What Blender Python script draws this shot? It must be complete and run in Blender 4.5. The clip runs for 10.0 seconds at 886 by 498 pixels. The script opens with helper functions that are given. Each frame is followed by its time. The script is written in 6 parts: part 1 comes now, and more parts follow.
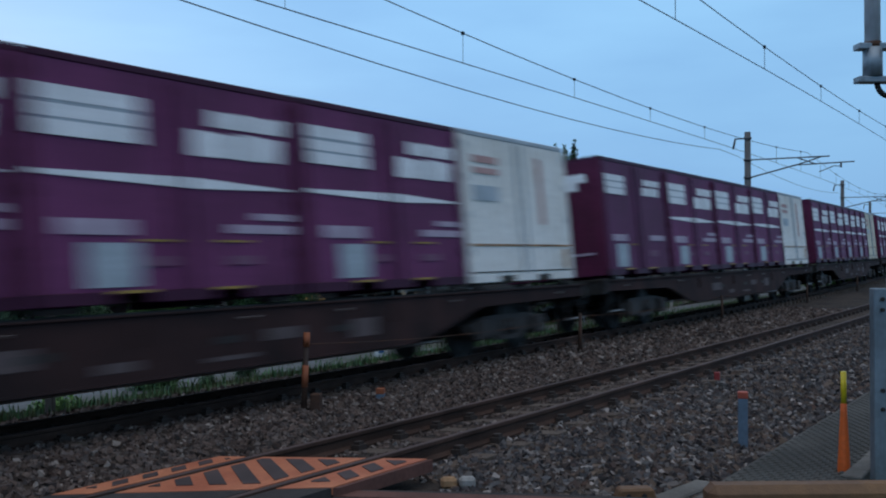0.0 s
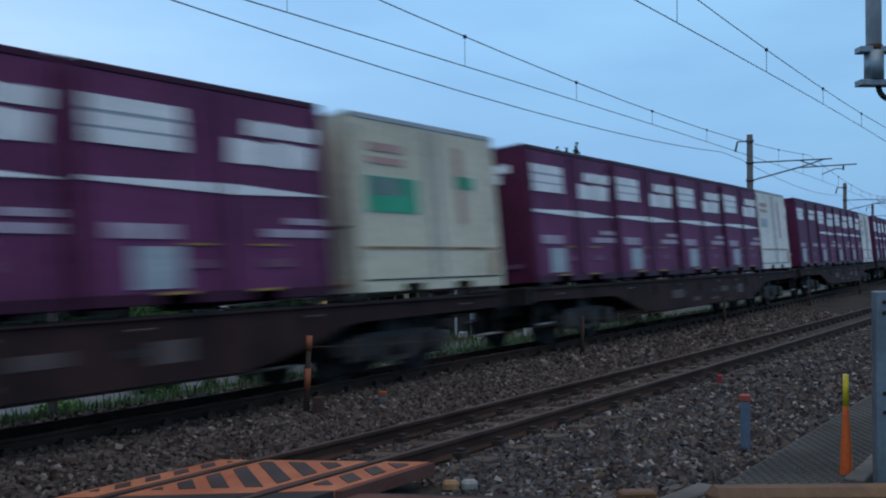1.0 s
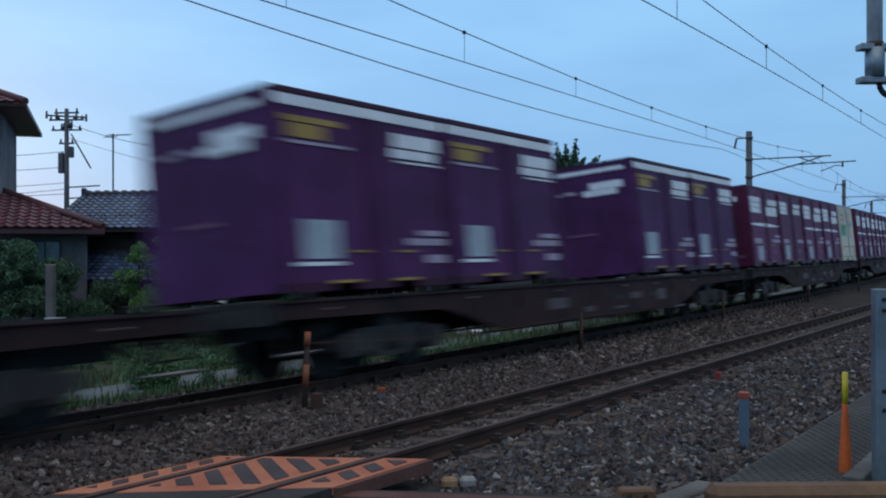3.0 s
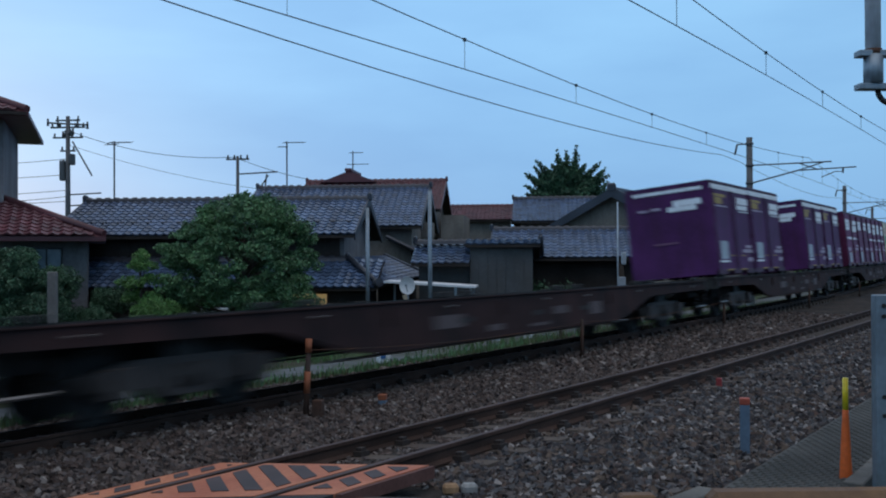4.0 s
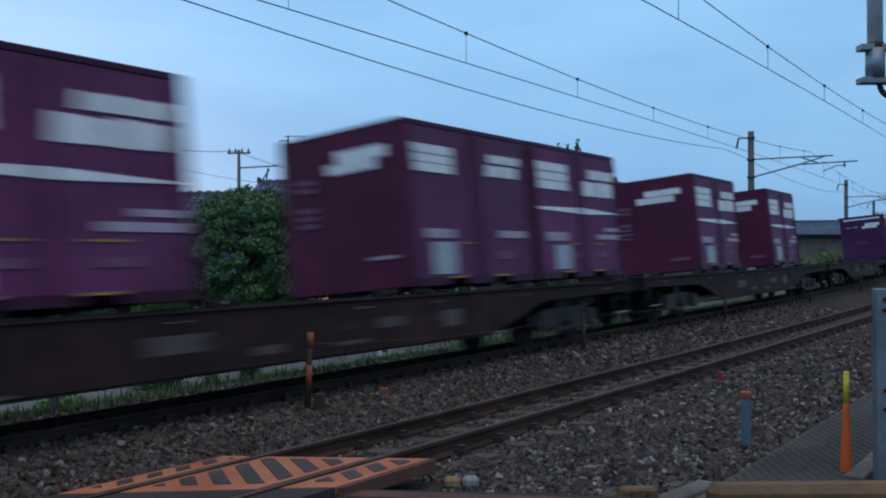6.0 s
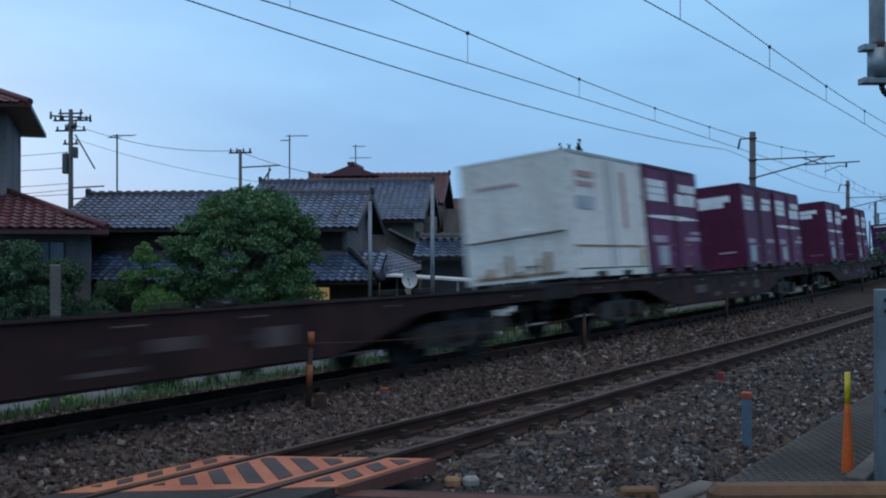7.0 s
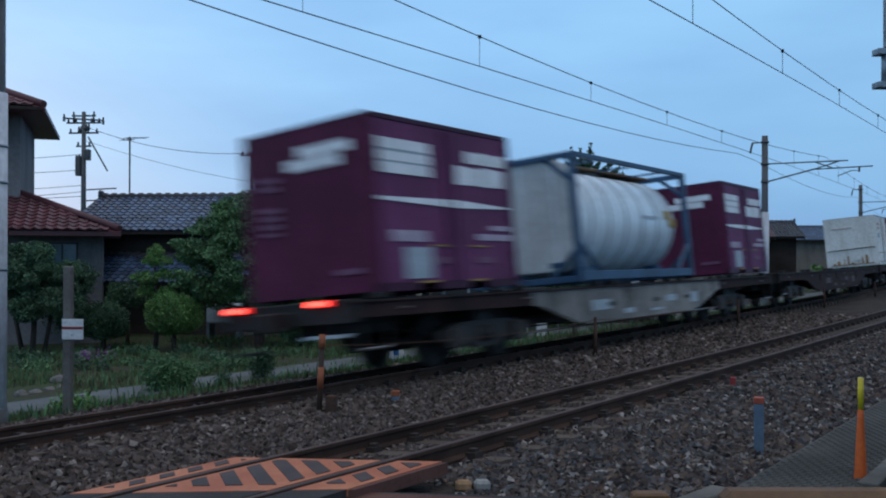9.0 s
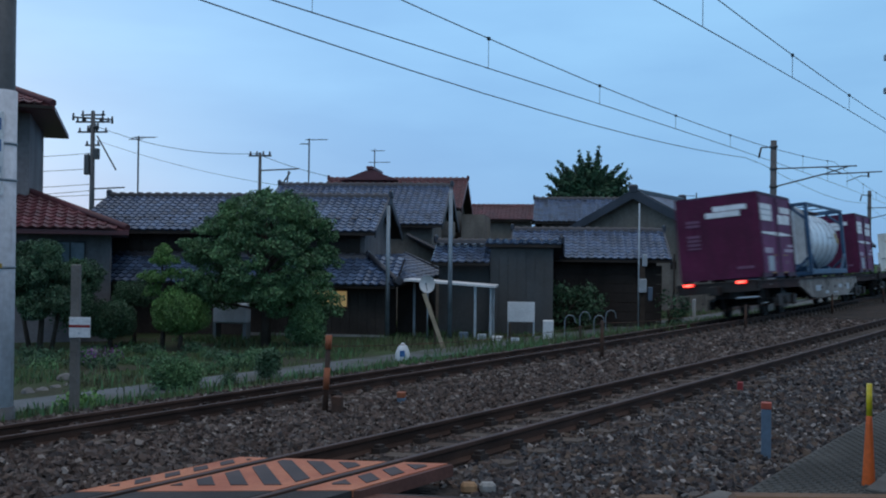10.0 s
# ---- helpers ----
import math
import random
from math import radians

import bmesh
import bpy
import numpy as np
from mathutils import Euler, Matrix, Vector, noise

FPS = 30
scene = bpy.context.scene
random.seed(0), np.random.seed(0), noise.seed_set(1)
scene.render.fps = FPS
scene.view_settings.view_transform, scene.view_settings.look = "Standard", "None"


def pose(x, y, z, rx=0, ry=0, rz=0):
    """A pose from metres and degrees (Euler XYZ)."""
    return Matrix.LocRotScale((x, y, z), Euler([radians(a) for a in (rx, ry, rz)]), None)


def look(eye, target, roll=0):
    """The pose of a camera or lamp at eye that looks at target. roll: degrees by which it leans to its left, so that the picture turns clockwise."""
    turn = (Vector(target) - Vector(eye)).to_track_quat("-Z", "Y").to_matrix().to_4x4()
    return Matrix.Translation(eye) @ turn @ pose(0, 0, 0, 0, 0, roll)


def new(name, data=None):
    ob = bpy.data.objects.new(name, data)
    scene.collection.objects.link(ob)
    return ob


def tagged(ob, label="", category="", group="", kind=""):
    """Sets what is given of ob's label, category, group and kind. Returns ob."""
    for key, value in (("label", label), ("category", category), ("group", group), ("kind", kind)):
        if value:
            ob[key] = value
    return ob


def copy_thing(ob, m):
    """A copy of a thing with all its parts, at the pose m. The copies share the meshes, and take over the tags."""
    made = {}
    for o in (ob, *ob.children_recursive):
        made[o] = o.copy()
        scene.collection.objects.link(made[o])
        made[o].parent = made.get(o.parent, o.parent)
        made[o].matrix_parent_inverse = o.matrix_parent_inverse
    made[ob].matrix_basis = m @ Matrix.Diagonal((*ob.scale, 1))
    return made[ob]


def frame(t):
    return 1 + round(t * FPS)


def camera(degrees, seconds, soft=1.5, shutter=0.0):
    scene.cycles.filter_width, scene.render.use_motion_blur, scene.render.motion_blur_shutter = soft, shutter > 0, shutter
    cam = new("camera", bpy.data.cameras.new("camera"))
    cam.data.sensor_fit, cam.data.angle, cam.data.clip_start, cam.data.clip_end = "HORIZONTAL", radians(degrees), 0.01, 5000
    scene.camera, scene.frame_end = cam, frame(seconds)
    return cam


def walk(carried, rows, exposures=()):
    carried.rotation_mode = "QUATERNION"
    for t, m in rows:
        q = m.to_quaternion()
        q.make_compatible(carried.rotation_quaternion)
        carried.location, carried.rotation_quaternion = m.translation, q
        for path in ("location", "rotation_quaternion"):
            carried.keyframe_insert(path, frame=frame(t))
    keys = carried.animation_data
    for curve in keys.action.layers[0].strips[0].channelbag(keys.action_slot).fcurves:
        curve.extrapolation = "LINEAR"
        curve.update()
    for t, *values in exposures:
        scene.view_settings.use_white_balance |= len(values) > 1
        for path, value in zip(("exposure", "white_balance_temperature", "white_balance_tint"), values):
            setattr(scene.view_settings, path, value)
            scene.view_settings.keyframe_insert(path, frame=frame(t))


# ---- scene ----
cam = camera(50.68, 10.0, soft=2.0, shutter=0.75)
CAM_ROWS = [
    (0.0, pose(0.013, -0.007, 1.588, 90.214, 0.197, -54.105)),
    (0.5, pose(0.010, -0.028, 1.599, 90.293, 0.039, -54.157)),
    (1.0, pose(0.006, -0.015, 1.591, 90.393, 0.242, -53.965)),
    (1.5, pose(0.013, -0.020, 1.591, 90.177, 0.182, -54.018)),
    (2.0, pose(0.001, -0.025, 1.588, 90.177, 0.189, -53.944)),
    (2.5, pose(0.023, -0.002, 1.593, 90.009, 0.075, -54.057)),
    (4.0, pose(0.002, -0.017, 1.598, 90.542, 0.221, -53.982)),
    (4.5, pose(-0.009, -0.033, 1.599, 90.483, 0.001, -54.387)),
    (5.0, pose(-0.004, -0.005, 1.589, 90.522, -0.144, -54.302)),
    (5.5, pose(0.009, -0.016, 1.586, 90.385, -0.053, -53.978)),
    (6.0, pose(-0.006, -0.019, 1.597, 90.173, 0.200, -53.912)),
    (7.5, pose(0.006, -0.016, 1.594, 90.133, -0.023, -53.789)),
    (8.0, pose(-0.002, -0.013, 1.596, 90.067, -0.235, -53.818)),
    (8.5, pose(-0.002, -0.008, 1.598, 90.392, -0.143, -53.460)),
    (9.0, pose(-0.009, -0.014, 1.595, 90.366, -0.142, -53.182)),
    (9.5, pose(-0.007, -0.007, 1.588, 90.586, -0.468, -52.786)),
    (10.0, pose(0.000, 0.000, 1.590, 90.488, -0.672, -52.766)),
]
walk(cam, CAM_ROWS)

# ---- world and light: overcast dusk ----
world = bpy.data.worlds.new("dusk_sky")
scene.world = world
world.use_nodes = True
wn, wl = world.node_tree.nodes, world.node_tree.links
wn.clear()
w_out = wn.new("ShaderNodeOutputWorld")
w_bg = wn.new("ShaderNodeBackground")
w_sky = wn.new("ShaderNodeTexSky")
w_sky.sky_type, w_sky.sun_disc = "NISHITA", False
w_sky.sun_elevation, w_sky.sun_rotation = radians(6), radians(23)
w_scale = wn.new("ShaderNodeVectorMath")
w_scale.operation = "SCALE"
w_scale.inputs["Scale"].default_value = 0.9
w_tc = wn.new("ShaderNodeTexCoord")
w_map = wn.new("ShaderNodeMapping")
w_map.inputs["Scale"].default_value = (1.2, 1.2, 5.0)
w_noise = wn.new("ShaderNodeTexNoise")
w_noise.inputs["Scale"].default_value = 1.6
w_noise.inputs["Detail"].default_value = 5
w_noise.inputs["Roughness"].default_value = 0.5
w_ramp = wn.new("ShaderNodeValToRGB")
w_ramp.color_ramp.elements[0].position, w_ramp.color_ramp.elements[0].color = 0.34, (2.75, 5.5, 9.4, 1)
w_ramp.color_ramp.elements[1].position, w_ramp.color_ramp.elements[1].color = 0.62, (3.5, 6.75, 10.7, 1)
w_mix = wn.new("ShaderNodeMixRGB")
w_mix.inputs["Fac"].default_value = 0.9
wl.new(w_tc.outputs["Generated"], w_map.inputs["Vector"])
wl.new(w_map.outputs["Vector"], w_noise.inputs["Vector"])
wl.new(w_noise.outputs["Fac"], w_ramp.inputs["Fac"])
wl.new(w_sky.outputs["Color"], w_scale.inputs[0])
wl.new(w_scale.outputs["Vector"], w_mix.inputs["Color1"])
wl.new(w_ramp.outputs["Color"], w_mix.inputs["Color2"])
w_sep = wn.new("ShaderNodeVectorMath")
w_sep.operation = "DOT_PRODUCT"
w_sep.inputs[1].default_value = (-0.15, 0.93, 0.10)
w_glow = wn.new("ShaderNodeMapRange")
w_glow.inputs["From Min"].default_value, w_glow.inputs["From Max"].default_value = -1.0, 1.0
w_glow.inputs["To Min"].default_value, w_glow.inputs["To Max"].default_value = 0.66, 1.08
w_tint = wn.new("ShaderNodeVectorMath")
w_tint.operation = "SCALE"
wl.new(w_tc.outputs["Generated"], w_sep.inputs[0])
wl.new(w_sep.outputs["Value"], w_glow.inputs["Value"])
# overhead the cloud is thick and neutral; low down the clear sky shows blue
w_xyz = wn.new("ShaderNodeSeparateXYZ")
w_up = wn.new("ShaderNodeMapRange")
w_up.interpolation_type = "SMOOTHSTEP"
w_up.inputs["From Min"].default_value, w_up.inputs["From Max"].default_value = 0.30, 0.75
w_high = wn.new("ShaderNodeMixRGB")
w_high.inputs["Color2"].default_value = (5.9, 6.3, 7.5, 1)
wl.new(w_tc.outputs["Generated"], w_xyz.inputs["Vector"])
wl.new(w_xyz.outputs["Z"], w_up.inputs["Value"])
wl.new(w_up.outputs["Result"], w_high.inputs["Fac"])
wl.new(w_mix.outputs["Color"], w_high.inputs["Color1"])
wl.new(w_high.outputs["Color"], w_tint.inputs[0])
w_low = wn.new("ShaderNodeValToRGB")
w_low.color_ramp.interpolation = "EASE"
w_low.color_ramp.elements[0].position, w_low.color_ramp.elements[0].color = 0.0, (0.80, 0.84, 0.90, 1)
w_low.color_ramp.elements[1].position, w_low.color_ramp.elements[1].color = 0.24, (1.06, 1.08, 1.07, 1)
w_lowmul = wn.new("ShaderNodeVectorMath")
w_lowmul.operation = "MULTIPLY"
wl.new(w_xyz.outputs["Z"], w_low.inputs["Fac"])
wl.new(w_glow.outputs["Result"], w_tint.inputs["Scale"])
wl.new(w_tint.outputs["Vector"], w_lowmul.inputs[0])
wl.new(w_low.outputs["Color"], w_lowmul.inputs[1])
wl.new(w_lowmul.outputs["Vector"], w_bg.inputs["Color"])
w_bg.inputs["Strength"].default_value = 0.1
wl.new(w_bg.outputs["Background"], w_out.inputs["Surface"])

sun_data = bpy.data.lights.new("sun", "SUN")
sun_data.energy, sun_data.angle, sun_data.color = 0.5, radians(50), (0.95, 0.95, 1.0)
sun = new("sun", sun_data)
sun.matrix_world = look((0, 0, 30), (6, 9, 0))
scene.view_settings.exposure = 0.0


# ---- materials ----
def mat(name, col, rough=0.7, metal=0.0, var=0.25, scale=6.0, bump=0.0, bscale=60.0, col2=None, per=0.0, space="Object", fine=0.12):
    """A surface of one material: colour varied at two scales, with fine relief; per: change from piece to piece."""
    m = bpy.data.materials.new(name)
    m.use_nodes = True
    n, l = m.node_tree.nodes, m.node_tree.links
    b = n["Principled BSDF"]
    b.inputs["Roughness"].default_value, b.inputs["Metallic"].default_value = rough, metal
    if rough >= 0.8:
        b.inputs["Specular IOR Level"].default_value = 0.2
    tc = n.new("ShaderNodeTexCoord")
    src = tc.outputs["Object"]
    if space == "World":
        geo = n.new("ShaderNodeNewGeometry")
        src = geo.outputs["Position"]
    big = n.new("ShaderNodeTexNoise")
    big.inputs["Scale"].default_value, big.inputs["Detail"].default_value = scale * 0.2, 4
    small = n.new("ShaderNodeTexNoise")
    small.inputs["Scale"].default_value, small.inputs["Detail"].default_value = scale * 3, 3
    l.new(src, big.inputs["Vector"])
    l.new(src, small.inputs["Vector"])
    ramp = n.new("ShaderNodeValToRGB")
    c2 = col2 or tuple(c * (1 - var) for c in col)
    c1 = col if col2 else tuple(min(1, c * (1 + var * 0.6)) for c in col)
    ramp.color_ramp.elements[0].position, ramp.color_ramp.elements[0].color = 0.36, (*c2, 1)
    ramp.color_ramp.elements[1].position, ramp.color_ramp.elements[1].color = 0.66, (*c1, 1)
    l.new(big.outputs["Fac"], ramp.inputs["Fac"])
    mr = n.new("ShaderNodeMapRange")
    mr.inputs["From Min"].default_value, mr.inputs["From Max"].default_value = 0.3, 0.7
    mr.inputs["To Min"].default_value, mr.inputs["To Max"].default_value = 1 - fine, 1 + fine
    l.new(small.outputs["Fac"], mr.inputs["Value"])
    val = mr.outputs["Result"]
    if per:
        geo2 = n.new("ShaderNodeNewGeometry")
        mp = n.new("ShaderNodeMapRange")
        mp.inputs["To Min"].default_value, mp.inputs["To Max"].default_value = 1 - per, 1 + per
        l.new(geo2.outputs["Random Per Island"], mp.inputs["Value"])
        mul = n.new("ShaderNodeMath")
        mul.operation = "MULTIPLY"
        l.new(val, mul.inputs[0])
        l.new(mp.outputs["Result"], mul.inputs[1])
        val = mul.outputs["Value"]
    vm = n.new("ShaderNodeVectorMath")
    vm.operation = "SCALE"
    l.new(ramp.outputs["Color"], vm.inputs[0])
    l.new(val, vm.inputs["Scale"])
    l.new(vm.outputs["Vector"], b.inputs["Base Color"])
    if bump:
        bt = n.new("ShaderNodeTexNoise")
        bt.inputs["Scale"].default_value, bt.inputs["Detail"].default_value = bscale, 3
        l.new(src, bt.inputs["Vector"])
        bp = n.new("ShaderNodeBump")
        bp.inputs["Strength"].default_value, bp.inputs["Distance"].default_value = bump, 0.02
        l.new(bt.outputs["Fac"], bp.inputs["Height"])
        l.new(bp.outputs["Normal"], b.inputs["Normal"])
    return m


def dirty(m, dirt, amount, low=0.44, high=0.70, stretch=(2.2, 2.2, 0.35)):
    """Adds runs and blotches of dirt over a surface's own colour."""
    n, l = m.node_tree.nodes, m.node_tree.links
    b = n["Principled BSDF"]
    src = b.inputs["Base Color"].links[0].from_socket
    tc = n.new("ShaderNodeTexCoord")
    mp = n.new("ShaderNodeMapping")
    mp.inputs["Scale"].default_value = stretch
    l.new(tc.outputs["Object"], mp.inputs["Vector"])
    nz = n.new("ShaderNodeTexNoise")
    nz.inputs["Scale"].default_value, nz.inputs["Detail"].default_value, nz.inputs["Roughness"].default_value = 1.7, 6, 0.65
    l.new(mp.outputs["Vector"], nz.inputs["Vector"])
    mr = n.new("ShaderNodeMapRange")
    mr.inputs["From Min"].default_value, mr.inputs["From Max"].default_value = low, high
    mr.inputs["To Min"].default_value, mr.inputs["To Max"].default_value = 0.0, amount
    l.new(nz.outputs["Fac"], mr.inputs["Value"])
    mx = n.new("ShaderNodeMixRGB")
    mx.inputs["Color2"].default_value = (*dirt, 1)
    l.new(mr.outputs["Result"], mx.inputs["Fac"])
    l.new(src, mx.inputs["Color1"])
    l.new(mx.outputs["Color"], b.inputs["Base Color"])
    return m


def glow(name, col, strength):
    m = bpy.data.materials.new(name)
    m.use_nodes = True
    b = m.node_tree.nodes["Principled BSDF"]
    b.inputs["Base Color"].default_value = (*col, 1)
    b.inputs["Emission Color"].default_value, b.inputs["Emission Strength"].default_value = (*col, 1), strength
    return m


M_PURPLE = mat("purple_paint", (0.148, 0.038, 0.112), 0.6, 0, 0.22, 5, 0.1, 30, fine=0.10)
M_PURPLE_OLD = mat("faded_purple_paint", (0.128, 0.037, 0.102), 0.6, 0, 0.3, 5, 0.1, 30, col2=(0.104, 0.034, 0.080))
M_PURPLE_DARK = mat("dark_purple_paint", (0.050, 0.010, 0.033), 0.5, 0, 0.2, 5)
M_ENDRED = mat("wine_red_end_paint", (0.100, 0.015, 0.050), 0.6, 0, 0.2, 5, 0.1, 30)
M_VIOLET = mat("violet_paint", (0.080, 0.020, 0.094), 0.6, 0, 0.25, 5, 0.1, 30)
M_WHITE = mat("white_marking", (0.78, 0.81, 0.84), 0.5, 0, 0.15, 8)
M_PANEL = mat("pale_door_panel", (0.36, 0.42, 0.47), 0.5, 0, 0.2, 8)
M_GREYMARK = mat("pale_lettering", (0.40, 0.33, 0.42), 0.6, 0, 0.2, 20)
M_FADEMARK = mat("faint_lettering", (0.17, 0.07, 0.13), 0.6, 0, 0.2, 20)
M_YELLOW = mat("yellow_marking", (0.34, 0.22, 0.04), 0.55, 0, 0.2, 10)
M_REEFER = mat("white_reefer_paint", (0.78, 0.78, 0.75), 0.5, 0, 0.12, 3, 0.05, 30, col2=(0.66, 0.66, 0.62))
M_REEFER_CREAM = mat("cream_reefer_paint", (0.60, 0.57, 0.44), 0.5, 0, 0.15, 3, 0.05, 30)
M_RUSTRUN = mat("rust_stain", (0.36, 0.22, 0.12), 0.8, 0, 0.5, 9)
M_GREEN = mat("green_marking", (0.02, 0.36, 0.20), 0.5, 0, 0.15, 8)
M_PINK = mat("faded_red_marking", (0.50, 0.30, 0.28), 0.6, 0, 0.2, 8)
M_WAGON = dirty(mat("brown_wagon_paint", (0.046, 0.022, 0.021), 0.8, 0, 0.4, 3, 0.15, 25, col2=(0.028, 0.015, 0.015)), (0.010, 0.008, 0.009), 0.85, 0.46, 0.62, (1.1, 1.1, 0.5))
M_WAGON_GREY = dirty(mat("grey_wagon_paint", (0.215, 0.210, 0.200), 0.8, 0, 0.35, 3, 0.15, 25), (0.035, 0.028, 0.026), 0.75, 0.52, 0.68, (0.9, 0.9, 0.7))
M_DATA = mat("faded_data_panel", (0.085, 0.062, 0.062), 0.7, 0, 0.2, 10)
M_GSTONE = mat("garden_stone_grey", (0.17, 0.165, 0.16), 0.85, 0, 0.25, 6, 0.3, 40)
# grimy steel, darkened further: the shadow beneath the wagons is in this colour
M_UNDER = mat("grimy_shade_dark_steel", (0.015, 0.013, 0.012), 0.7, 0, 0.4, 6)
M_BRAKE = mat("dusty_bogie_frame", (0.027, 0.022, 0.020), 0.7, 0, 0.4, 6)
M_STEEL = mat("worn_steel", (0.23, 0.21, 0.20), 0.4, 0.8, 0.25, 8)
# white cladding; the blue of the reflected sky is mixed into its colour
M_TANK = dirty(mat("sky_tinted_white_cladding", (0.74, 0.84, 0.90), 0.28, 0.0, 0.12, 3, col2=(0.64, 0.73, 0.80)), (0.36, 0.40, 0.43), 0.6, 0.5, 0.72)
M_TANKBAND = mat("grey_cladding_seam", (0.30, 0.34, 0.38), 0.5, 0.0, 0.2, 3)
M_TANKEND = mat("grey_tank_end", (0.52, 0.56, 0.57), 0.5, 0.0, 0.2, 3)
M_BLUE = mat("blue_frame_paint", (0.025, 0.075, 0.15), 0.5, 0, 0.3, 5)
M_TAIL = glow("tail_lamp_red", (1.0, 0.02, 0.015), 1.1)
M_TAILCORE = glow("tail_lamp_led", (1.0, 0.10, 0.07), 5.5)
M_RAIL = mat("rusty_rail_side", (0.055, 0.032, 0.024), 0.8, 0.1, 0.35, 10, 0.2, 60, space="World")
M_RAILTOP = mat("rail_head", (0.062, 0.037, 0.033), 0.72, 0.0, 0.3, 10, space="World")
M_SLEEPER = mat("dusty_concrete_sleeper", (0.105, 0.085, 0.07), 0.9, 0, 0.3, 6, 0.3, 60, col2=(0.07, 0.052, 0.042), space="World")
M_CLIP = mat("rusty_rail_fastening", (0.035, 0.025, 0.021), 0.7, 0.3, 0.3, 10)
M_BALLAST = mat("ballast_bed", (0.018, 0.015, 0.014), 0.95, 0, 0.4, 4, 0.8, 30, col2=(0.050, 0.038, 0.030), space="World", fine=0.4)
def stone_mat(name, shades):
    """Broken stone: each piece takes one of several mineral shades, with fine grain."""
    m = mat(name, shades[2], 0.85, 0, 0.25, 3, 0.3, 60, space="World")
    n, l = m.node_tree.nodes, m.node_tree.links
    geo = n.new("ShaderNodeNewGeometry")
    ramp = n.new("ShaderNodeValToRGB")
    els = ramp.color_ramp.elements
    while len(els) < len(shades):
        els.new(0.5)
    for i, c in enumerate(shades):
        els[i].position, els[i].color = i / (len(shades) - 1), (*c, 1)
    l.new(geo.outputs["Random Per Island"], ramp.inputs["Fac"])
    for node in n:
        if node.type == "VECT_MATH":
            l.new(ramp.outputs["Color"], node.inputs[0])
    return m


M_STONE = stone_mat("grey_ballast_stone", ((0.012, 0.010, 0.010), (0.054, 0.051, 0.054), (0.102, 0.072, 0.058), (0.019, 0.018, 0.022), (0.145, 0.137, 0.133), (0.060, 0.036, 0.028), (0.082, 0.082, 0.087), (0.016, 0.013, 0.014), (0.126, 0.093, 0.071), (0.043, 0.042, 0.046), (0.319, 0.287, 0.267)))
M_STONE_RUST = stone_mat("rust_dusted_ballast_stone", ((0.018, 0.013, 0.011), (0.075, 0.052, 0.044), (0.120, 0.089, 0.075), (0.030, 0.022, 0.019), (0.154, 0.123, 0.109), (0.057, 0.039, 0.033), (0.100, 0.084, 0.080), (0.023, 0.017, 0.016), (0.268, 0.234, 0.211)))
M_ASPHALT = mat("asphalt", (0.05, 0.047, 0.047), 0.85, 0, 0.3, 5, 0.5, 120, space="World")
M_ORANGE = mat("orange_paint", (0.47, 0.17, 0.08), 0.7, 0, 0.2, 8, 0.2, 80, col2=(0.36, 0.10, 0.045), space="World")
M_STRIPE = mat("worn_black_paint", (0.050, 0.035, 0.035), 0.75, 0, 0.3, 12, space="World")
M_EDGE = mat("faded_red_brown_road_paint", (0.115, 0.055, 0.045), 0.8, 0, 0.3, 10, 0.2, 80, space="World")
M_CONCRETE = mat("concrete", (0.27, 0.27, 0.26), 0.85, 0, 0.2, 6, 0.3, 60, space="World")
M_KERB = mat("dirty_concrete", (0.13, 0.125, 0.115), 0.9, 0, 0.3, 8, 0.4, 60, space="World")
M_SLAB = mat("ribbed_grey_walkway", (0.075, 0.075, 0.070), 0.85, 0, 0.25, 6, 0.3, 90, space="World")
M_GRASS_G = mat("weedy_soil", (0.040, 0.070, 0.026), 0.95, 0, 0.4, 3, 0.6, 30, col2=(0.044, 0.044, 0.030), space="World", fine=0.3)
M_PATH = mat("gravel_path", (0.120, 0.134, 0.150), 0.8, 0, 0.2, 4, 0.4, 60, col2=(0.070, 0.080, 0.066), space="World")
M_LEAF = mat("green_leaf", (0.092, 0.195, 0.076), 0.65, 0, 0.35, 4, per=0.5, col2=(0.050, 0.120, 0.052), space="World")
M_LEAF_D = mat("dark_green_needle", (0.044, 0.105, 0.052), 0.65, 0, 0.35, 4, per=0.5, space="World")
M_LEAF_Y = mat("light_green_leaf", (0.100, 0.215, 0.055), 0.65, 0, 0.3, 4, per=0.45, space="World")
M_BLADE = mat("grass_blade", (0.062, 0.115, 0.036), 0.7, 0, 0.4, 2, per=0.55, col2=(0.080, 0.082, 0.038), space="World")
M_BARK = mat("bark", (0.07, 0.055, 0.045), 0.9, 0, 0.3, 8, 0.5, 40)
M_TILE = mat("blue_grey_glazed_roof_tile", (0.064, 0.102, 0.172), 0.30, 0, 0.25, 4, per=0.45, col2=(0.044, 0.070, 0.124), space="World")
M_TILE_D = mat("dark_ridge_tile", (0.030, 0.036, 0.050), 0.45, 0, 0.25, 4, space="World")
M_TILE_RED = mat("red_brown_roof_tile", (0.095, 0.028, 0.034), 0.5, 0, 0.25, 4, per=0.3, space="World")
M_TILE_FADED = mat("faded_mauve_red_roof_tile", (0.105, 0.060, 0.072), 0.5, 0, 0.3, 4, per=0.3, space="World")
M_WOOD_D = mat("dark_weathered_boards", (0.045, 0.037, 0.033), 0.85, 0, 0.35, 4, 0.3, 40, per=0.25)
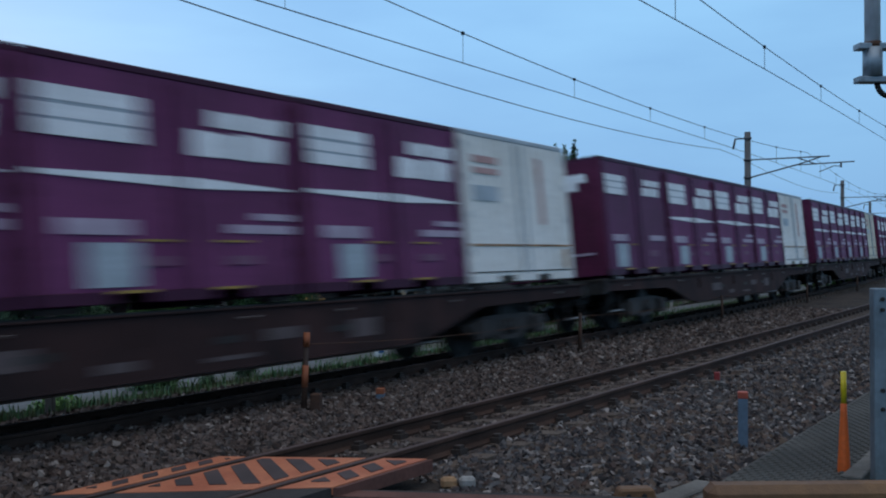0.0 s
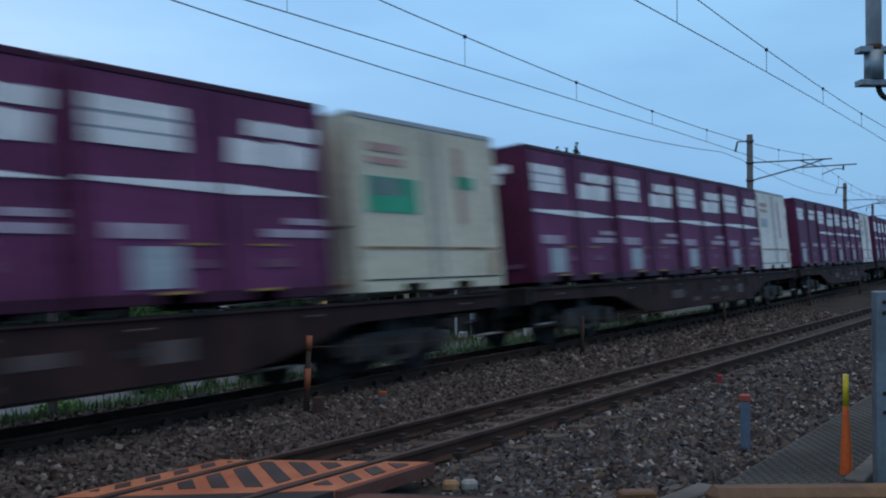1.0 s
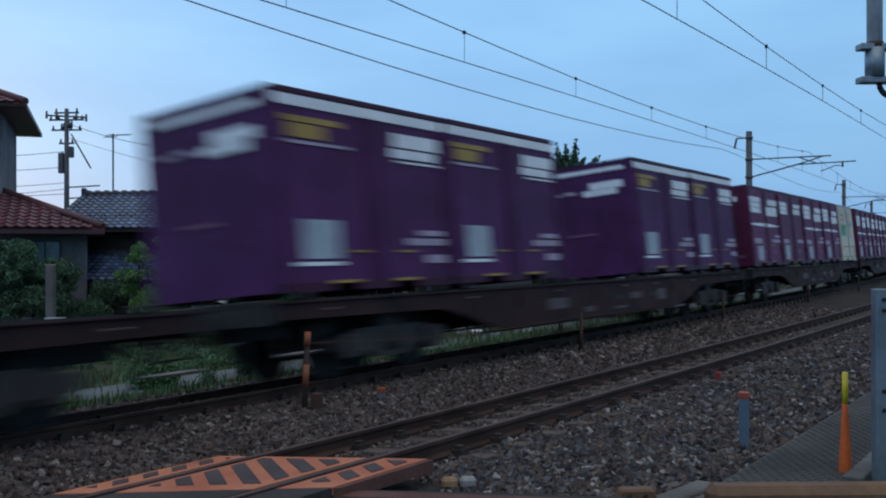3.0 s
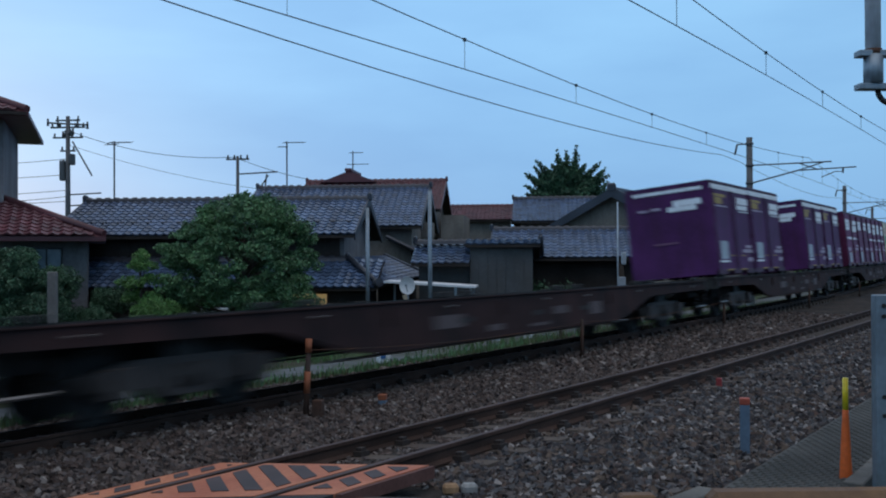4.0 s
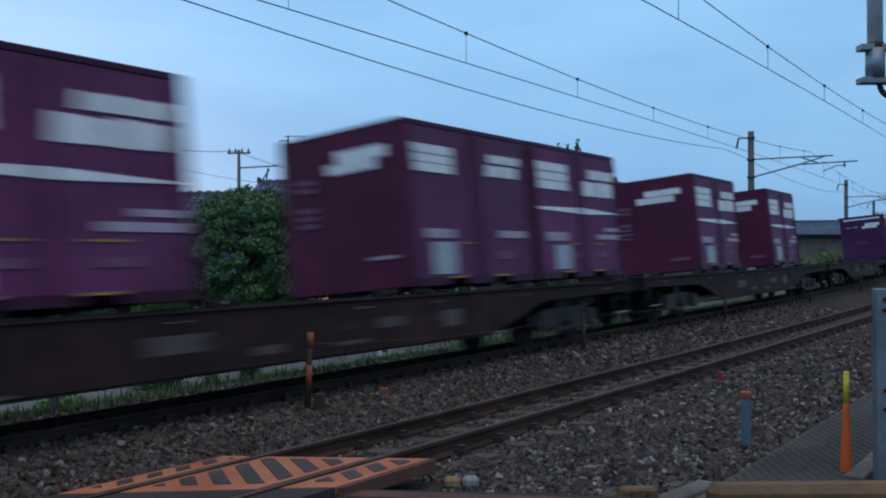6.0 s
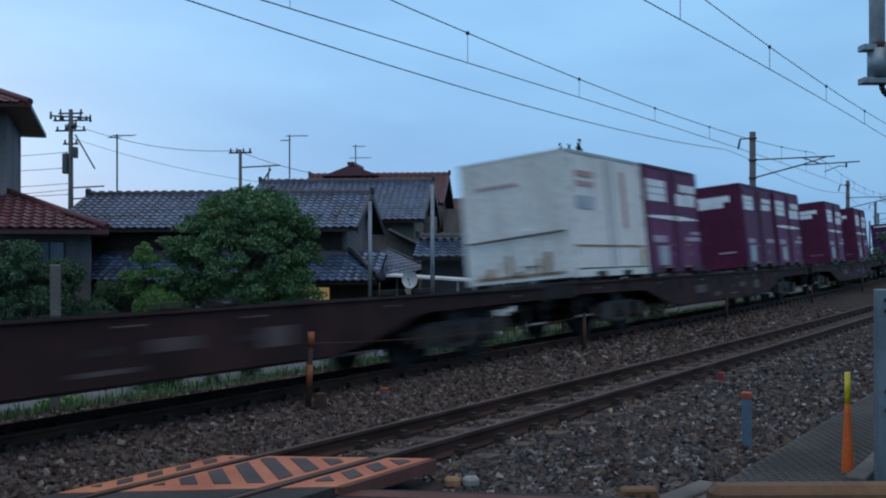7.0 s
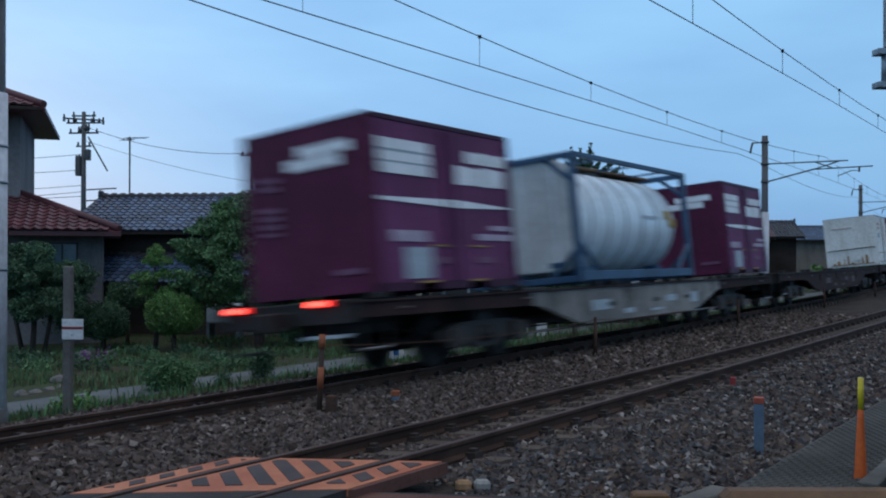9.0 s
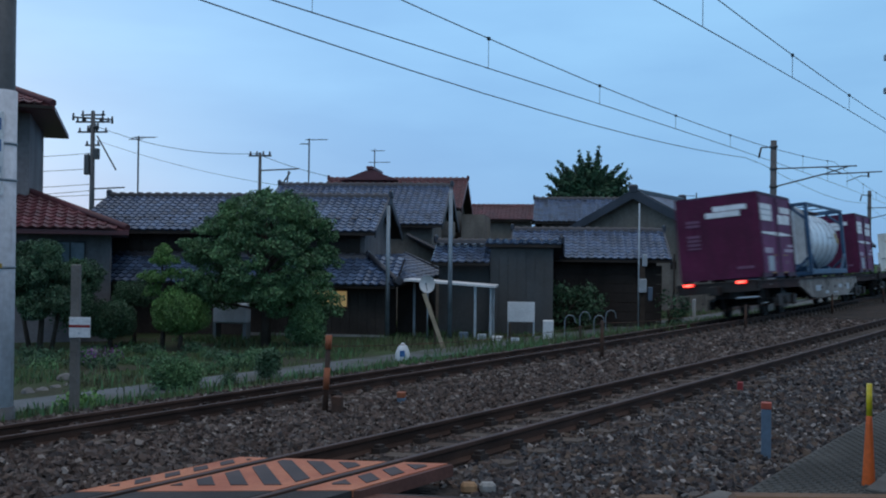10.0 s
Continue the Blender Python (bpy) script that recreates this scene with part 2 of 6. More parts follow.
M_WOOD = mat("brown_weathered_boards", (0.075, 0.062, 0.056), 0.85, 0, 0.3, 4, 0.3, 40, per=0.25)
M_PLASTER = mat("beige_plaster", (0.20, 0.178, 0.155), 0.9, 0, 0.15, 3, 0.2, 50)
M_PLASTER_G = mat("grey_render_wall", (0.19, 0.185, 0.195), 0.9, 0, 0.2, 3, 0.2, 50)
M_SHED = mat("grey_shed_sheet", (0.066, 0.070, 0.073), 0.7, 0, 0.2, 4, 0.1, 30)
M_WINFRAME = mat("dark_window_frame", (0.03, 0.03, 0.03), 0.5, 0.2)
# pale blue base colour stands in for what the panes reflect
M_GLASS = mat("sky_tinted_window_glass", (0.13, 0.17, 0.20), 0.08, 0, 0.2, 2)
M_LITGLASS = glow("lit_window", (1.0, 0.66, 0.28), 0.17)
M_POLE = mat("concrete_pole", (0.33, 0.33, 0.33), 0.85, 0, 0.2, 4, 0.2, 60)
M_SLEEVE = dirty(mat("pale_concrete_sleeve", (0.56, 0.58, 0.62), 0.8, 0, 0.15, 4, 0.2, 60), (0.22, 0.21, 0.20), 0.35, 0.52, 0.72, (5.0, 5.0, 0.6))
M_POLE_D = mat("dark_steel_pole", (0.09, 0.095, 0.10), 0.6, 0.3, 0.25, 5)
M_GALV = mat("galvanised_steel", (0.22, 0.27, 0.31), 0.5, 0.5, 0.3, 6, 0.1, 60)
M_WIRE = mat("overhead_wire", (0.025, 0.03, 0.035), 0.5, 0.6)
M_RUBBER = mat("black_rubber", (0.012, 0.012, 0.012), 0.6)
M_BRPIPE = mat("worn_wooden_beam", (0.19, 0.10, 0.04), 0.7, 0, 0.4, 6, 0.3, 60, col2=(0.10, 0.05, 0.025))
M_POSTOR = mat("orange_flexible_post", (0.72, 0.13, 0.02), 0.55, 0, 0.15, 8)
M_POSTYE = mat("yellow_reflective_band", (0.72, 0.55, 0.02), 0.4, 0, 0.15, 8)
M_POSTBL = mat("blue_grey_post", (0.10, 0.15, 0.21), 0.6, 0, 0.25, 8)
M_RED = mat("red_paint", (0.24, 0.022, 0.022), 0.6, 0, 0.2, 8)
M_STAKE = mat("rusty_stake", (0.10, 0.045, 0.025), 0.8, 0, 0.4, 10, col2=(0.05, 0.035, 0.03))
M_GREYWOOD = mat("grey_weathered_wood", (0.16, 0.15, 0.14), 0.85, 0, 0.3, 8, 0.4, 50)
M_PALEWOOD = mat("pale_timber", (0.36, 0.29, 0.20), 0.75, 0, 0.3, 8, 0.3, 60)
M_CAPRED = mat("red_orange_cap_paint", (0.34, 0.065, 0.035), 0.65, 0, 0.25, 10)
M_STAKEOR = mat("faded_orange_paint", (0.28, 0.08, 0.03), 0.7, 0, 0.3, 10)
M_SIGN = mat("white_sign_face", (0.62, 0.64, 0.66), 0.5, 0, 0.1, 8)
M_SIGNBLUE = mat("blue_lettering", (0.04, 0.14, 0.36), 0.5)
M_BLACK = mat("black_lettering", (0.02, 0.02, 0.02), 0.5)


for m_paint in (M_PURPLE, M_PURPLE_OLD, M_PURPLE_DARK, M_ENDRED, M_VIOLET):
    m_paint.node_tree.nodes["Principled BSDF"].inputs["Specular IOR Level"].default_value = 0.2
for m_paint in (M_PURPLE, M_PURPLE_OLD, M_ENDRED, M_VIOLET):
    dirty(m_paint, (0.045, 0.014, 0.028), 0.55, 0.50, 0.78)
for m_white in (M_REEFER, M_REEFER_CREAM):
    dirty(m_white, (0.42, 0.36, 0.28), 0.5, 0.52, 0.74)
dirty(M_ENDRED, (0.17, 0.13, 0.15), 0.10, 0.55, 0.70, (3.5, 3.5, 2.5))
for m_wall in (M_PLASTER, M_PLASTER_G, M_SHED):
    dirty(m_wall, (0.075, 0.068, 0.062), 0.6, 0.46, 0.74, (0.9, 0.9, 0.25))
for m_pole in (M_POLE, M_GALV, M_CONCRETE):
    dirty(m_pole, (0.10, 0.09, 0.08), 0.45, 0.52, 0.72, (6.0, 6.0, 0.7))


# ---- mesh helpers ----
def box(bm, x0, x1, y0, y1, z0, z1, m=None):
    vs = [bm.verts.new((x, y, z)) for z in (z0, z1) for y in (y0, y1) for x in (x0, x1)]
    if m is not None:
        for v in vs:
            v.co = m @ v.co
    for f in ((0, 2, 3, 1), (4, 5, 7, 6), (0, 1, 5, 4), (2, 6, 7, 3), (0, 4, 6, 2), (1, 3, 7, 5)):
        bm.faces.new([vs[i] for i in f])
    return vs


def prism(bm, pts, y0, y1):
    """A profile of (x, z) points drawn out from y0 to y1."""
    a = [bm.verts.new((x, y0, z)) for x, z in pts]
    b = [bm.verts.new((x, y1, z)) for x, z in pts]
    bm.faces.new(a)
    bm.faces.new(b[::-1])
    for i in range(len(pts)):
        j = (i + 1) % len(pts)
        bm.faces.new((a[i], b[i], b[j], a[j]))


def tube(bm, p0, p1, r0, r1=None, seg=8):
    p0, p1 = Vector(p0), Vector(p1)
    r1 = r0 if r1 is None else r1
    q = (p1 - p0).to_track_quat("Z", "Y").to_matrix()
    rings = []
    for p, r in ((p0, r0), (p1, r1)):
        rings.append([bm.verts.new(p + q @ Vector((r * math.cos(2 * math.pi * i / seg), r * math.sin(2 * math.pi * i / seg), 0))) for i in range(seg)])
    for i in range(seg):
        j = (i + 1) % seg
        f = bm.faces.new((rings[0][i], rings[0][j], rings[1][j], rings[1][i]))
        f.smooth = seg > 6
    bm.faces.new(rings[0][::-1])
    bm.faces.new(rings[1])


def link(name, bm, material, parent=None, label="", bevel=0.0):
    me = bpy.data.meshes.new(name)
    if bevel:
        bmesh.ops.bevel(bm, geom=bm.edges[:], offset=bevel, segments=1, affect="EDGES")
    bmesh.ops.recalc_face_normals(bm, faces=bm.faces[:])
    bm.to_mesh(me)
    bm.free()
    me.materials.append(material)
    ob = new(name, me)
    if parent is not None:
        ob.parent = parent
    if label:
        tagged(ob, label)
    return ob


def part(name, bm, material, parent, label="", bevel=0.0):
    return link(name, bm, material, parent, label, bevel)


def bpart(name, dims, material, parent, label="", bevel=0.0, m=None):
    """A part that is one block x0, x1, y0, y1, z0, z1."""
    bm = bmesh.new()
    box(bm, *dims, m=m)
    return part(name, bm, material, parent, label, bevel)


def tpart(name, p0, p1, r0, material, parent, label="", r1=None, seg=8):
    bm = bmesh.new()
    tube(bm, p0, p1, r0, r1, seg)
    return part(name, bm, material, parent, label)


def arrays(name, verts, faces, material, parent=None):
    """A mesh from long arrays, for what nobody could count."""
    me = bpy.data.meshes.new(name)
    me.from_pydata([tuple(v) for v in verts], [], faces)
    me.materials.append(material)
    me.update()
    ob = new(name, me)
    if parent is not None:
        ob.parent = parent
    return ob


def empty(name, m=None):
    ob = new(name)
    ob.empty_display_size = 0.2
    if m is not None:
        ob.matrix_basis = m
    return ob


# ---- the line's curve: both tracks bend left, canted with the far side lower ----
K, GAUGE = 0.0013, 1.13
# near rail's place at x = 0, turn against the line, height, slope, cant
NEAR = (4.677, 0.0, 0.0, 0.0, 0.083)
FAR = (8.551, 0.0156, -0.158, 0.002, 0.1007)


def bend(x):
    return 0.5 * K * x * x


def far_side(x):
    """How far things along the far track swing out against the line's bend."""
    return 0.0156 * x


def on_track(trk, x, o, z):
    """A point beside a track: o metres left of its near rail, z above the plane of its rails."""
    y0, turn, z0, rise, cant = trk
    sl = turn + K * x
    h = math.hypot(1, sl)
    side = o * math.cos(cant) + z * math.sin(cant)
    return Vector((x - side * sl / h, y0 + turn * x + bend(x) + side / h, z0 + rise * x - o * math.sin(cant) + z * math.cos(cant)))


def track_pose(trk, s, o=GAUGE / 2, z=0.0):
    """The pose of something that rides at s metres of the line."""
    sl0 = trk[1]
    x = s
    for _ in range(4):
        x = s - (x * sl0 * sl0 / 2 + K * sl0 * x * x / 2 + K * K * x ** 3 / 6)
    return Matrix.Translation(on_track(trk, x, o, z)) @ Matrix.Rotation(math.atan(sl0 + K * x), 4, "Z") @ Matrix.Rotation(-trk[4], 4, "X")


def sweep(name, profile, trk, xs, material, parent=None):
    """A profile of (o, z) points drawn out along a track."""
    n = len(profile)
    verts = [on_track(trk, x, o, z) for x in xs for o, z in profile]
    faces = [(i * n + j, i * n + (j + 1) % n, (i + 1) * n + (j + 1) % n, (i + 1) * n + j) for i in range(len(xs) - 1) for j in range(n)]
    faces += [tuple(range(n))[::-1], tuple((len(xs) - 1) * n + j for j in range(n))]
    return arrays(name, verts, faces, material, parent)


XS = [-60 + 4 * i for i in range(25)] + [40 + 8 * i for i in range(34)]

# ---- ground ----
def ground_height(o):
    """Height of the ground across the line, o metres from the camera's side."""
    pts = ((-400, -0.5), (-6, -0.12), (1.2, -0.16), (2.6, -0.24), (3.4, -0.20), (4.0, -0.165), (4.68, -0.165), (5.8, -0.262), (6.5, -0.32), (8.0, -0.30), (8.8, -0.30), (9.95, -0.415), (11.0, -0.54), (12.2, -0.68), (13.4, -0.92), (15.0, -1.0), (19, -1.12), (24, -1.15), (900, -1.15))
    for (a, za), (b, zb) in zip(pts, pts[1:]):
        if o <= b:
            return za + (zb - za) * (o - a) / (b - a)
    return pts[-1][1]


def strip(name, edges, xs, material, label, category, lift=0.0):
    verts = [(x, o + bend(x), ground_height(o) + lift) for x in xs for o in edges]
    n = len(edges)
    faces = [(i * n + j, (i + 1) * n + j, (i + 1) * n + j + 1, i * n + j + 1) for i in range(len(xs) - 1) for j in range(n - 1)]
    return tagged(arrays(name, verts, faces, material), label, category, kind="structure")


XG = [-900, -300, -120] + XS + [420, 600, 1000]
strip("ground", [-700, -200, -50, -6, 1.2, 2.6, 3.4, 4.0, 4.68, 5.8, 6.5, 8.0, 8.8, 9.95, 11.0, 12.2, 13.4, 15, 17, 19, 24, 40, 80, 200, 900], XG, M_GRASS_G, "weedy soil and grass beside a railway line", "ground")
strip("ballast", [2.5, 2.6, 3.4, 4.0, 4.68, 5.8, 6.5, 8.0, 8.8, 9.95, 11.0, 11.6], XS[15:], M_BALLAST, "grey and rust-brown track ballast bed", "ballast", 0.006)
strip("path", [14.3, 15.0, 15.9], XS, M_PATH, "pale gravel footpath below the railway bank", "path", 0.012)
strip("walkway", [1.62, 2.0, 2.46], [6.4, 10, 14, 20, 30, 44, 60], M_SLAB, "grey ribbed walkway slabs beside the track", "walkway", 0.05)

# ---- tracks ----
RAIL = ((-0.062, -0.153), (0.062, -0.153), (0.062, -0.140), (0.010, -0.115), (0.010, -0.045), (0.031, -0.035), (0.031, -0.006), (-0.031, -0.006), (-0.031, -0.035), (-0.010, -0.045), (-0.010, -0.115), (-0.062, -0.140))
HEAD = ((-0.030, -0.0065), (0.030, -0.0065), (0.024, 0.0), (-0.024, 0.0))


def sleeper_mesh():
    bm = bmesh.new()
    prism(bm, [(-0.12, -0.31), (0.12, -0.31), (0.10, -0.155), (-0.10, -0.155)], -1.0, 1.0)
    bmesh.ops.recalc_face_normals(bm, faces=bm.faces[:])
    me = bpy.data.meshes.new("sleeper")
    bm.to_mesh(me)
    bm.free()
    me.materials.append(M_SLEEPER)
    return me


def clip_mesh():
    bm = bmesh.new()
    box(bm, -0.06, 0.06, -0.05, 0.05, -0.155, -0.105)
    box(bm, -0.035, 0.035, -0.035, 0.035, -0.105, -0.075)
    bmesh.ops.recalc_face_normals(bm, faces=bm.faces[:])
    me = bpy.data.meshes.new("fastening")
    bm.to_mesh(me)
    bm.free()
    me.materials.append(M_CLIP)
    return me


SLEEPER_ME, CLIP_ME = sleeper_mesh(), clip_mesh()


def railway_track(trk, label, first):
    t = tagged(empty("railway_track"), label, "railway track", kind="structure")
    for o in (0.0, GAUGE):
        rail = sweep("rail", [(o + a, b) for a, b in RAIL], trk, XS, M_RAIL, t)
        sweep("rail_head", [(o + a, b) for a, b in HEAD], trk, XS, M_RAILTOP, rail)
    for i in range(90):
        s = first + 0.62 * i
        ob = new("sleeper", SLEEPER_ME)
        ob.parent = t
        ob.matrix_basis = track_pose(trk, s)
        if i < 70:
            for o in (-0.10, 0.10, GAUGE - 0.10, GAUGE + 0.10):
                c = new("fastening", CLIP_ME)
                c.parent = ob
                c.matrix_basis = Matrix.Translation((0, o - GAUGE / 2, 0))
    verts, faces = [], []
    base = [v.co.copy() for v in SLEEPER_ME.vertices]
    polys = [tuple(p.vertices) for p in SLEEPER_ME.polygons]
    for i in range(90, 330):
        m = track_pose(trk, first + 0.62 * i)
        k = len(verts)
        verts += [m @ v for v in base]
        faces += [tuple(k + j for j in p) for p in polys]
    tagged(arrays("distant_sleepers", verts, faces, M_SLEEPER, t), kind="stuff")
    return t


railway_track(NEAR, "rusty narrow-gauge railway track on concrete sleepers beside the crossing", 6.6)
railway_track(FAR, "far railway track on which the goods train runs", 1.0)

# ---- the goods train ----
SLOT, PITCH, U_REAR, SPEED, S_END = 3.77, 20.4, 0.0, 17.255, 26.8
CL, CW, CH = 3.715, 1.225, 2.5
FLOOR = 1.165


def side_mark(name, parent, mt, u0, u1, z0, z1, label="", slant=0.0, thick=0.005):
    """A flat painted marking on the near side: from u0 to u1 along, z0 to z1 up."""
    bm = bmesh.new()
    prism(bm, [(u0, z0), (u1, z0), (u1 + slant, z1), (u0 + slant, z1)], -CW - thick, -CW + 0.002)
    return part(name, bm, mt, parent, label)


def end_mark(name, parent, mt, y0, y1, z0, z1, label="", slant=0.0):
    bm = bmesh.new()
    vs = []
    for x in (-0.012, 0.0):
        vs.append([bm.verts.new((x, y, z)) for y, z in ((y0, z0), (y1, z0), (y1 + slant, z1), (y0 + slant, z1))])
    bm.faces.new(vs[0])
    bm.faces.new(vs[1][::-1])
    for i in range(4):
        j = (i + 1) % 4
        bm.faces.new((vs[0][i], vs[1][i], vs[1][j], vs[0][j]))
    return part(name, bm, mt, parent, label)


def stripe(parent, u0, u1, z, h):
    """The white waist stripe: one long wedge, thickest a little past its middle."""
    bm = bmesh.new()
    m = u0 + 0.56 * (u1 - u0)
    prism(bm, [(u0, z - h * 0.10), (m, z - h * 0.5), (u1, z - h * 0.14), (u1, z - h * 0.02), (m, z + h * 0.5), (u0, z + h * 0.26)], -CW - 0.005, -CW + 0.002)
    return part("stripe", bm, M_WHITE, parent, "white waist stripe")


def emblem(parent, u0, u1, z0, z1):
    """A square white marking crossed by thin pale grey lines."""
    e = side_mark("logo_panel", parent, M_PANEL, u0, u1, z0, z1, "white square marking with grey lines", 0.0, 0.004)
    h = z1 - z0
    for a, b, c, d in ((0.0, 0.30, 0.0, 1.0), (0.36, 0.62, 0.0, 1.0), (0.70, 1.0, 0.0, 1.0)):
        side_mark("logo_bar", e, M_WHITE, u0 + (u1 - u0) * c, u0 + (u1 - u0) * d, z0 + h * a, z0 + h * b, "", 0.0, 0.008)


def strokes(parent, mt, u0, u1, z0, z1, n, label):
    """A line of lettering as plain upright blocks, close together."""
    w = (u1 - u0) / n
    for i in range(n):
        side_mark("lettering_block", parent, mt, u0 + w * i + 0.012, u0 + w * (i + 1) - 0.012, z0 + 0.03 * (i % 2) * (z1 - z0), z1 - 0.05 * ((i + 1) % 3) * (z1 - z0), label, 0.03)


def container_shell(name, paint, endpaint, ribs, height=CH):
    c = empty(name)
    bm = bmesh.new()
    box(bm, 0.04, CL - 0.04, -CW + 0.012, CW - 0.012, 0.10, height - 0.03)
    part("body", bm, paint, c, bevel=0.01)
    for x in (0.0, CL - 0.10):
        for y in (-CW, CW - 0.10):
            bpart("corner_post", (x, x + 0.10, y, y + 0.10, 0.0, height - 0.02), endpaint if x == 0 else paint, c, bevel=0.012)
    for y in (-CW, CW - 0.07):
        bpart("top_rail", (0.0, CL, y, y + 0.07, height - 0.085, height), M_PURPLE_DARK if paint not in (M_REEFER, M_REEFER_CREAM) else M_PANEL, c, "dark top rail", bevel=0.012)
        for a, b in ((0.0, 0.95), (1.45, 2.27), (2.77, CL)):
            bpart("bottom_rail", (a, b, y, y + 0.07, 0.0, 0.13), M_PURPLE_DARK if paint not in (M_REEFER, M_REEFER_CREAM) else paint, c, bevel=0.008)
    bpart("end_panel", (0.012, 0.042, -CW + 0.09, CW - 0.09, 0.02, height - 0.06), endpaint, c)
    bpart("front_panel", (CL - 0.042, CL - 0.012, -CW + 0.09, CW - 0.09, 0.02, height - 0.06), paint, c)
    bpart("roof", (0.02, CL - 0.02, -CW + 0.02, CW - 0.02, height - 0.03, height + 0.004), endpaint, c)
    for x in ribs:
        bpart("side_rib", (x - 0.02, x + 0.02, -CW - 0.001, -CW + 0.02, 0.13, height - 0.09), paint, c)
    for y in (-CW - 0.004, CW - 0.012):
        for x in (0.13, CL - 0.16):
            for z in (0.45, 1.05, 1.65, 2.2):
                bpart("hinge", (x, x + 0.03, y, y + 0.016, z, z + 0.12), M_PURPLE_DARK if paint not in (M_REEFER, M_REEFER_CREAM) else M_PANEL, c)
    return c


def lock_bars(c, us, mt):
    for u in us:
        tpart("lock_bar", (u, -CW - 0.018, 0.12), (u, -CW - 0.018, 2.38), 0.014, mt, c, seg=6)


def standard_container():
    c = container_shell("freight_container", M_PURPLE, M_ENDRED, (1.86,))
    lock_bars(c, (0.10, 1.74, 1.98, 3.60), M_PURPLE_DARK)
    emblem(c, 0.20, 1.40, 1.66, 2.16)
    strokes(c, M_WHITE, 2.36, 3.55, 1.95, 2.15, 6, "white lettering block")
    strokes(c, M_WHITE, 2.06, 3.45, 1.60, 1.91, 4, "white lettering block")
    stripe(c, 0.14, 3.62, 1.29, 0.125)
    side_mark("label_panel", c, M_PANEL, 0.66, 1.28, 0.17, 0.62, "pale inspection panel")
    side_mark("label_panel", c, M_GREYMARK, 0.38, 1.22, 0.70, 0.86)
    side_mark("label_bar", c, M_GREYMARK, 2.55, 3.60, 0.74, 0.84)
    side_mark("label_bar", c, M_GREYMARK, 2.95, 3.60, 0.90, 0.98)
    side_mark("label_bar", c, M_FADEMARK, 1.36, 1.78, 0.38, 0.48)
    side_mark("label_bar", c, M_FADEMARK, 2.50, 2.95, 0.38, 0.48)
    side_mark("yellow_line", c, M_YELLOW, 1.30, 1.80, 0.635, 0.66, "thin yellow line")
    side_mark("yellow_line", c, M_YELLOW, 2.35, 2.85, 0.635, 0.66, "thin yellow line")
    side_mark("pocket_mark", c, M_YELLOW, 0.98, 1.42, 0.105, 0.135, "yellow fork pocket edge")
    side_mark("pocket_mark", c, M_YELLOW, 2.30, 2.74, 0.105, 0.135, "yellow fork pocket edge")
    end_mark("end_logo", c, M_WHITE, -0.90, 0.08, 2.02, 2.17, "white end marking", 0.0)
    end_mark("end_logo", c, M_WHITE, -0.70, 0.32, 1.84, 2.00, "white end marking", 0.0)
    for z0, z1 in ((1.74, 1.82), (1.62, 1.70), (1.30, 1.38), (1.18, 1.26), (1.06, 1.14), (0.96, 1.01)):
        end_mark("end_lettering", c, M_FADEMARK, 0.52, 0.92, z0, z1)
    end_mark("end_lettering", c, M_FADEMARK, -0.98, -0.50, 0.28, 0.36)
    return c


def old_container():
    c = container_shell("freight_container", M_PURPLE_OLD, M_ENDRED, (0.06, 1.86, 3.66))
    lock_bars(c, (0.10, 1.74, 1.98, 3.60), M_PURPLE_DARK)
    emblem(c, 0.22, 1.25, 1.72, 2.14)
    strokes(c, M_WHITE, 2.35, 3.35, 1.99, 2.14, 6, "white lettering block")
    strokes(c, M_WHITE, 2.25, 3.25, 1.76, 1.96, 4, "white lettering block")
    side_mark("label_panel", c, M_PANEL, 0.55, 1.15, 0.17, 0.66, "pale inspection panel")
    side_mark("label_panel", c, M_GREYMARK, 0.40, 1.15, 0.72, 0.86)
    side_mark("label_bar", c, M_GREYMARK, 2.50, 3.40, 0.74, 0.86)
    side_mark("label_bar", c, M_FADEMARK, 2.40, 2.90, 0.38, 0.52)
    side_mark("yellow_line", c, M_YELLOW, 1.30, 1.70, 0.635, 0.66, "thin yellow line")
    side_mark("pocket_mark", c, M_YELLOW, 0.98, 1.42, 0.105, 0.135, "yellow fork pocket edge")
    side_mark("pocket_mark", c, M_YELLOW, 2.30, 2.74, 0.105, 0.135, "yellow fork pocket edge")
    end_mark("end_logo", c, M_WHITE, -0.90, 0.05, 1.98, 2.16, "white end marking")
    end_mark("end_logo", c, M_WHITE, -0.70, 0.25, 1.82, 1.98, "white end marking")
    for z0, z1 in ((1.74, 1.82), (1.62, 1.70), (1.30, 1.38), (1.18, 1.26), (1.06, 1.14)):
        end_mark("end_lettering", c, M_FADEMARK, 0.52, 0.92, z0, z1)
    end_mark("end_lettering", c, M_GREYMARK, -0.95, -0.45, 0.45, 0.50)
    return c


def plain_container():
    """A standard box without the large left marking."""
    c = container_shell("freight_container", M_PURPLE, M_ENDRED, (1.86,))
    lock_bars(c, (1.74, 1.98), M_PURPLE_DARK)
    side_mark("logo_panel", c, M_PANEL, 1.35, 2.95, 1.94, 2.14, "pale lettering bar")
    side_mark("logo_panel", c, M_PANEL, 1.20, 2.80, 1.56, 1.90, "pale lettering bar", 0.1)
    stripe(c, 0.14, 3.62, 1.27, 0.125)
    side_mark("label_bar", c, M_GREYMARK, 0.35, 1.25, 0.64, 0.82)
    side_mark("label_bar", c, M_FADEMARK, 2.7, 3.4, 0.62, 0.98)
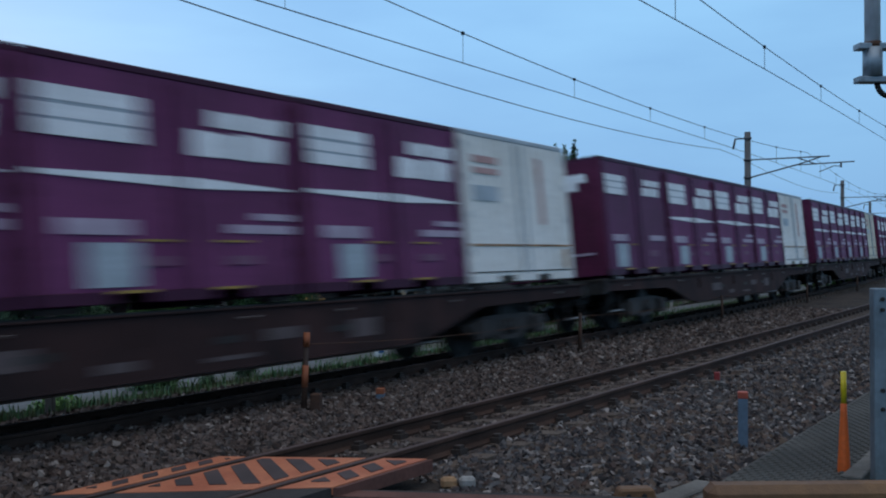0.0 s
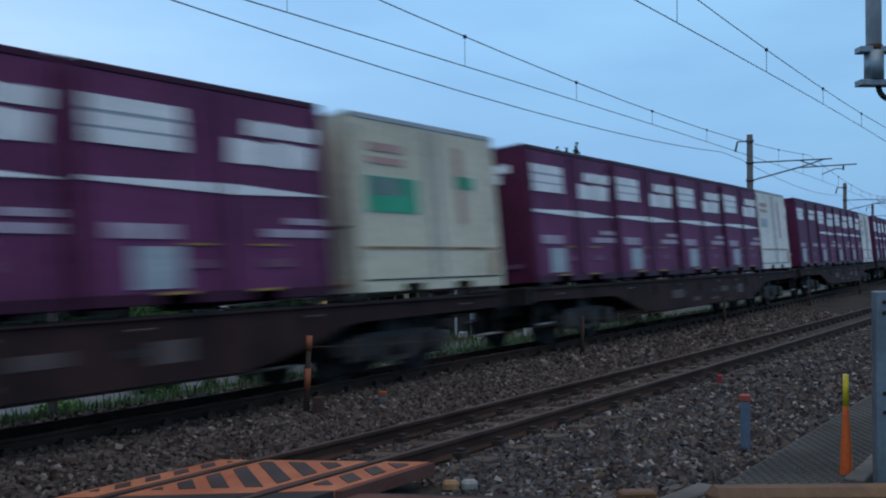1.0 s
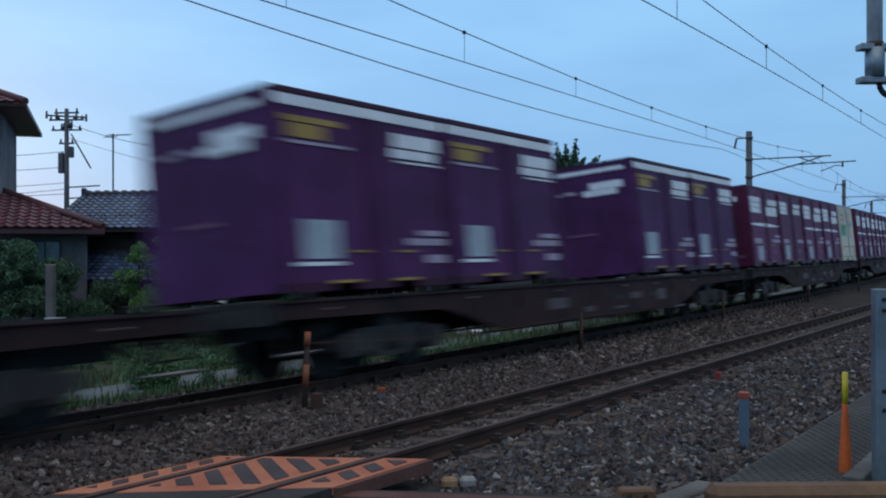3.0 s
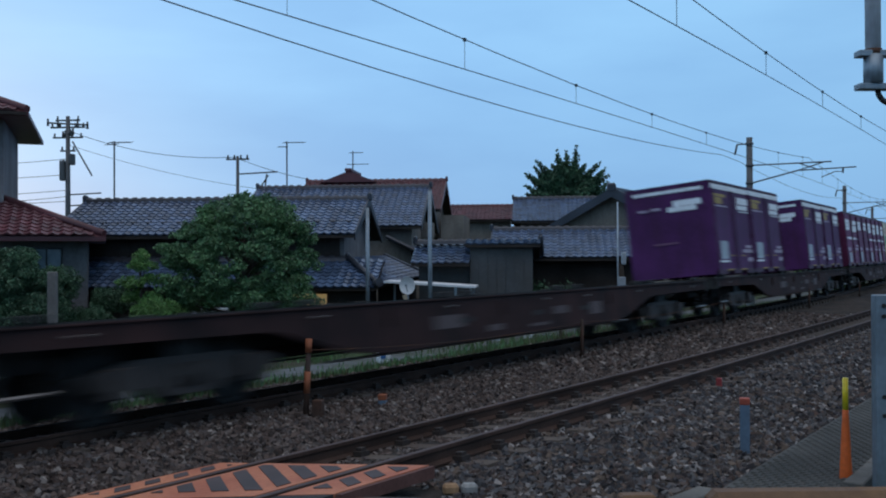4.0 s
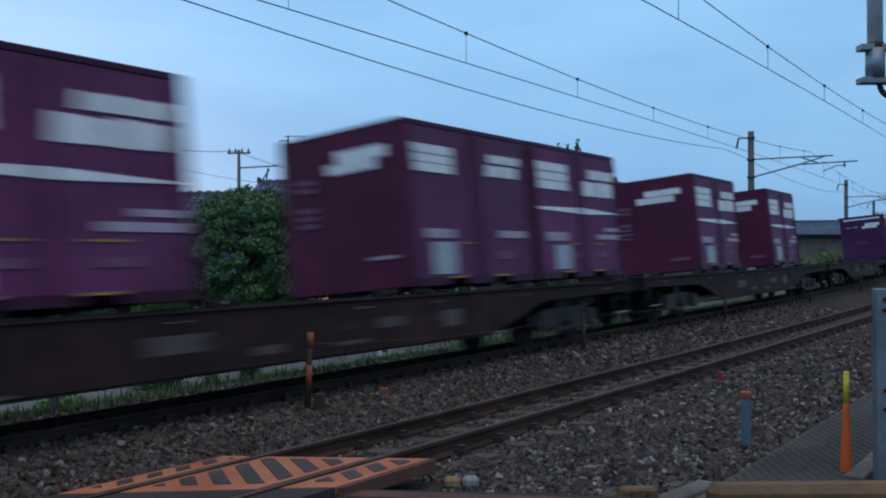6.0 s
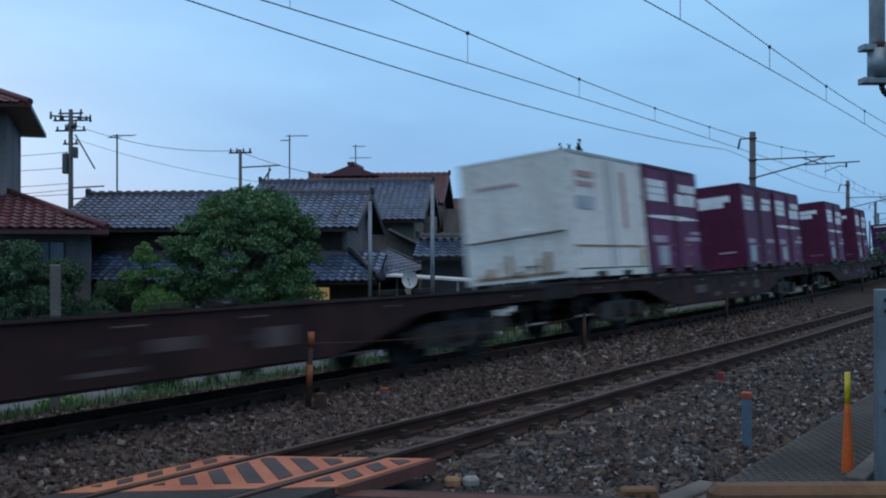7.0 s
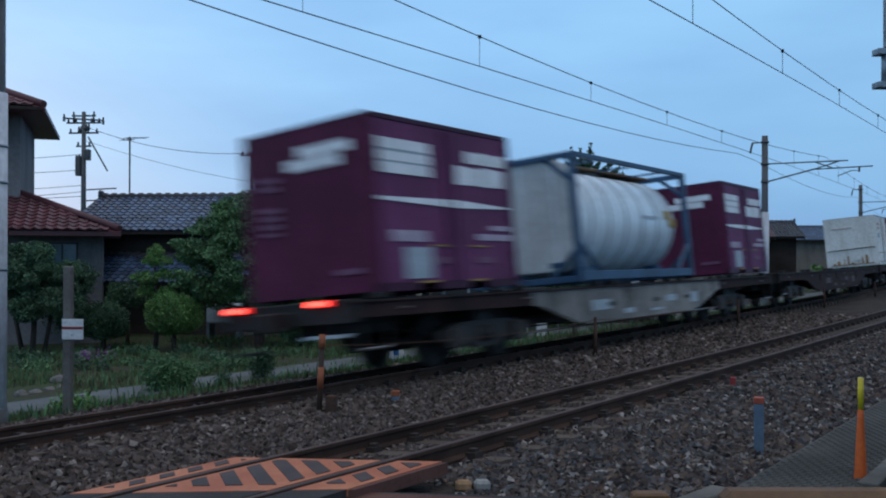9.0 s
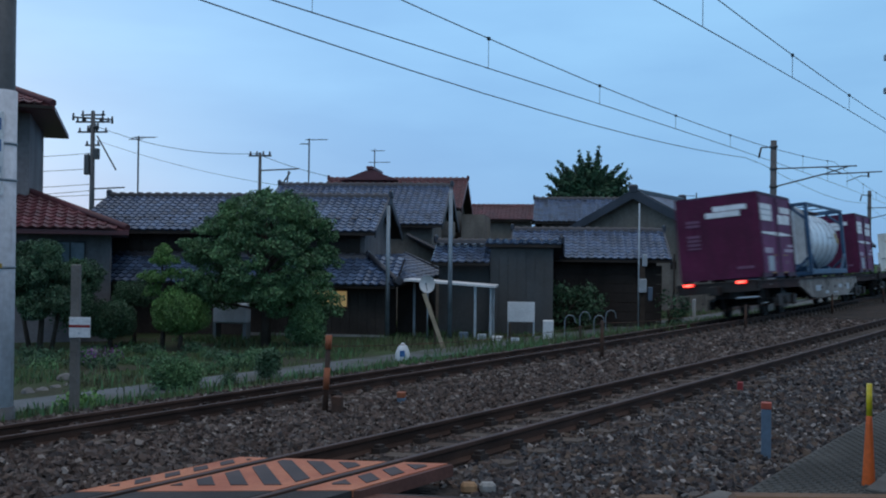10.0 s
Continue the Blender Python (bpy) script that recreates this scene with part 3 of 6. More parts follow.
    side_mark("pocket_mark", c, M_YELLOW, 2.30, 2.74, 0.105, 0.135, "yellow fork pocket edge")
    end_mark("end_logo", c, M_WHITE, -0.90, 0.05, 1.98, 2.16, "white end marking")
    return c


def banded_container():
    c = container_shell("freight_container", M_VIOLET, M_VIOLET, (1.86,), 2.6)
    lock_bars(c, (0.12, 1.74, 1.98, 3.58), M_PURPLE_DARK)
    side_mark("top_band", c, M_WHITE, 0.02, CL - 0.02, 2.36, 2.50, "white band under the roof")
    side_mark("logo_panel", c, M_YELLOW, 0.20, 1.30, 2.16, 2.24, "yellow lettering bar")
    side_mark("logo_panel", c, M_YELLOW, 0.28, 0.95, 1.96, 2.14, "yellow lettering bar")
    side_mark("label_bar", c, M_GREYMARK, 0.20, 1.45, 1.88, 1.92)
    side_mark("logo_panel", c, M_WHITE, 2.45, 3.55, 2.02, 2.22, "white lettering bar")
    side_mark("logo_panel", c, M_WHITE, 2.38, 3.45, 1.86, 1.99, "white lettering bar")
    side_mark("label_bar", c, M_WHITE, 2.50, 3.55, 1.79, 1.82)
    side_mark("label_panel", c, M_PANEL, 0.42, 1.10, 0.42, 0.92, "pale inspection panel")
    side_mark("label_bar", c, M_WHITE, 0.28, 1.15, 0.33, 0.38)
    side_mark("label_bar", c, M_GREYMARK, 2.60, 3.60, 0.60, 0.70)
    side_mark("label_bar", c, M_GREYMARK, 2.90, 3.50, 0.74, 0.82)
    side_mark("label_bar", c, M_GREYMARK, 3.05, 3.55, 0.34, 0.46)
    side_mark("yellow_line", c, M_YELLOW, 1.28, 1.75, 0.50, 0.53, "thin yellow line")
    side_mark("yellow_line", c, M_YELLOW, 2.35, 2.80, 0.50, 0.53, "thin yellow line")
    side_mark("pocket_mark", c, M_YELLOW, 0.90, 1.50, 0.10, 0.14, "yellow fork pocket edge")
    side_mark("pocket_mark", c, M_YELLOW, 2.22, 2.82, 0.10, 0.14, "yellow fork pocket edge")
    end_mark("end_band", c, M_WHITE, -1.0, 1.0, 2.37, 2.46, "white band under the roof")
    end_mark("end_logo", c, M_WHITE, -0.95, -0.15, 1.98, 2.14, "white end marking")
    end_mark("end_logo", c, M_WHITE, -0.80, 0.02, 1.84, 1.97, "white end marking")
    end_mark("end_lettering", c, M_GREYMARK, 0.22, 0.50, 1.93, 2.00)
    end_mark("end_lettering", c, M_GREYMARK, 0.58, 0.88, 1.92, 1.98)
    end_mark("end_lettering", c, M_FADEMARK, -0.2, 0.5, 0.95, 1.0)
    return c


def reefer_container(paint, green):
    c = container_shell("refrigerated_container", paint, paint, (0.95, 1.86, 2.80))
    lock_bars(c, (1.74, 1.98), M_PANEL)
    side_mark("lettering_bar", c, M_PINK, 0.35, 1.15, 1.98, 2.10)
    side_mark("lettering_bar", c, M_PINK, 0.35, 1.15, 1.80, 1.90)
    side_mark("lettering_bar", c, M_PINK, 2.55, 2.70, 1.0, 2.2)
    if green:
        side_mark("logo_panel", c, M_GREEN, 0.25, 1.45, 1.12, 1.62, "green square marking")
        side_mark("logo_panel", c, M_GREEN, 2.50, 3.0, 1.55, 1.75, "small green marking")
    side_mark("lettering_bar", c, M_PANEL, 0.3, 1.1, 1.35, 1.6)
    side_mark("trim_line", c, M_RUSTRUN, 0.08, CL - 0.08, 0.60, 0.635, "brown trim line")
    side_mark("trim_line", c, M_UNDER, 0.08, CL - 0.08, 0.16, 0.18, "dark sill line")
    side_mark("rust_run", c, M_RUSTRUN, 3.35, 3.5, 0.2, 0.55, "rust run")
    end_mark("lettering_bar", c, M_PINK, -0.1, 0.85, 1.93, 1.98)
    for k in range(9):
        y = -0.95 + 0.22 * k
        end_mark("rust_run", c, M_RUSTRUN, y, y + 0.03 + 0.05 * ((k * 5) % 3), 0.10, 0.22 + 0.11 * ((k * 7) % 4), "rust run", 0.015 * ((k % 3) - 1))
    end_mark("rust_run", c, M_RUSTRUN, -1.0, 1.0, 0.10, 0.15, "rusty sill edge")
    tpart("end_rail", (-0.05, -1.1, 0.92), (-0.05, 1.1, 0.86), 0.02, M_UNDER, c, "dark hand rail")
    bpart("end_unit", (-0.04, 0.01, -0.42, -0.10, 0.30, 1.02), paint, c, bevel=0.01)
    return c


def tank_container():
    c = empty("tank_container")
    L, Wd, H = 6.058, 1.219, 2.5
    for x in (0.0, L - 0.14):
        for y in (-Wd, Wd - 0.12):
            bpart("corner_post", (x, x + 0.14, y, y + 0.12, 0, H), M_BLUE, c, bevel=0.01)
        for z in (0.0, H - 0.12):
            bpart("end_beam", (x + 0.01, x + 0.13, -Wd + 0.12, Wd - 0.12, z, z + 0.12), M_BLUE, c, bevel=0.01)
        for y in (-1, 1):
            for a, b in (((y * (Wd - 0.1), 0.62), (y * 0.55, 0.1)), ((y * (Wd - 0.1), 1.95), (y * 0.62, H - 0.1))):
                tpart("corner_brace", (x + 0.07, a[0], a[1]), (x + 0.07, b[0], b[1]), 0.05, M_BLUE, c, seg=6)
    for y in (-Wd, Wd - 0.1):
        bpart("bottom_rail", (0.14, L - 0.14, y, y + 0.1, 0.02, 0.20), M_BLUE, c, bevel=0.01)
        bpart("top_rail", (0.14, L - 0.14, y, y + 0.08, H - 0.10, H), M_BLUE, c, bevel=0.01)
        for x in (0.14, L - 0.14):
            sx = 1 if x < 3 else -1
            tpart("side_brace", (x, y + 0.05, 0.75), (x + sx * 0.75, y + 0.05, 0.18), 0.055, M_BLUE, c, seg=6)
    # barrel with domed ends and cladding bands
    prof = [(0.30, 0.0), (0.32, 0.55), (0.40, 0.86), (0.55, 1.04), (0.75, 1.11), (L - 0.75, 1.11), (L - 0.55, 1.04), (L - 0.40, 0.86), (L - 0.32, 0.55), (L - 0.30, 0.0)]
    bm = bmesh.new()
    rings, seg = [], 40
    for x, r in prof:
        rings.append([bm.verts.new((x, max(r, 0.01) * math.cos(2 * math.pi * i / seg), 1.27 + max(r, 0.01) * math.sin(2 * math.pi * i / seg))) for i in range(seg)])
    for a, b in zip(rings, rings[1:]):
        for i in range(seg):
            bm.faces.new((a[i], a[(i + 1) % seg], b[(i + 1) % seg], b[i])).smooth = True
    part("barrel", bm, M_TANK, c, "white clad barrel")
    for x in (0.9, 1.75, 2.6, 3.45, 4.3, 5.15):
        bm = bmesh.new()
        tube(bm, (x - 0.045, 0, 1.27), (x + 0.045, 0, 1.27), 1.118, seg=40)
        part("cladding_band", bm, M_TANKBAND, c)
    bm = bmesh.new()
    prism(bm, [(-0.70, 0.22), (0.70, 0.22), (1.08, 0.62), (1.08, 2.12), (0.72, 2.42), (-0.72, 2.42), (-1.08, 2.12), (-1.08, 0.62)], 0.06, 0.42)
    bm.transform(Matrix.Rotation(radians(90), 4, "Z"))
    bm.transform(Matrix.Scale(-1, 4, Vector((1, 0, 0))))
    part("end_cover", bm, M_TANKEND, c, "pale octagonal insulated end", bevel=0.03)
    for y in (-0.72, 0.0, 0.72):
        bpart("end_seam", (0.052, 0.064, y - 0.015, y + 0.015, 0.3, 2.38), M_TANK, c)
    bpart("hose_tube", (0.03, 0.10, -0.8, -0.55, 0.30, 0.40), M_BLUE, c)
    bpart("walkway", (0.3, L - 0.3, -0.42, 0.18, 2.42, 2.46), M_BRPIPE, c, "brown top walkway")
    for x in (1.2, 2.9, 4.6):
        bpart("walkway_bar", (x, x + 0.06, -Wd + 0.08, Wd - 0.08, 2.40, 2.44), M_BLUE, c)
    tpart("manhole", (3.0, 0, 2.34), (3.0, 0, 2.52), 0.28, M_TANKEND, c, seg=20)
    for x in (1.1, 4.7):
        bpart("saddle", (x, x + 0.35, -0.8, 0.8, 0.10, 0.32), M_BLUE, c)
    for i, (u, w, a) in enumerate(((4.95, 0.45, 0.0), (4.75, 0.40, 0.16), (3.4, 1.0, 0.08))):
        bm = bmesh.new()
        vs = []
        for k in range(4):
            ang = math.pi + (-a + 0.06 * (k - 1.5) if i < 2 else -a + 0.02 * (k - 1.5))
            vs.append([bm.verts.new((x, 1.122 * math.cos(ang), 1.27 + 1.122 * math.sin(ang))) for x in (u, u + w)])
        for p, q in zip(vs, vs[1:]):
            bm.faces.new((p[0], p[1], q[1], q[0]))
        part("label_patch", bm, M_YELLOW if i < 2 else M_PANEL, c, "yellow warning patch" if i < 2 else "grey lettering bar")
    return c


def mesh_of(name, bm, material):
    bmesh.ops.recalc_face_normals(bm, faces=bm.faces[:])
    me = bpy.data.meshes.new(name)
    bm.to_mesh(me)
    bm.free()
    me.materials.append(material)
    return me


def wheel_mesh():
    """One wheel with flange, dished web and hub, in one turned piece."""
    bm = bmesh.new()
    prof = ((-0.075, 0.0), (-0.075, 0.12), (-0.04, 0.13), (-0.03, 0.33), (-0.06, 0.36), (-0.06, 0.43), (-0.03, 0.43), (-0.02, 0.405), (0.06, 0.40), (0.06, 0.35), (0.01, 0.33), (0.02, 0.13), (0.08, 0.12), (0.08, 0.0))
    rings = [[bm.verts.new((max(r, 0.004) * math.cos(2 * math.pi * i / 20), y, max(r, 0.004) * math.sin(2 * math.pi * i / 20))) for i in range(20)] for y, r in prof]
    for p, q in zip(rings, rings[1:]):
        for i in range(20):
            bm.faces.new((p[i], p[(i + 1) % 20], q[(i + 1) % 20], q[i]))
    return mesh_of("wheel", bm, M_UNDER)


axle_bm = bmesh.new()
tube(axle_bm, (0, -0.80, 0), (0, 0.80, 0), 0.075, seg=12)
AXLE_ME, WHEEL_ME = mesh_of("wheelset", axle_bm, M_UNDER), wheel_mesh()


def container_wagon(paint, paint2, flat=4.3, rise=6.1, bogie=7.1):
    """A flat container wagon: origin at rail height, at its middle; it runs towards +x. flat, rise: where the belly's foot ends and where it meets the thin end sill; bogie: where the bogies stand."""
    w = empty("container_wagon")
    half = 9.75
    for y0 in (-1.18, 1.10):
        for pts in ([(-half, 1.03), (-half, 0.84), (-rise, 0.80), (-rise, 1.03)], [(rise, 1.03), (rise, 0.80), (half, 0.84), (half, 1.03)]):
            bm = bmesh.new()
            prism(bm, pts, y0, y0 + 0.08)
            part("end_sill", bm, M_WAGON, w)
        bm = bmesh.new()
        prism(bm, [(-rise, 1.03), (-rise, 0.80), (0.25 - rise, 0.77), (-flat - 0.2, 0.42), (0.2 - flat, 0.39), (flat - 0.2, 0.39), (flat + 0.2, 0.42), (rise - 0.25, 0.77), (rise, 0.80), (rise, 1.03)], y0, y0 + 0.08)
        sill = part("side_sill", bm, paint, w, "fish-bellied side sill")
        s = -1 if y0 < 0 else 1
        for x in (-3.7, -0.6, 3.7):
            bpart("gusset", (x - 0.03, x + 0.03, y0 - 0.03 if s < 0 else y0 + 0.08, y0 if s < 0 else y0 + 0.11, 0.72, 0.96), paint, sill)
        for x, wd, z0, z1 in ((-2.6, 0.8, 0.60, 0.80), (1.2, 0.6, 0.64, 0.78), (2.75, 0.5, 0.56, 0.80), (-1.1, 0.45, 0.48, 0.58), (0.3, 0.7, 0.47, 0.52)):
            bpart("data_panel", (x, x + wd, y0 - 0.004 if s < 0 else y0 + 0.08, y0 if s < 0 else y0 + 0.084, z0, z1), paint2, sill, "pale data panel")
        # flanges along the top and foot of the sill
        yo = (y0 - 0.035, y0 + 0.08) if s < 0 else (y0, y0 + 0.115)
        bpart("top_flange", (-half, half, yo[0], yo[1], 1.03, 1.055), M_WAGON, w, "rusty top flange", bevel=0.004)
        bpart("foot_flange", (0.2 - flat, flat - 0.2, yo[0], yo[1], 0.365, 0.39), paint, sill)
        for x in (-8.6, -5.2, -2.2, 0.9, 2.6, 5.2, 8.6):
            tpart("tie_ring", (x - 0.05, (yo[0] if s < 0 else yo[1]) , 0.93), (x + 0.05, (yo[0] if s < 0 else yo[1]), 0.93), 0.018, M_STEEL, sill, seg=6)
        for x in (-1.9, 0.45, 2.35):
            bpart("drain_slot", (x, x + 0.32, y0 - 0.005 if s < 0 else y0 + 0.08, y0 if s < 0 else y0 + 0.085, 0.66, 0.74), M_UNDER, sill, "dark slot in the sill")
        tpart("brake_rod", (-4.9, y0 * 0.86, 0.34), (4.9, y0 * 0.86, 0.34), 0.022, M_STEEL, w, seg=6)
    # the deck's inset edge carries the dark gap under the containers in its colour
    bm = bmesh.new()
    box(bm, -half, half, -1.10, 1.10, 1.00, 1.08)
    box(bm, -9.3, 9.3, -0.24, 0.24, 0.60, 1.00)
    part("deck", bm, M_UNDER, w, "flat grimy steel deck with shadow put into its dark colour")
    for x in (-half, half - 0.12):
        bpart("end_beam", (x, x + 0.12, -1.20, 1.20, 0.78, 1.09), M_UNDER, w, bevel=0.01)
    for i in range(5):
        for x in (-9.4 + SLOT * i + 0.35, -9.4 + SLOT * i + 3.35):
            bpart("container_lock", (x - 0.1, x + 0.1, -1.20, -1.05, 1.08, 1.16), M_UNDER, w, bevel=0.01)
            bpart("container_lock", (x - 0.1, x + 0.1, 1.05, 1.20, 1.08, 1.16), M_UNDER, w, bevel=0.01)
    for s in (-1, 1):
        bpart("coupler", (min(s * half, s * 10.2), max(s * half, s * 10.2), -0.12, 0.12, 0.72, 0.98), M_UNDER, w, bevel=0.02)
        tpart("brake_pipe", (s * half, 0.4, 0.75), (s * 10.18, 0.3, 0.5), 0.03, M_RUBBER, w, seg=6)
        for y in (-1.17, 1.17):
            tpart("step_rail", (s * 9.55, y, 0.42), (s * 8.95, y, 0.42), 0.025, M_STEEL, w, "bent steel step rail", seg=6)
            tpart("step_hanger", (s * 9.55, y, 0.42), (s * 9.55, y, 0.75), 0.02, M_UNDER, w, seg=6)
            tpart("step_hanger", (s * 8.95, y, 0.42), (s * 8.95, y, 0.75), 0.02, M_UNDER, w, seg=6)
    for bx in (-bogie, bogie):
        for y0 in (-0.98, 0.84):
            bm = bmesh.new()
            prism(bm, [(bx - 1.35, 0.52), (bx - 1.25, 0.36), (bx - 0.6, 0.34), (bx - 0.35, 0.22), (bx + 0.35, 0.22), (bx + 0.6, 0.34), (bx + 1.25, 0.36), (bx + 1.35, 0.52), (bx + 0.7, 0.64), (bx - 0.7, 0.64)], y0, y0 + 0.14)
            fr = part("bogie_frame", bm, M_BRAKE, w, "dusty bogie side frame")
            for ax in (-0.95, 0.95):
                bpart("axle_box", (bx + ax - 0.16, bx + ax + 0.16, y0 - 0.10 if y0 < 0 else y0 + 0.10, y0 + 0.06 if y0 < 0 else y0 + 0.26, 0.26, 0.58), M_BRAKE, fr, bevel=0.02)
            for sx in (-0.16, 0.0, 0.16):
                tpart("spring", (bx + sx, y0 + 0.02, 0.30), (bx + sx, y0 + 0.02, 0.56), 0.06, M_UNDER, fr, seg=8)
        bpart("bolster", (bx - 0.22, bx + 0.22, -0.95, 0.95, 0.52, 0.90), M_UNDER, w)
        for ax in (-0.95, 0.95):
            ws = new("wheelset", AXLE_ME)
            ws.parent = w
            ws.matrix_basis = Matrix.Translation((bx + ax, 0, 0.405))
            for sd in (-1, 1):
                wh = new("wheel", WHEEL_ME)
                wh.parent = ws
                wh.matrix_basis = Matrix.Translation((0, sd * 0.56, 0)) @ Matrix.Rotation(0 if sd > 0 else math.pi, 4, "Z")
    bpart("brake_reservoir", (-2.2, -1.0, -0.75, -0.35, 0.42, 0.78), M_UNDER, w, bevel=0.06)
    bpart("brake_gear", (2.0, 3.4, 0.2, 0.6, 0.45, 0.7), M_UNDER, w, bevel=0.03)
    return w


CONTAINERS = {
    "A": (standard_container, "wine-purple freight container with white markings and waist stripe"),
    "O": (old_container, "faded purple freight container with white markings and no stripe"),
    "P": (plain_container, "purple freight container with a stripe and one pale marking"),
    "B": (banded_container, "violet freight container with a white band under its roof"),
    "W": (lambda: reefer_container(M_REEFER, False), "white refrigerated container with rust stains, on a goods wagon"),
    "G": (lambda: reefer_container(M_REEFER_CREAM, True), "cream refrigerated container with green markings, on a goods wagon"),
    "C": (lambda: reefer_container(M_REEFER_CREAM, False), "cream refrigerated container with faded markings"),
    "T": (tank_container, "white tank container in a blue steel frame"),
}
# loads, wagon by wagon from the rear: five places each, rear place first
LOADS = ("A-T-A", "-----", "WA-OA", "-A-A-", "-----", "BB-BB", "AOAAG", "AAAAW", "OAAAW", "AAAAC", "AAAAW")
# boxes set a little ahead of or behind their place: (wagon, place): metres
LOADED = {(0, 0): 0.3, (0, 4): 0.1, (2, 3): 0.15, (2, 4): 0.2, (3, 1): -0.2, (3, 3): -0.35, (6, 4): 0.5}
MASTERS, RIDERS = {}, []


def ride(ob, u, z):
    RIDERS.append((ob, u, z))


wagon_master = {}
for n, load in enumerate(LOADS):
    key = "grey" if n == 0 else "brown"
    if key not in wagon_master:
        wg = container_wagon(M_WAGON_GREY if n == 0 else M_WAGON, M_PANEL if n == 0 else M_DATA, *((3.1, 4.9, 6.2) if n == 0 else ()))
        wagon_master[key] = wg
    else:
        wg = copy_thing(wagon_master[key], Matrix.Identity(4))
    tagged(wg, "grey flat container wagon with tail lamps, last of the train" if n == 0 else ("brown flat container wagon running empty" if load == "-----" else "brown flat container wagon carrying containers"), "goods wagon", "wagons of the goods train")
    ride(wg, U_REAR + PITCH * n + 9.4, 0.0)
    for i, kind in enumerate(load):
        if kind == "-":
            continue
        if kind not in MASTERS:
            ob = CONTAINERS[kind][0]()
            MASTERS[kind] = ob
        else:
            ob = copy_thing(MASTERS[kind], Matrix.Identity(4))
        tagged(ob, CONTAINERS[kind][1], "tank container" if kind == "T" else "container", "containers on the train")
        if kind == "T":
            u0 = U_REAR + PITCH * n + 9.4 - 3.029
        else:
            u0 = U_REAR + PITCH * n + SLOT * i + LOADED.get((n, i), 0.0)
        ride(ob, u0, FLOOR)

# tail lamps on the last wagon
last_wagon = RIDERS[0][0]
for y in (-0.72, 0.82):
    lamp = bpart("tail_lamp", (-9.86, -9.74, y - 0.13, y + 0.13, 1.01, 1.10), M_TAIL, last_wagon, "glowing red tail lamp", bevel=0.015)
    for j in range(4):
        bpart("led", (-9.868, -9.85, y - 0.11 + 0.06 * j, y - 0.07 + 0.06 * j, 1.025, 1.085), M_TAILCORE, lamp)
bpart("end_step", (-10.0, -9.75, -1.15, -0.6, 0.60, 0.64), M_PANEL, last_wagon)


def motions():
    times = [0.5 * i for i in range(21)]
    # small changes of the train's pace, in metres ahead of an even run
    ahead = {0.0: 0.1, 0.5: 0.18, 1.5: 0.1, 2.0: 0.7, 2.5: -0.3, 4.0: -0.5, 4.5: 0.5, 5.0: -0.45, 5.5: -0.33, 6.0: 0.6,
             8.0: -0.1, 8.5: 0.03, 9.0: -0.3, 9.5: 0.1, 10.0: -0.18}
    for ob, u, z in RIDERS:
        rows = []
        for t in times:
            s = S_END + u - SPEED * (10.0 - t) + ahead.get(t, 0.0)
            if ob.name.startswith(("container_wagon",)):
                mid = 0.0
            else:
                mid = 3.03 if ob.name.startswith("tank") else CL / 2
            m = track_pose(FAR, s + mid) @ Matrix.Translation((-mid, 0, z))
            rows.append((t, m))
        walk(ob, rows)
    # wheels turn as the wagons roll
    spin = SPEED / 0.405
    steps = [i / 30 for i in range(301)]
    for ob, u, z in RIDERS:
        if not ob.name.startswith("container_wagon"):
            continue
        for ws in ob.children:
            if ws.name.startswith("wheelset"):
                p = ws.matrix_basis.translation.copy()
                walk(ws, [(t, Matrix.Translation(p) @ Matrix.Rotation(spin * t, 4, "Y")) for t in steps])

# ---- overhead line ----
def wire(name, pts, r, parent=None, material=None):
    """A thin wire through points, as a swept hexagon-like square tube."""
    verts, faces = [], []
    for p in pts:
        p = Vector(p)
        for a, b in ((1, 0), (0, 1), (-1, 0), (0, -1)):
            verts.append(p + Vector((0, a * r, b * r)))
    for i in range(len(pts) - 1):
        for j in range(4):
            faces.append((4 * i + j, 4 * i + (j + 1) % 4, 4 * i + 4 + (j + 1) % 4, 4 * i + 4 + j))
    return arrays(name, verts, faces, material or M_WIRE, parent)


POLE_X = (-31.5, 6.3, 44.4, 80.2, 116.0, 152.0, 190.0)


def catenary(o_line, turn, z_contact, label, first_drop):
    """Messenger wire, droppers and contact wire over one track."""
    root = tagged(empty("overhead_line"), label, "overhead wire")
    mess, cont = [], []
    for a, b in zip(POLE_X, POLE_X[1:]):
        for i in range(12):
            f = i / 12
            x = a + (b - a) * f
            sag = 0.62 * 4 * f * (1 - f)
            y = o_line + turn * x + bend(x)
            mess.append((x, y, z_contact + 0.97 - sag))
            cont.append((x, y, z_contact))
    wire("messenger_wire", mess, 0.011, root)
    wire("contact_wire", cont, 0.010, root)
    x = first_drop
    while x < 150:
        for a, b in zip(POLE_X, POLE_X[1:]):
            if a <= x < b:
                f = (x - a) / (b - a)
                sag = 0.62 * 4 * f * (1 - f)
                y = o_line + turn * x + bend(x)
                z1 = z_contact + 0.97 - sag
                tpart("dropper", (x, y, z_contact), (x, y, z1), 0.006, M_WIRE, root, seg=4)
                bpart("dropper_clip", (x - 0.03, x + 0.03, y - 0.022, y + 0.022, z1 - 0.03, z1 + 0.03), M_WIRE, root)
        x += 4.75
    return root


catenary(9.57, 0.0156, 5.13, "overhead wires on droppers above the far track", 0.15)
catenary(5.35, 0.0, 5.13, "overhead wires on droppers above the near track", -0.6)

feed = []
for a, b in zip(POLE_X, POLE_X[1:]):
    for i in range(12):
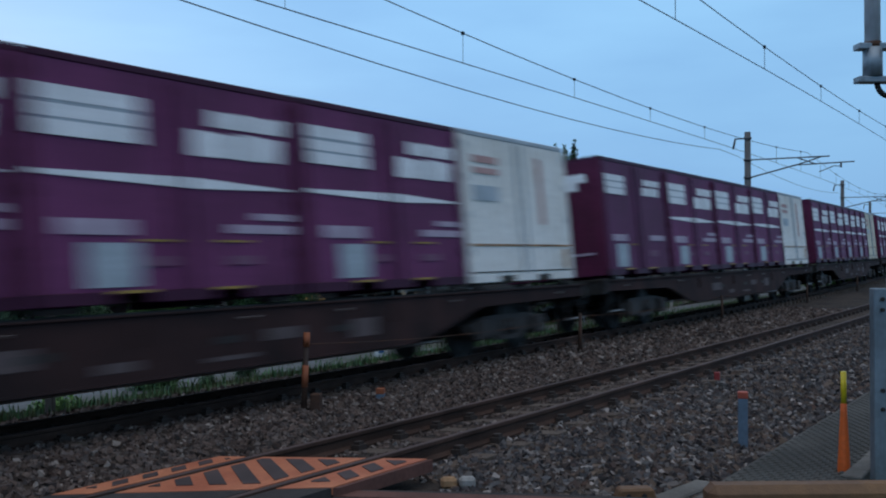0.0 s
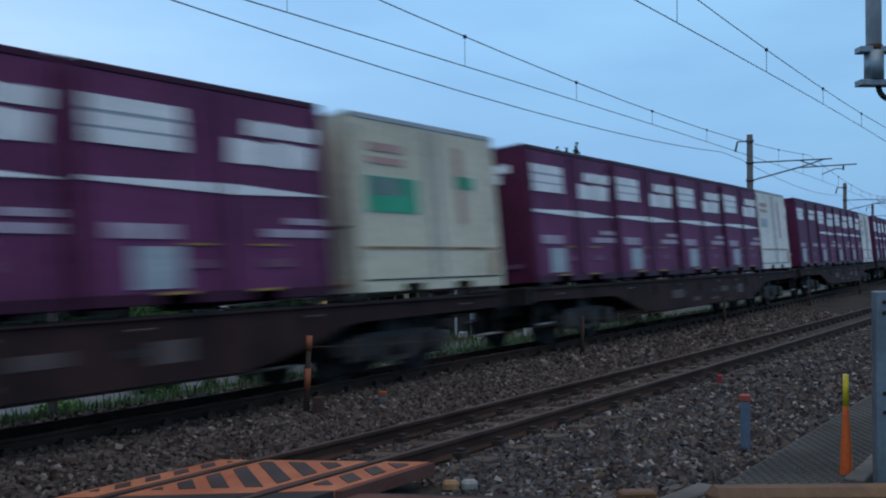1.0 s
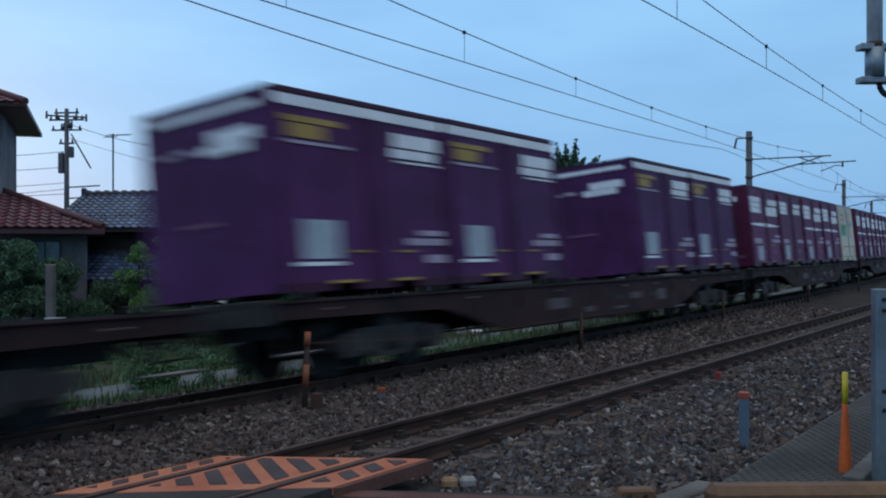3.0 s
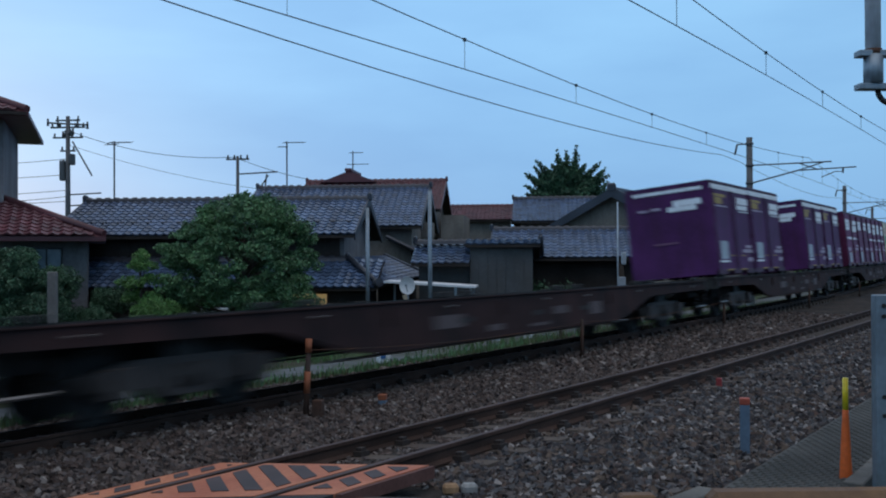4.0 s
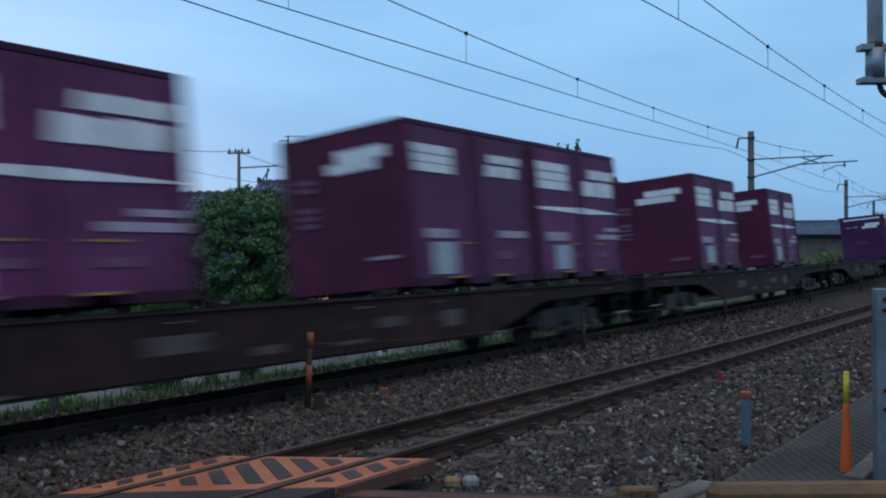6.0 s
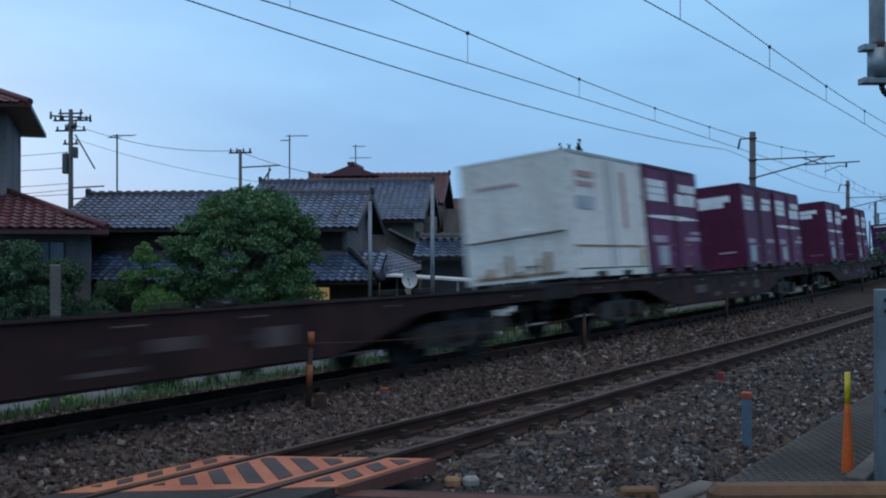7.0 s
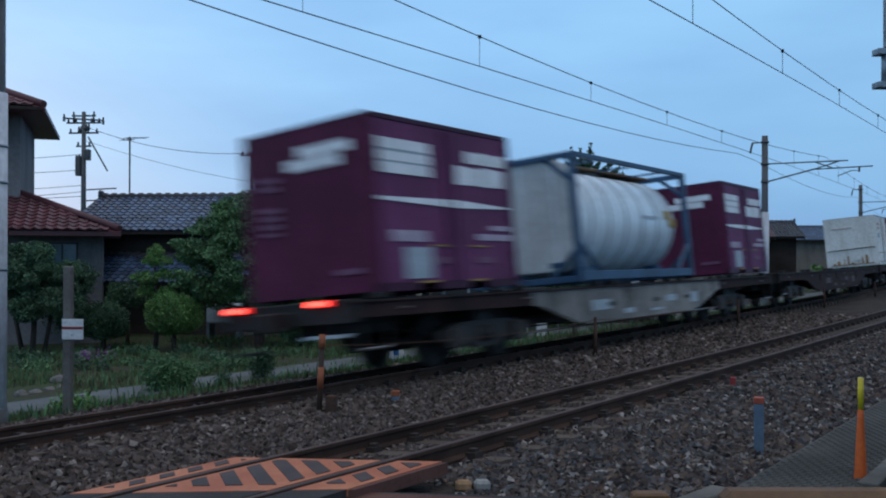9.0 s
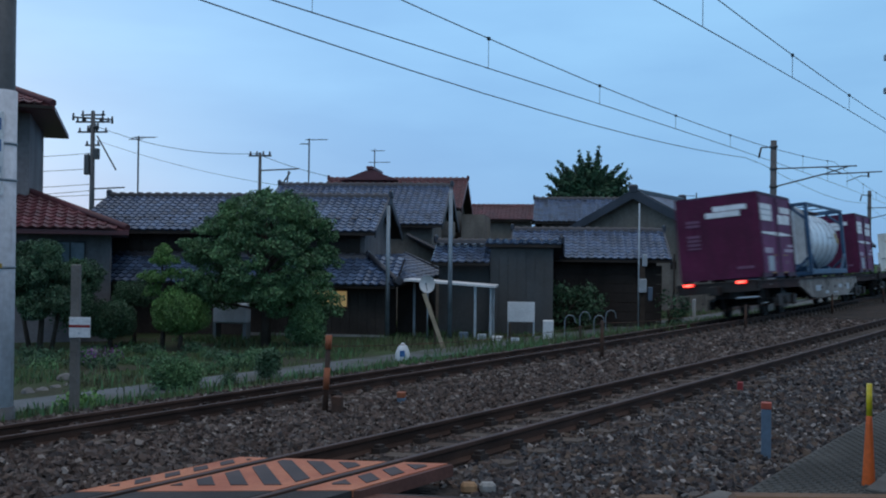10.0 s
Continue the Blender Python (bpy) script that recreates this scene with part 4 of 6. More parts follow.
        f = i / 12
        x = a + (b - a) * f
        feed.append((x, 12.75 + far_side(x) + bend(x), 6.12 + 0.25 * f - 0.6 * 4 * f * (1 - f)))
tagged(wire("feeder_wire", feed, 0.013), "dark feeder wire slung between the line poles", "overhead wire")


def line_pole(x, o, top, label, arm=True, sleeve=True):
    p = tagged(empty("line_pole", Matrix.Translation((x, o + far_side(x) + bend(x), 0)) @ Matrix.Rotation(math.atan(K * x), 4, "Z")), label, "line pole", "poles of the overhead line")
    tpart("shaft", (0, 0, -1.0), (0, 0, top), 0.17, M_POLE_D, p, r1=0.14, seg=14)
    if sleeve:
        tpart("sleeve", (0, 0, -1.0), (0, 0, 3.65), 0.20, M_SLEEVE, p, "pale concrete lower sleeve", r1=0.19, seg=16)
    if arm:
        tpart("top_arm", (0, 0.0, 6.95), (0, 0.60, 6.95), 0.035, M_POLE_D, p, seg=6)
        tpart("insulator", (0, 0.58, 6.93), (0, 0.68, 6.47), 0.05, M_POLE_D, p, seg=8)
        tpart("upper_bracket", (0, -0.1, 5.92), (0, -3.65, 5.90), 0.035, M_POLE_D, p, seg=6)
        tpart("strut", (0, -0.1, 5.08), (0, -2.27, 5.59), 0.038, M_POLE_D, p, seg=6)
        tpart("strut_end", (0, -2.27, 5.59), (0, -3.33, 5.90), 0.03, M_POLE_D, p, seg=6)
        tpart("brace", (0, -2.22, 5.91), (0, -3.09, 5.56), 0.03, M_POLE_D, p, seg=6)
        tpart("lower_bracket", (0, -2.27, 5.57), (0, -4.69, 5.60), 0.032, M_POLE_D, p, seg=6)
        tpart("steady_drop", (0, -4.13, 5.60), (0, -4.13, 5.36), 0.045, M_POLE_D, p, seg=6)
        tpart("steady_arm", (0, -4.13, 5.42), (0, -3.81, 5.44), 0.022, M_POLE_D, p, seg=6)
        tpart("steady_tip", (0, -3.81, 5.44), (0, -3.21, 5.21), 0.022, M_POLE_D, p, seg=6)
        for z in (5.08, 5.92, 6.95):
            tpart("collar", (0, 0, z - 0.05), (0, 0, z + 0.05), 0.185, M_POLE_D, p, seg=14)
    return p


line_pole(44.4, 12.3, 7.25, "dark overhead line pole with pale lower sleeve beside the track")
for px in POLE_X[3:]:
    line_pole(px, 12.72, 7.3, "distant dark overhead line pole with brackets", sleeve=False)

# ---- the village beyond the line: axes turned 30 degrees from the track ----
VILLAGE = Matrix.Rotation(radians(30.77 - 90), 4, "Z") @ Matrix.Translation((0.3, -2.7, 0))   # local x: along the house fronts, local y: away from the line
GZ = -1.15
RV = Matrix.Rotation(radians(30.77 - 90), 4, "Z")


def tiled_slope(name, x0, x1, ya, za, yb, zb, material, parent, step=0.26, col=0.28, hip=0.0):
    """A slope of interlocking pantiles from the eave (ya, za) up to the ridge (yb, zb)."""
    n_c, run = max(2, int((x1 - x0) / col)), math.hypot(yb - ya, zb - za)
    n_r = max(2, int(run / step))
    up = Vector((0, (yb - ya) / run, (zb - za) / run))
    nrm = Vector((0, -up.z, up.y)) if up.y > 0 else Vector((0, up.z, -up.y))
    nrm = nrm if nrm.z > 0 else -nrm
    cw = (x1 - x0) / n_c
    verts, faces = [], []
    prof = ((0.0, 0.030), (0.22, 0.055), (0.40, 0.030), (0.62, 0.004), (0.85, 0.006), (1.0, 0.030))
    for r in range(n_r):
        d0, d1 = run * r / n_r, run * (r + 1) / n_r + 0.03
        for c in range(n_c):
            if x0 + cw * (c + 1) > x1 - hip * (r + 0.3) / n_r + 0.02:
                continue
            k = len(verts)
            for d, lift in ((d0, 0.045), (d1, 0.012)):
                for f, h in prof:
                    p = Vector((x0 + cw * (c + f), ya, za)) + up * d + nrm * (h + lift)
                    verts.append(p)
            for f, h in prof:
                verts.append(Vector((x0 + cw * (c + f), ya, za)) + up * d0 + nrm * (h + lift - 0.012))
            for i in range(5):
                faces.append((k + i, k + i + 1, k + 7 + i, k + 6 + i))
                faces.append((k + 12 + i, k + 13 + i, k + i + 1, k + i))
    ob = arrays(name, verts, faces, material, parent)
    tagged(ob, kind="stuff")
    return ob


def ridge_cap(parent, x0, x1, y, z, material):
    bm = bmesh.new()
    prism(bm, [(y - 0.16, z - 0.06), (y - 0.12, z + 0.06), (y - 0.05, z + 0.11), (y + 0.05, z + 0.11), (y + 0.12, z + 0.06), (y + 0.16, z - 0.06)], x0, x1)
    for k in range(int((x1 - x0) / 0.36)):
        xa = x0 + 0.1 + 0.36 * k
        prism(bm, [(y - 0.14, z + 0.05), (y - 0.06, z + 0.145), (y + 0.06, z + 0.145), (y + 0.14, z + 0.05)], xa, xa + 0.16)
    bm.transform(Matrix(((0, 1, 0, 0), (1, 0, 0, 0), (0, 0, 1, 0), (0, 0, 0, 1))))
    cap = part("ridge", bm, material, parent, "stacked ridge tiles")
    for x in (x0, x1):
        bpart("ridge_end", (x - 0.07, x + 0.07, y - 0.18, y + 0.18, z - 0.08, z + 0.25), material, cap, bevel=0.06)
    return cap


def board_wall(parent, x0, x1, y, z0, z1, material, width=0.3, depth=0.12, name="board"):
    """A boarded front: each board stands a little proud of the next."""
    n = max(1, int((x1 - x0) / width))
    w = (x1 - x0) / n
    for i in range(n):
        dy = 0.012 * (i % 2)
        bpart(name, (x0 + w * i + 0.006, x0 + w * (i + 1) - 0.006, y - 0.02 - dy, y + 0.02, z0, z1), material, parent)


def window(parent, x0, x1, y, z0, z1, glass, name="window"):
    w = bpart(name, (x0, x1, y - 0.03, y + 0.02, z0, z1), M_WINFRAME, parent, "dark framed window")
    m = 0.5 * (x0 + x1)
    for a, b in ((x0 + 0.05, m - 0.025), (m + 0.025, x1 - 0.05)):
        bpart("pane", (a, b, y - 0.04, y - 0.028, z0 + 0.05, z1 - 0.05), glass, w)
    return w


def gable_house(name, x0, x1, y0, y1, eave, ridge, wall, tile, ridge_mat, label, over=0.55, z0=GZ, gable_over=0.5):
    """A house with its ridge along its front: walls, two tiled slopes, gables with bargeboards."""
    h = tagged(empty(name, VILLAGE), label, "house")
    ym = 0.5 * (y0 + y1)
    sl = (ridge - eave) / (ym - y0 + over)
    ztop = eave + sl * over
    bm = bmesh.new()
    prism(bm, [(y0, z0), (y0, ztop - 0.06), (ym, ridge - 0.06), (y1, ztop - 0.06), (y1, z0)], x0, x1)
    bm.transform(Matrix(((0, 1, 0, 0), (1, 0, 0, 0), (0, 0, 1, 0), (0, 0, 0, 1))))
    part("wall", bm, wall, h)
    a, b = x0 - gable_over, x1 + gable_over
    for s, ya in ((1, y0 - over), (-1, y1 + over)):
        bm = bmesh.new()
        pts = [(ya, eave), (ym, ridge), (ym, ridge - 0.10), (ya, eave - 0.12)]
        prism(bm, pts, a, b)
        bm.transform(Matrix(((0, 1, 0, 0), (1, 0, 0, 0), (0, 0, 1, 0), (0, 0, 0, 1))))
        deck = part("roof", bm, M_WOOD_D, h, "dark eaves boarding")
        if s == 1:
            tiled_slope("roof_tiles", a, b, ya - 0.03, eave, ym, ridge, tile, deck)
        else:
            bm = bmesh.new()
            prism(bm, [(ya, eave + 0.004), (ym, ridge + 0.004), (ym, ridge + 0.06), (ya, eave + 0.06)], a, b)
            bm.transform(Matrix(((0, 1, 0, 0), (1, 0, 0, 0), (0, 0, 1, 0), (0, 0, 0, 1))))
            part("rear_tiles", bm, tile, deck)
        for x in (a, b - 0.05):
            bm = bmesh.new()
            prism(bm, [(ya, eave + 0.07), (ym, ridge + 0.09), (ym, ridge - 0.22), (ya, eave - 0.20)], x - 0.003, x + 0.053)
            bm.transform(Matrix(((0, 1, 0, 0), (1, 0, 0, 0), (0, 0, 1, 0), (0, 0, 0, 1))))
            part("bargeboard", bm, ridge_mat, deck)
    ridge_cap(h, a, b, ym, ridge + 0.03, ridge_mat)
    return h


def lean_roof(parent, x0, x1, ya, za, yb, zb, tile, name="lower_roof"):
    bm = bmesh.new()
    prism(bm, [(ya, za), (yb, zb), (yb, zb - 0.10), (ya, za - 0.10)], x0, x1)
    bm.transform(Matrix(((0, 1, 0, 0), (1, 0, 0, 0), (0, 0, 1, 0), (0, 0, 0, 1))))
    d = part(name, bm, M_WOOD_D, parent)
    tiled_slope("roof_tiles", x0, x1, ya - 0.03, za, yb, zb, tile, d)
    return d


def tiled_quad(parent, e0, e1, t0, t1, rows, cols):
    """A four-cornered tiled slope between an eave line and a top line."""
    e0, e1, t0, t1 = (Vector(p) for p in (e0, e1, t0, t1))
    nrm = (e1 - e0).cross(t0 - e0).normalized()
    nrm = nrm if nrm.z > 0 else -nrm
    bm = bmesh.new()
    top = [bm.verts.new(p) for p in (e0, e1, t1, t0)]
    low = [bm.verts.new(p - nrm * 0.10) for p in (e0, e1, t1, t0)]
    bm.faces.new(top)
    bm.faces.new(low[::-1])
    for i in range(4):
        j = (i + 1) % 4
        bm.faces.new((top[i], low[i], low[j], top[j]))
    deck = part("side_roof", bm, M_WOOD_D, parent)
    verts, faces = [], []
    prof = ((0.0, 0.030), (0.22, 0.055), (0.40, 0.030), (0.62, 0.004), (0.85, 0.006), (1.0, 0.030))

    def at(f, g):
        return e0.lerp(e1, f).lerp(t0.lerp(t1, f), g)
    for r in range(rows):
        for c in range(cols):
            k = len(verts)
            for g, lift in ((r / rows, 0.05), ((r + 1.1) / rows, 0.014)):
                verts += [at((c + f) / cols, min(1.0, g)) + nrm * (h + lift) for f, h in prof]
            verts += [at((c + f) / cols, r / rows) + nrm * (h + 0.005) for f, h in prof]
            for i in range(5):
                faces.append((k + i, k + i + 1, k + 7 + i, k + 6 + i))
                faces.append((k + 12 + i, k + 13 + i, k + i + 1, k + i))
    tagged(arrays("roof_tiles", verts, faces, M_TILE, deck), kind="stuff")
    return deck


# long farmhouse with a lower roof along its front
farm = gable_house("farmhouse", -16.9, -6.75, 35.1, 40.0, 2.42, 3.80, M_PLASTER_G, M_TILE, M_TILE_D, "long low farmhouse with blue-grey tiled roof and dark boarded walls")
bpart("lower_wall", (-20.0, -5.75, 33.7, 33.85, GZ, 0.78), M_WOOD, farm, "boarded lower storey")
bpart("end_wall", (-5.9, -5.75, 33.85, 36.0, GZ, 0.70), M_WOOD, farm)
board_wall(farm, -10.6, -5.75, 33.68, GZ + 0.05, 0.62, M_WOOD)
board_wall(farm, -20.0, -6.9, 35.08, 1.55, 2.6, M_WOOD_D, 0.5)
lean_roof(farm, -20.4, -5.30, 33.0, 0.62, 35.05, 1.52, M_TILE)
bpart("lit_window", (-8.45, -7.05, 33.60, 33.64, -0.12, 0.40), M_LITGLASS, farm, "window lit warm from within")
bpart("low_sill", (-10.6, -5.75, 33.6, 33.66, GZ, GZ + 0.10), M_CONCRETE, farm)
ridge_cap(farm, -20.3, -6.6, 35.0, 1.55, M_TILE_D)
tiled_quad(farm, (-5.28, 33.05, 0.66), (-4.0, 36.6, 0.96), (-6.6, 35.0, 1.58), (-5.8, 38.2, 1.66), 9, 11)
tpart("hip_ridge", (-6.6, 35.0, 1.68), (-5.22, 33.0, 0.78), 0.09, M_TILE_D, farm, seg=8)
tpart("hip_end", (-5.30, 33.08, 0.76), (-5.14, 32.9, 0.80), 0.15, M_TILE_D, farm, seg=10)
tpart("verge", (-5.8, 38.2, 1.72), (-4.0, 36.6, 1.02), 0.07, M_TILE_D, farm, seg=6)
bpart("side_wall", (-5.7, -4.6, 36.0, 38.4, GZ, 0.95), M_WOOD_D, farm)
for k in range(18):
    tpart("snow_tile", (-16.3 + 0.56 * k, 35.45, 2.90), (-16.1 + 0.56 * k, 35.45, 2.90), 0.05, M_TILE_D, farm, "raised snow-guard tile", seg=6)

house_behind = gable_house("house", -12.5, -5.3, 42.6, 49.0, 2.95, 4.87, M_PLASTER, M_TILE, M_TILE_D, "house with blue-grey tiled gable roof behind the farmhouse")
tiled_quad(house_behind, (-4.25, 42.0, 1.50), (-4.25, 47.0, 1.50), (-6.2, 42.0, 2.45), (-6.2, 47.0, 2.45), 8, 16)
bpart("side_wall", (-5.3, -4.6, 42.4, 46.8, GZ, 1.6), M_PLASTER, house_behind)
tpart("verge", (-6.3, 41.97, 2.52), (-4.2, 41.97, 1.50), 0.09, M_TILE_D, house_behind, seg=6)
bpart("vent_box", (-5.3, -4.75, 46.2, 47.0, 2.55, 3.25), M_PLASTER, house_behind, "pale bay under the eaves", bevel=0.02)
for y in (44.2, 44.6):
    bpart("outlet", (-5.3, -5.24, y, y + 0.15, 3.05, 3.2), M_SIGN, house_behind)
red_house = gable_house("house", -13.0, -5.6, 54.5, 61.0, 4.25, 6.15, M_PLASTER, M_TILE_RED, M_TILE_RED, "tall house with weathered red-brown tiled roof")
bm = bmesh.new()
prism(bm, [(-12.6, 6.1), (-10.9, 6.75), (-9.2, 6.1)], 57.2, 60.5)
gablet = part("gablet", bm, M_TILE_RED, red_house, "small red-tiled gablet on the ridge")
bpart("gablet_ridge", (-11.1, -10.7, 57.1, 60.5, 6.72, 6.92), M_TILE_RED, gablet, bevel=0.04)
bpart("side_porch", (-5.2, -3.9, 55.0, 60.0, GZ, 4.0), M_PLASTER, red_house)
gable_house("house", -8.0, -1.6, 68.5, 73.5, 4.25, 5.35, M_PLASTER, M_TILE_RED, M_TILE_RED, "distant low house with red-brown roof")

# tool shed with canopy
shed = tagged(empty("shed", VILLAGE), "grey sheet-clad shed with a tiled cap and lower tiled wing", "shed")
bpart("wall", (-2.35, -0.15, 35.6, 39.0, GZ, 1.98), M_SHED, shed)
board_wall(shed, -2.35, -0.15, 35.58, GZ, 1.92, M_SHED, 0.28, name="sheet")
lean_roof(shed, -4.4, -2.35, 35.2, 1.40, 37.0, 2.12, M_TILE)
bpart("wing_wall", (-4.2, -2.38, 35.9, 38.8, GZ, 1.55), M_SHED, shed)
bm = bmesh.new()
prism(bm, [(35.35, 2.02), (35.35, 2.10), (36.6, 2.26), (39.3, 1.5), (39.3, 1.42), (36.6, 2.16)], -2.5, 0.12)
bm.transform(Matrix(((0, 1, 0, 0), (1, 0, 0, 0), (0, 0, 1, 0), (0, 0, 0, 1))))
part("roof", bm, M_TILE_D, shed)
lean_roof(shed, -2.5, 0.12, 35.3, 2.06, 36.5, 2.22, M_TILE, "roof_front")
ridge_cap(shed, -4.4, 0.15, 36.55, 2.15, M_TILE_D)

canopy = tagged(empty("canopy", VILLAGE), "white sheet canopy on thin posts beside the farmhouse", "canopy")
bm = bmesh.new()
prism(bm, [(-4.95, 0.80), (-2.0, 0.62), (-2.0, 0.68), (-4.95, 0.86)], 32.6, 34.6)
part("sheet", bm, M_SIGN, canopy, "white corrugated sheet")
for x, y in ((-2.15, 32.8), (-2.15, 34.3), (-4.85, 34.3), (-2.65, 32.8)):
    tpart("post", (x, y, GZ), (x, y, 0.68), 0.045, M_PANEL, canopy, seg=6)

# barn with boarded walls and long roof
barn = gable_house("barn", -1.3, 3.8, 39.3, 43.2, 1.58, 2.72, M_WOOD_D, M_TILE, M_TILE_D, "dark boarded barn with blue-grey tiled roof")
for i in range(7):
    bpart("board", (-1.3, 4.0, 39.24, 39.3, GZ + 0.36 * i, GZ + 0.36 * i + 0.345), M_WOOD_D, barn)

# gable-fronted house: ridge runs away from the line
gab = tagged(empty("house", Matrix.Translation((45.47, 21.96, 0)) @ Matrix.Rotation(radians(-84), 4, "Z")), "gable-fronted house with beige plaster and blue-grey tiles", "house")
# local x: across the gable, local y: along the ridge, away from the gable
bm = bmesh.new()
prism(bm, [(-4.0, GZ), (-4.0, 2.95), (0.0, 4.95), (4.0, 2.95), (4.0, GZ)], 0.5, 8.2)
part("wall", bm, M_PLASTER, gab)
for sx in (-1, 1):
    bm = bmesh.new()
    prism(bm, [(0.0, 4.98), (sx * 4.65, 2.52), (sx * 4.65, 2.64), (0.0, 5.12)], 0.0, 8.6)
    deck = part("roof", bm, M_WOOD_D, gab, "dark eaves boarding")
    verts, faces = [], []
    n_r, n_c = 18, 29
    for r in range(n_r):
        for c in range(n_c):
            f0, f1 = r / n_r, (r + 1.08) / n_r
            k = len(verts)
            for f, lift in ((f0, 0.055), (min(1.0, f1), 0.018)):
                for g, h in ((0.0, 0.03), (0.25, 0.05), (0.6, 0.005), (1.0, 0.03)):
                    verts.append((sx * 4.68 * (1 - f), 8.6 * (c + g) / n_c, 2.63 + 2.49 * f + h + lift))
            faces += [(k + i, k + i + 1, k + 5 + i, k + 4 + i) for i in range(3)]
    tagged(arrays("roof_tiles", verts, faces, M_TILE, deck), kind="stuff")
    bm = bmesh.new()
    prism(bm, [(0.0, 4.80), (sx * 4.72, 2.32), (sx * 4.72, 2.78), (0.0, 5.28)], -0.06, 0.02)
    part("bargeboard", bm, M_TILE_D, deck)
    bm = bmesh.new()
    prism(bm, [(0.0, 5.14), (sx * 4.72, 2.66), (sx * 4.72, 2.84), (0.0, 5.32)], 0.25, 0.5)
    part("verge_tiles", bm, M_TILE_D, deck)
bpart("ridge", (-0.2, 0.2, -0.05, 8.65, 5.08, 5.34), M_TILE_D, gab, bevel=0.05)
for y in (0.0, 8.6):
    bpart("ridge_end", (-0.26, 0.26, y - 0.09, y + 0.09, 5.05, 5.55), M_TILE_D, gab, bevel=0.09)
tpart("downpipe", (2.1, 0.44, GZ), (2.1, 0.44, 1.9), 0.04, M_WOOD_D, gab)
bpart("side_extension", (4.0, 5.2, 3.0, 9.6, GZ, 1.9), M_PLASTER_G, gab)
bpart("vent", (1.9, 2.2, 0.46, 0.52, 1.1, 1.5), M_WOOD_D, gab)
gable_house("house", -0.75, 4.3, 58.0, 63.6, 3.72, 5.22, M_PLASTER, M_TILE, M_TILE_D, "house wing with dark grey-blue tiled roof")

tpart("verge", (0.14, 36.5, 2.34), (0.22, 39.4, 1.56), 0.10, M_TILE_D, shed, seg=6)

# two-storey house with red-brown roofs
RED = Matrix.Rotation(radians(56 - 90), 4, "Z")
red = tagged(empty("two_storey_house", RED), "two-storey grey house with red-brown tiled roofs", "house")
bpart("lower_wall", (-14.0, -0.45, 30.9, 38.0, GZ, 2.30), M_PLASTER_G, red)
bpart("upper_wall", (-14.0, -2.95, 32.6, 38.0, 2.6, 6.5), M_PLASTER_G, red)


def hip_roof(parent, x0, x1, y0, y1, za, zb, inset, tile):
    bm = bmesh.new()
    lo = [bm.verts.new(p) for p in ((x0, y0, za), (x1, y0, za), (x1, y1, za), (x0, y1, za))]
    hi = [bm.verts.new(p) for p in ((x0 + inset, y0 + inset, zb), (x1 - inset, y0 + inset, zb), (x1 - inset, y1 - inset, zb), (x0 + inset, y1 - inset, zb))]
    un = [bm.verts.new(v.co - Vector((0, 0, 0.14))) for v in lo]
    for i in range(4):
        j = (i + 1) % 4
        bm.faces.new((lo[i], lo[j], hi[j], hi[i]))
        bm.faces.new((un[i], un[j], lo[j], lo[i]))
    bm.faces.new(hi)
    bm.faces.new(un[::-1])
    return part("roof", bm, tile, parent, "red-brown tiled hip roof")


r1 = hip_roof(red, -15, 0.10, 29.9, 38.8, 2.28, 3.54, 3.2, M_TILE_RED)
tiled_slope("roof_tiles", -14.5, 0.06, 29.86, 2.29, 33.0, 3.53, M_TILE_RED, r1, 0.3, 0.3, 3.15)
bm = bmesh.new()
tube(bm, (0.05, 29.95, 2.36), (-3.1, 33.1, 3.61), 0.12, seg=8)
part("hip_ridge", bm, M_TILE_RED, r1)
r2 = hip_roof(red, -15, -2.15, 31.6, 39.4, 6.18, 7.75, 3.6, M_TILE_RED)
bm = bmesh.new()
tube(bm, (-2.2, 31.65, 6.26), (-5.7, 35.15, 7.80), 0.13, seg=8)
part("hip_ridge", bm, M_TILE_RED, r2)
tiled_slope("roof_tiles", -14.5, -2.2, 31.56, 6.20, 35.1, 7.74, M_TILE_RED, r2, 0.3, 0.3, 3.5)
bpart("gutter", (-14.5, -2.2, 31.48, 31.56, 6.06, 6.16), M_WOOD_D, red)
window(red, -2.05, -1.15, 30.88, -0.35, 1.95, M_GLASS)
window(red, -4.5, -3.55, 32.57, 4.1, 5.55, M_GLASS)

# houses further along the line
for x0, x1, y0, y1, e, r, wl_m, tl, lab in ((12.2, 15.4, 70.5, 77.0, 2.9, 4.9, M_PLASTER, M_TILE_FADED, "house with faded red roof behind the line pole"), (16.3, 18.6, 75.0, 80.0, 3.0, 4.2, M_WOOD_D, M_TILE_D, "small dark house beside the line"), (20.5, 28.0, 90.0, 97.0, 3.0, 4.3, M_PLASTER, M_TILE, "far house with grey-blue roof"), (-16.5, -13.5, 60, 64, 3.6, 5.3, M_PLASTER, M_TILE_RED, "far house with red ridge behind the farmhouse")):
    gable_house("house", x0, x1, y0, y1, e, r, wl_m, tl, M_TILE_D, lab)

# ---- level crossing and lineside things near the camera ----
def cant_z(x, y):
    """Height of the near track's rail plane."""
    return -(y - NEAR[0] - bend(x)) * NEAR[4]


def front_x(y):
    return 5.66 - 0.18 * (y - 4.26)


def rear_x(y):
    return 4.61 - 0.43 * (y - 4.26)


def clip_poly(poly, inside, cross):
    """Cuts a polygon along one straight edge."""
    out = []
    for p, q in zip(poly, poly[1:] + poly[:1]):
        if inside(p):
            out.append(p)
        if inside(p) != inside(q):
            out.append(cross(p, q))
    return out


def cut(poly, side):
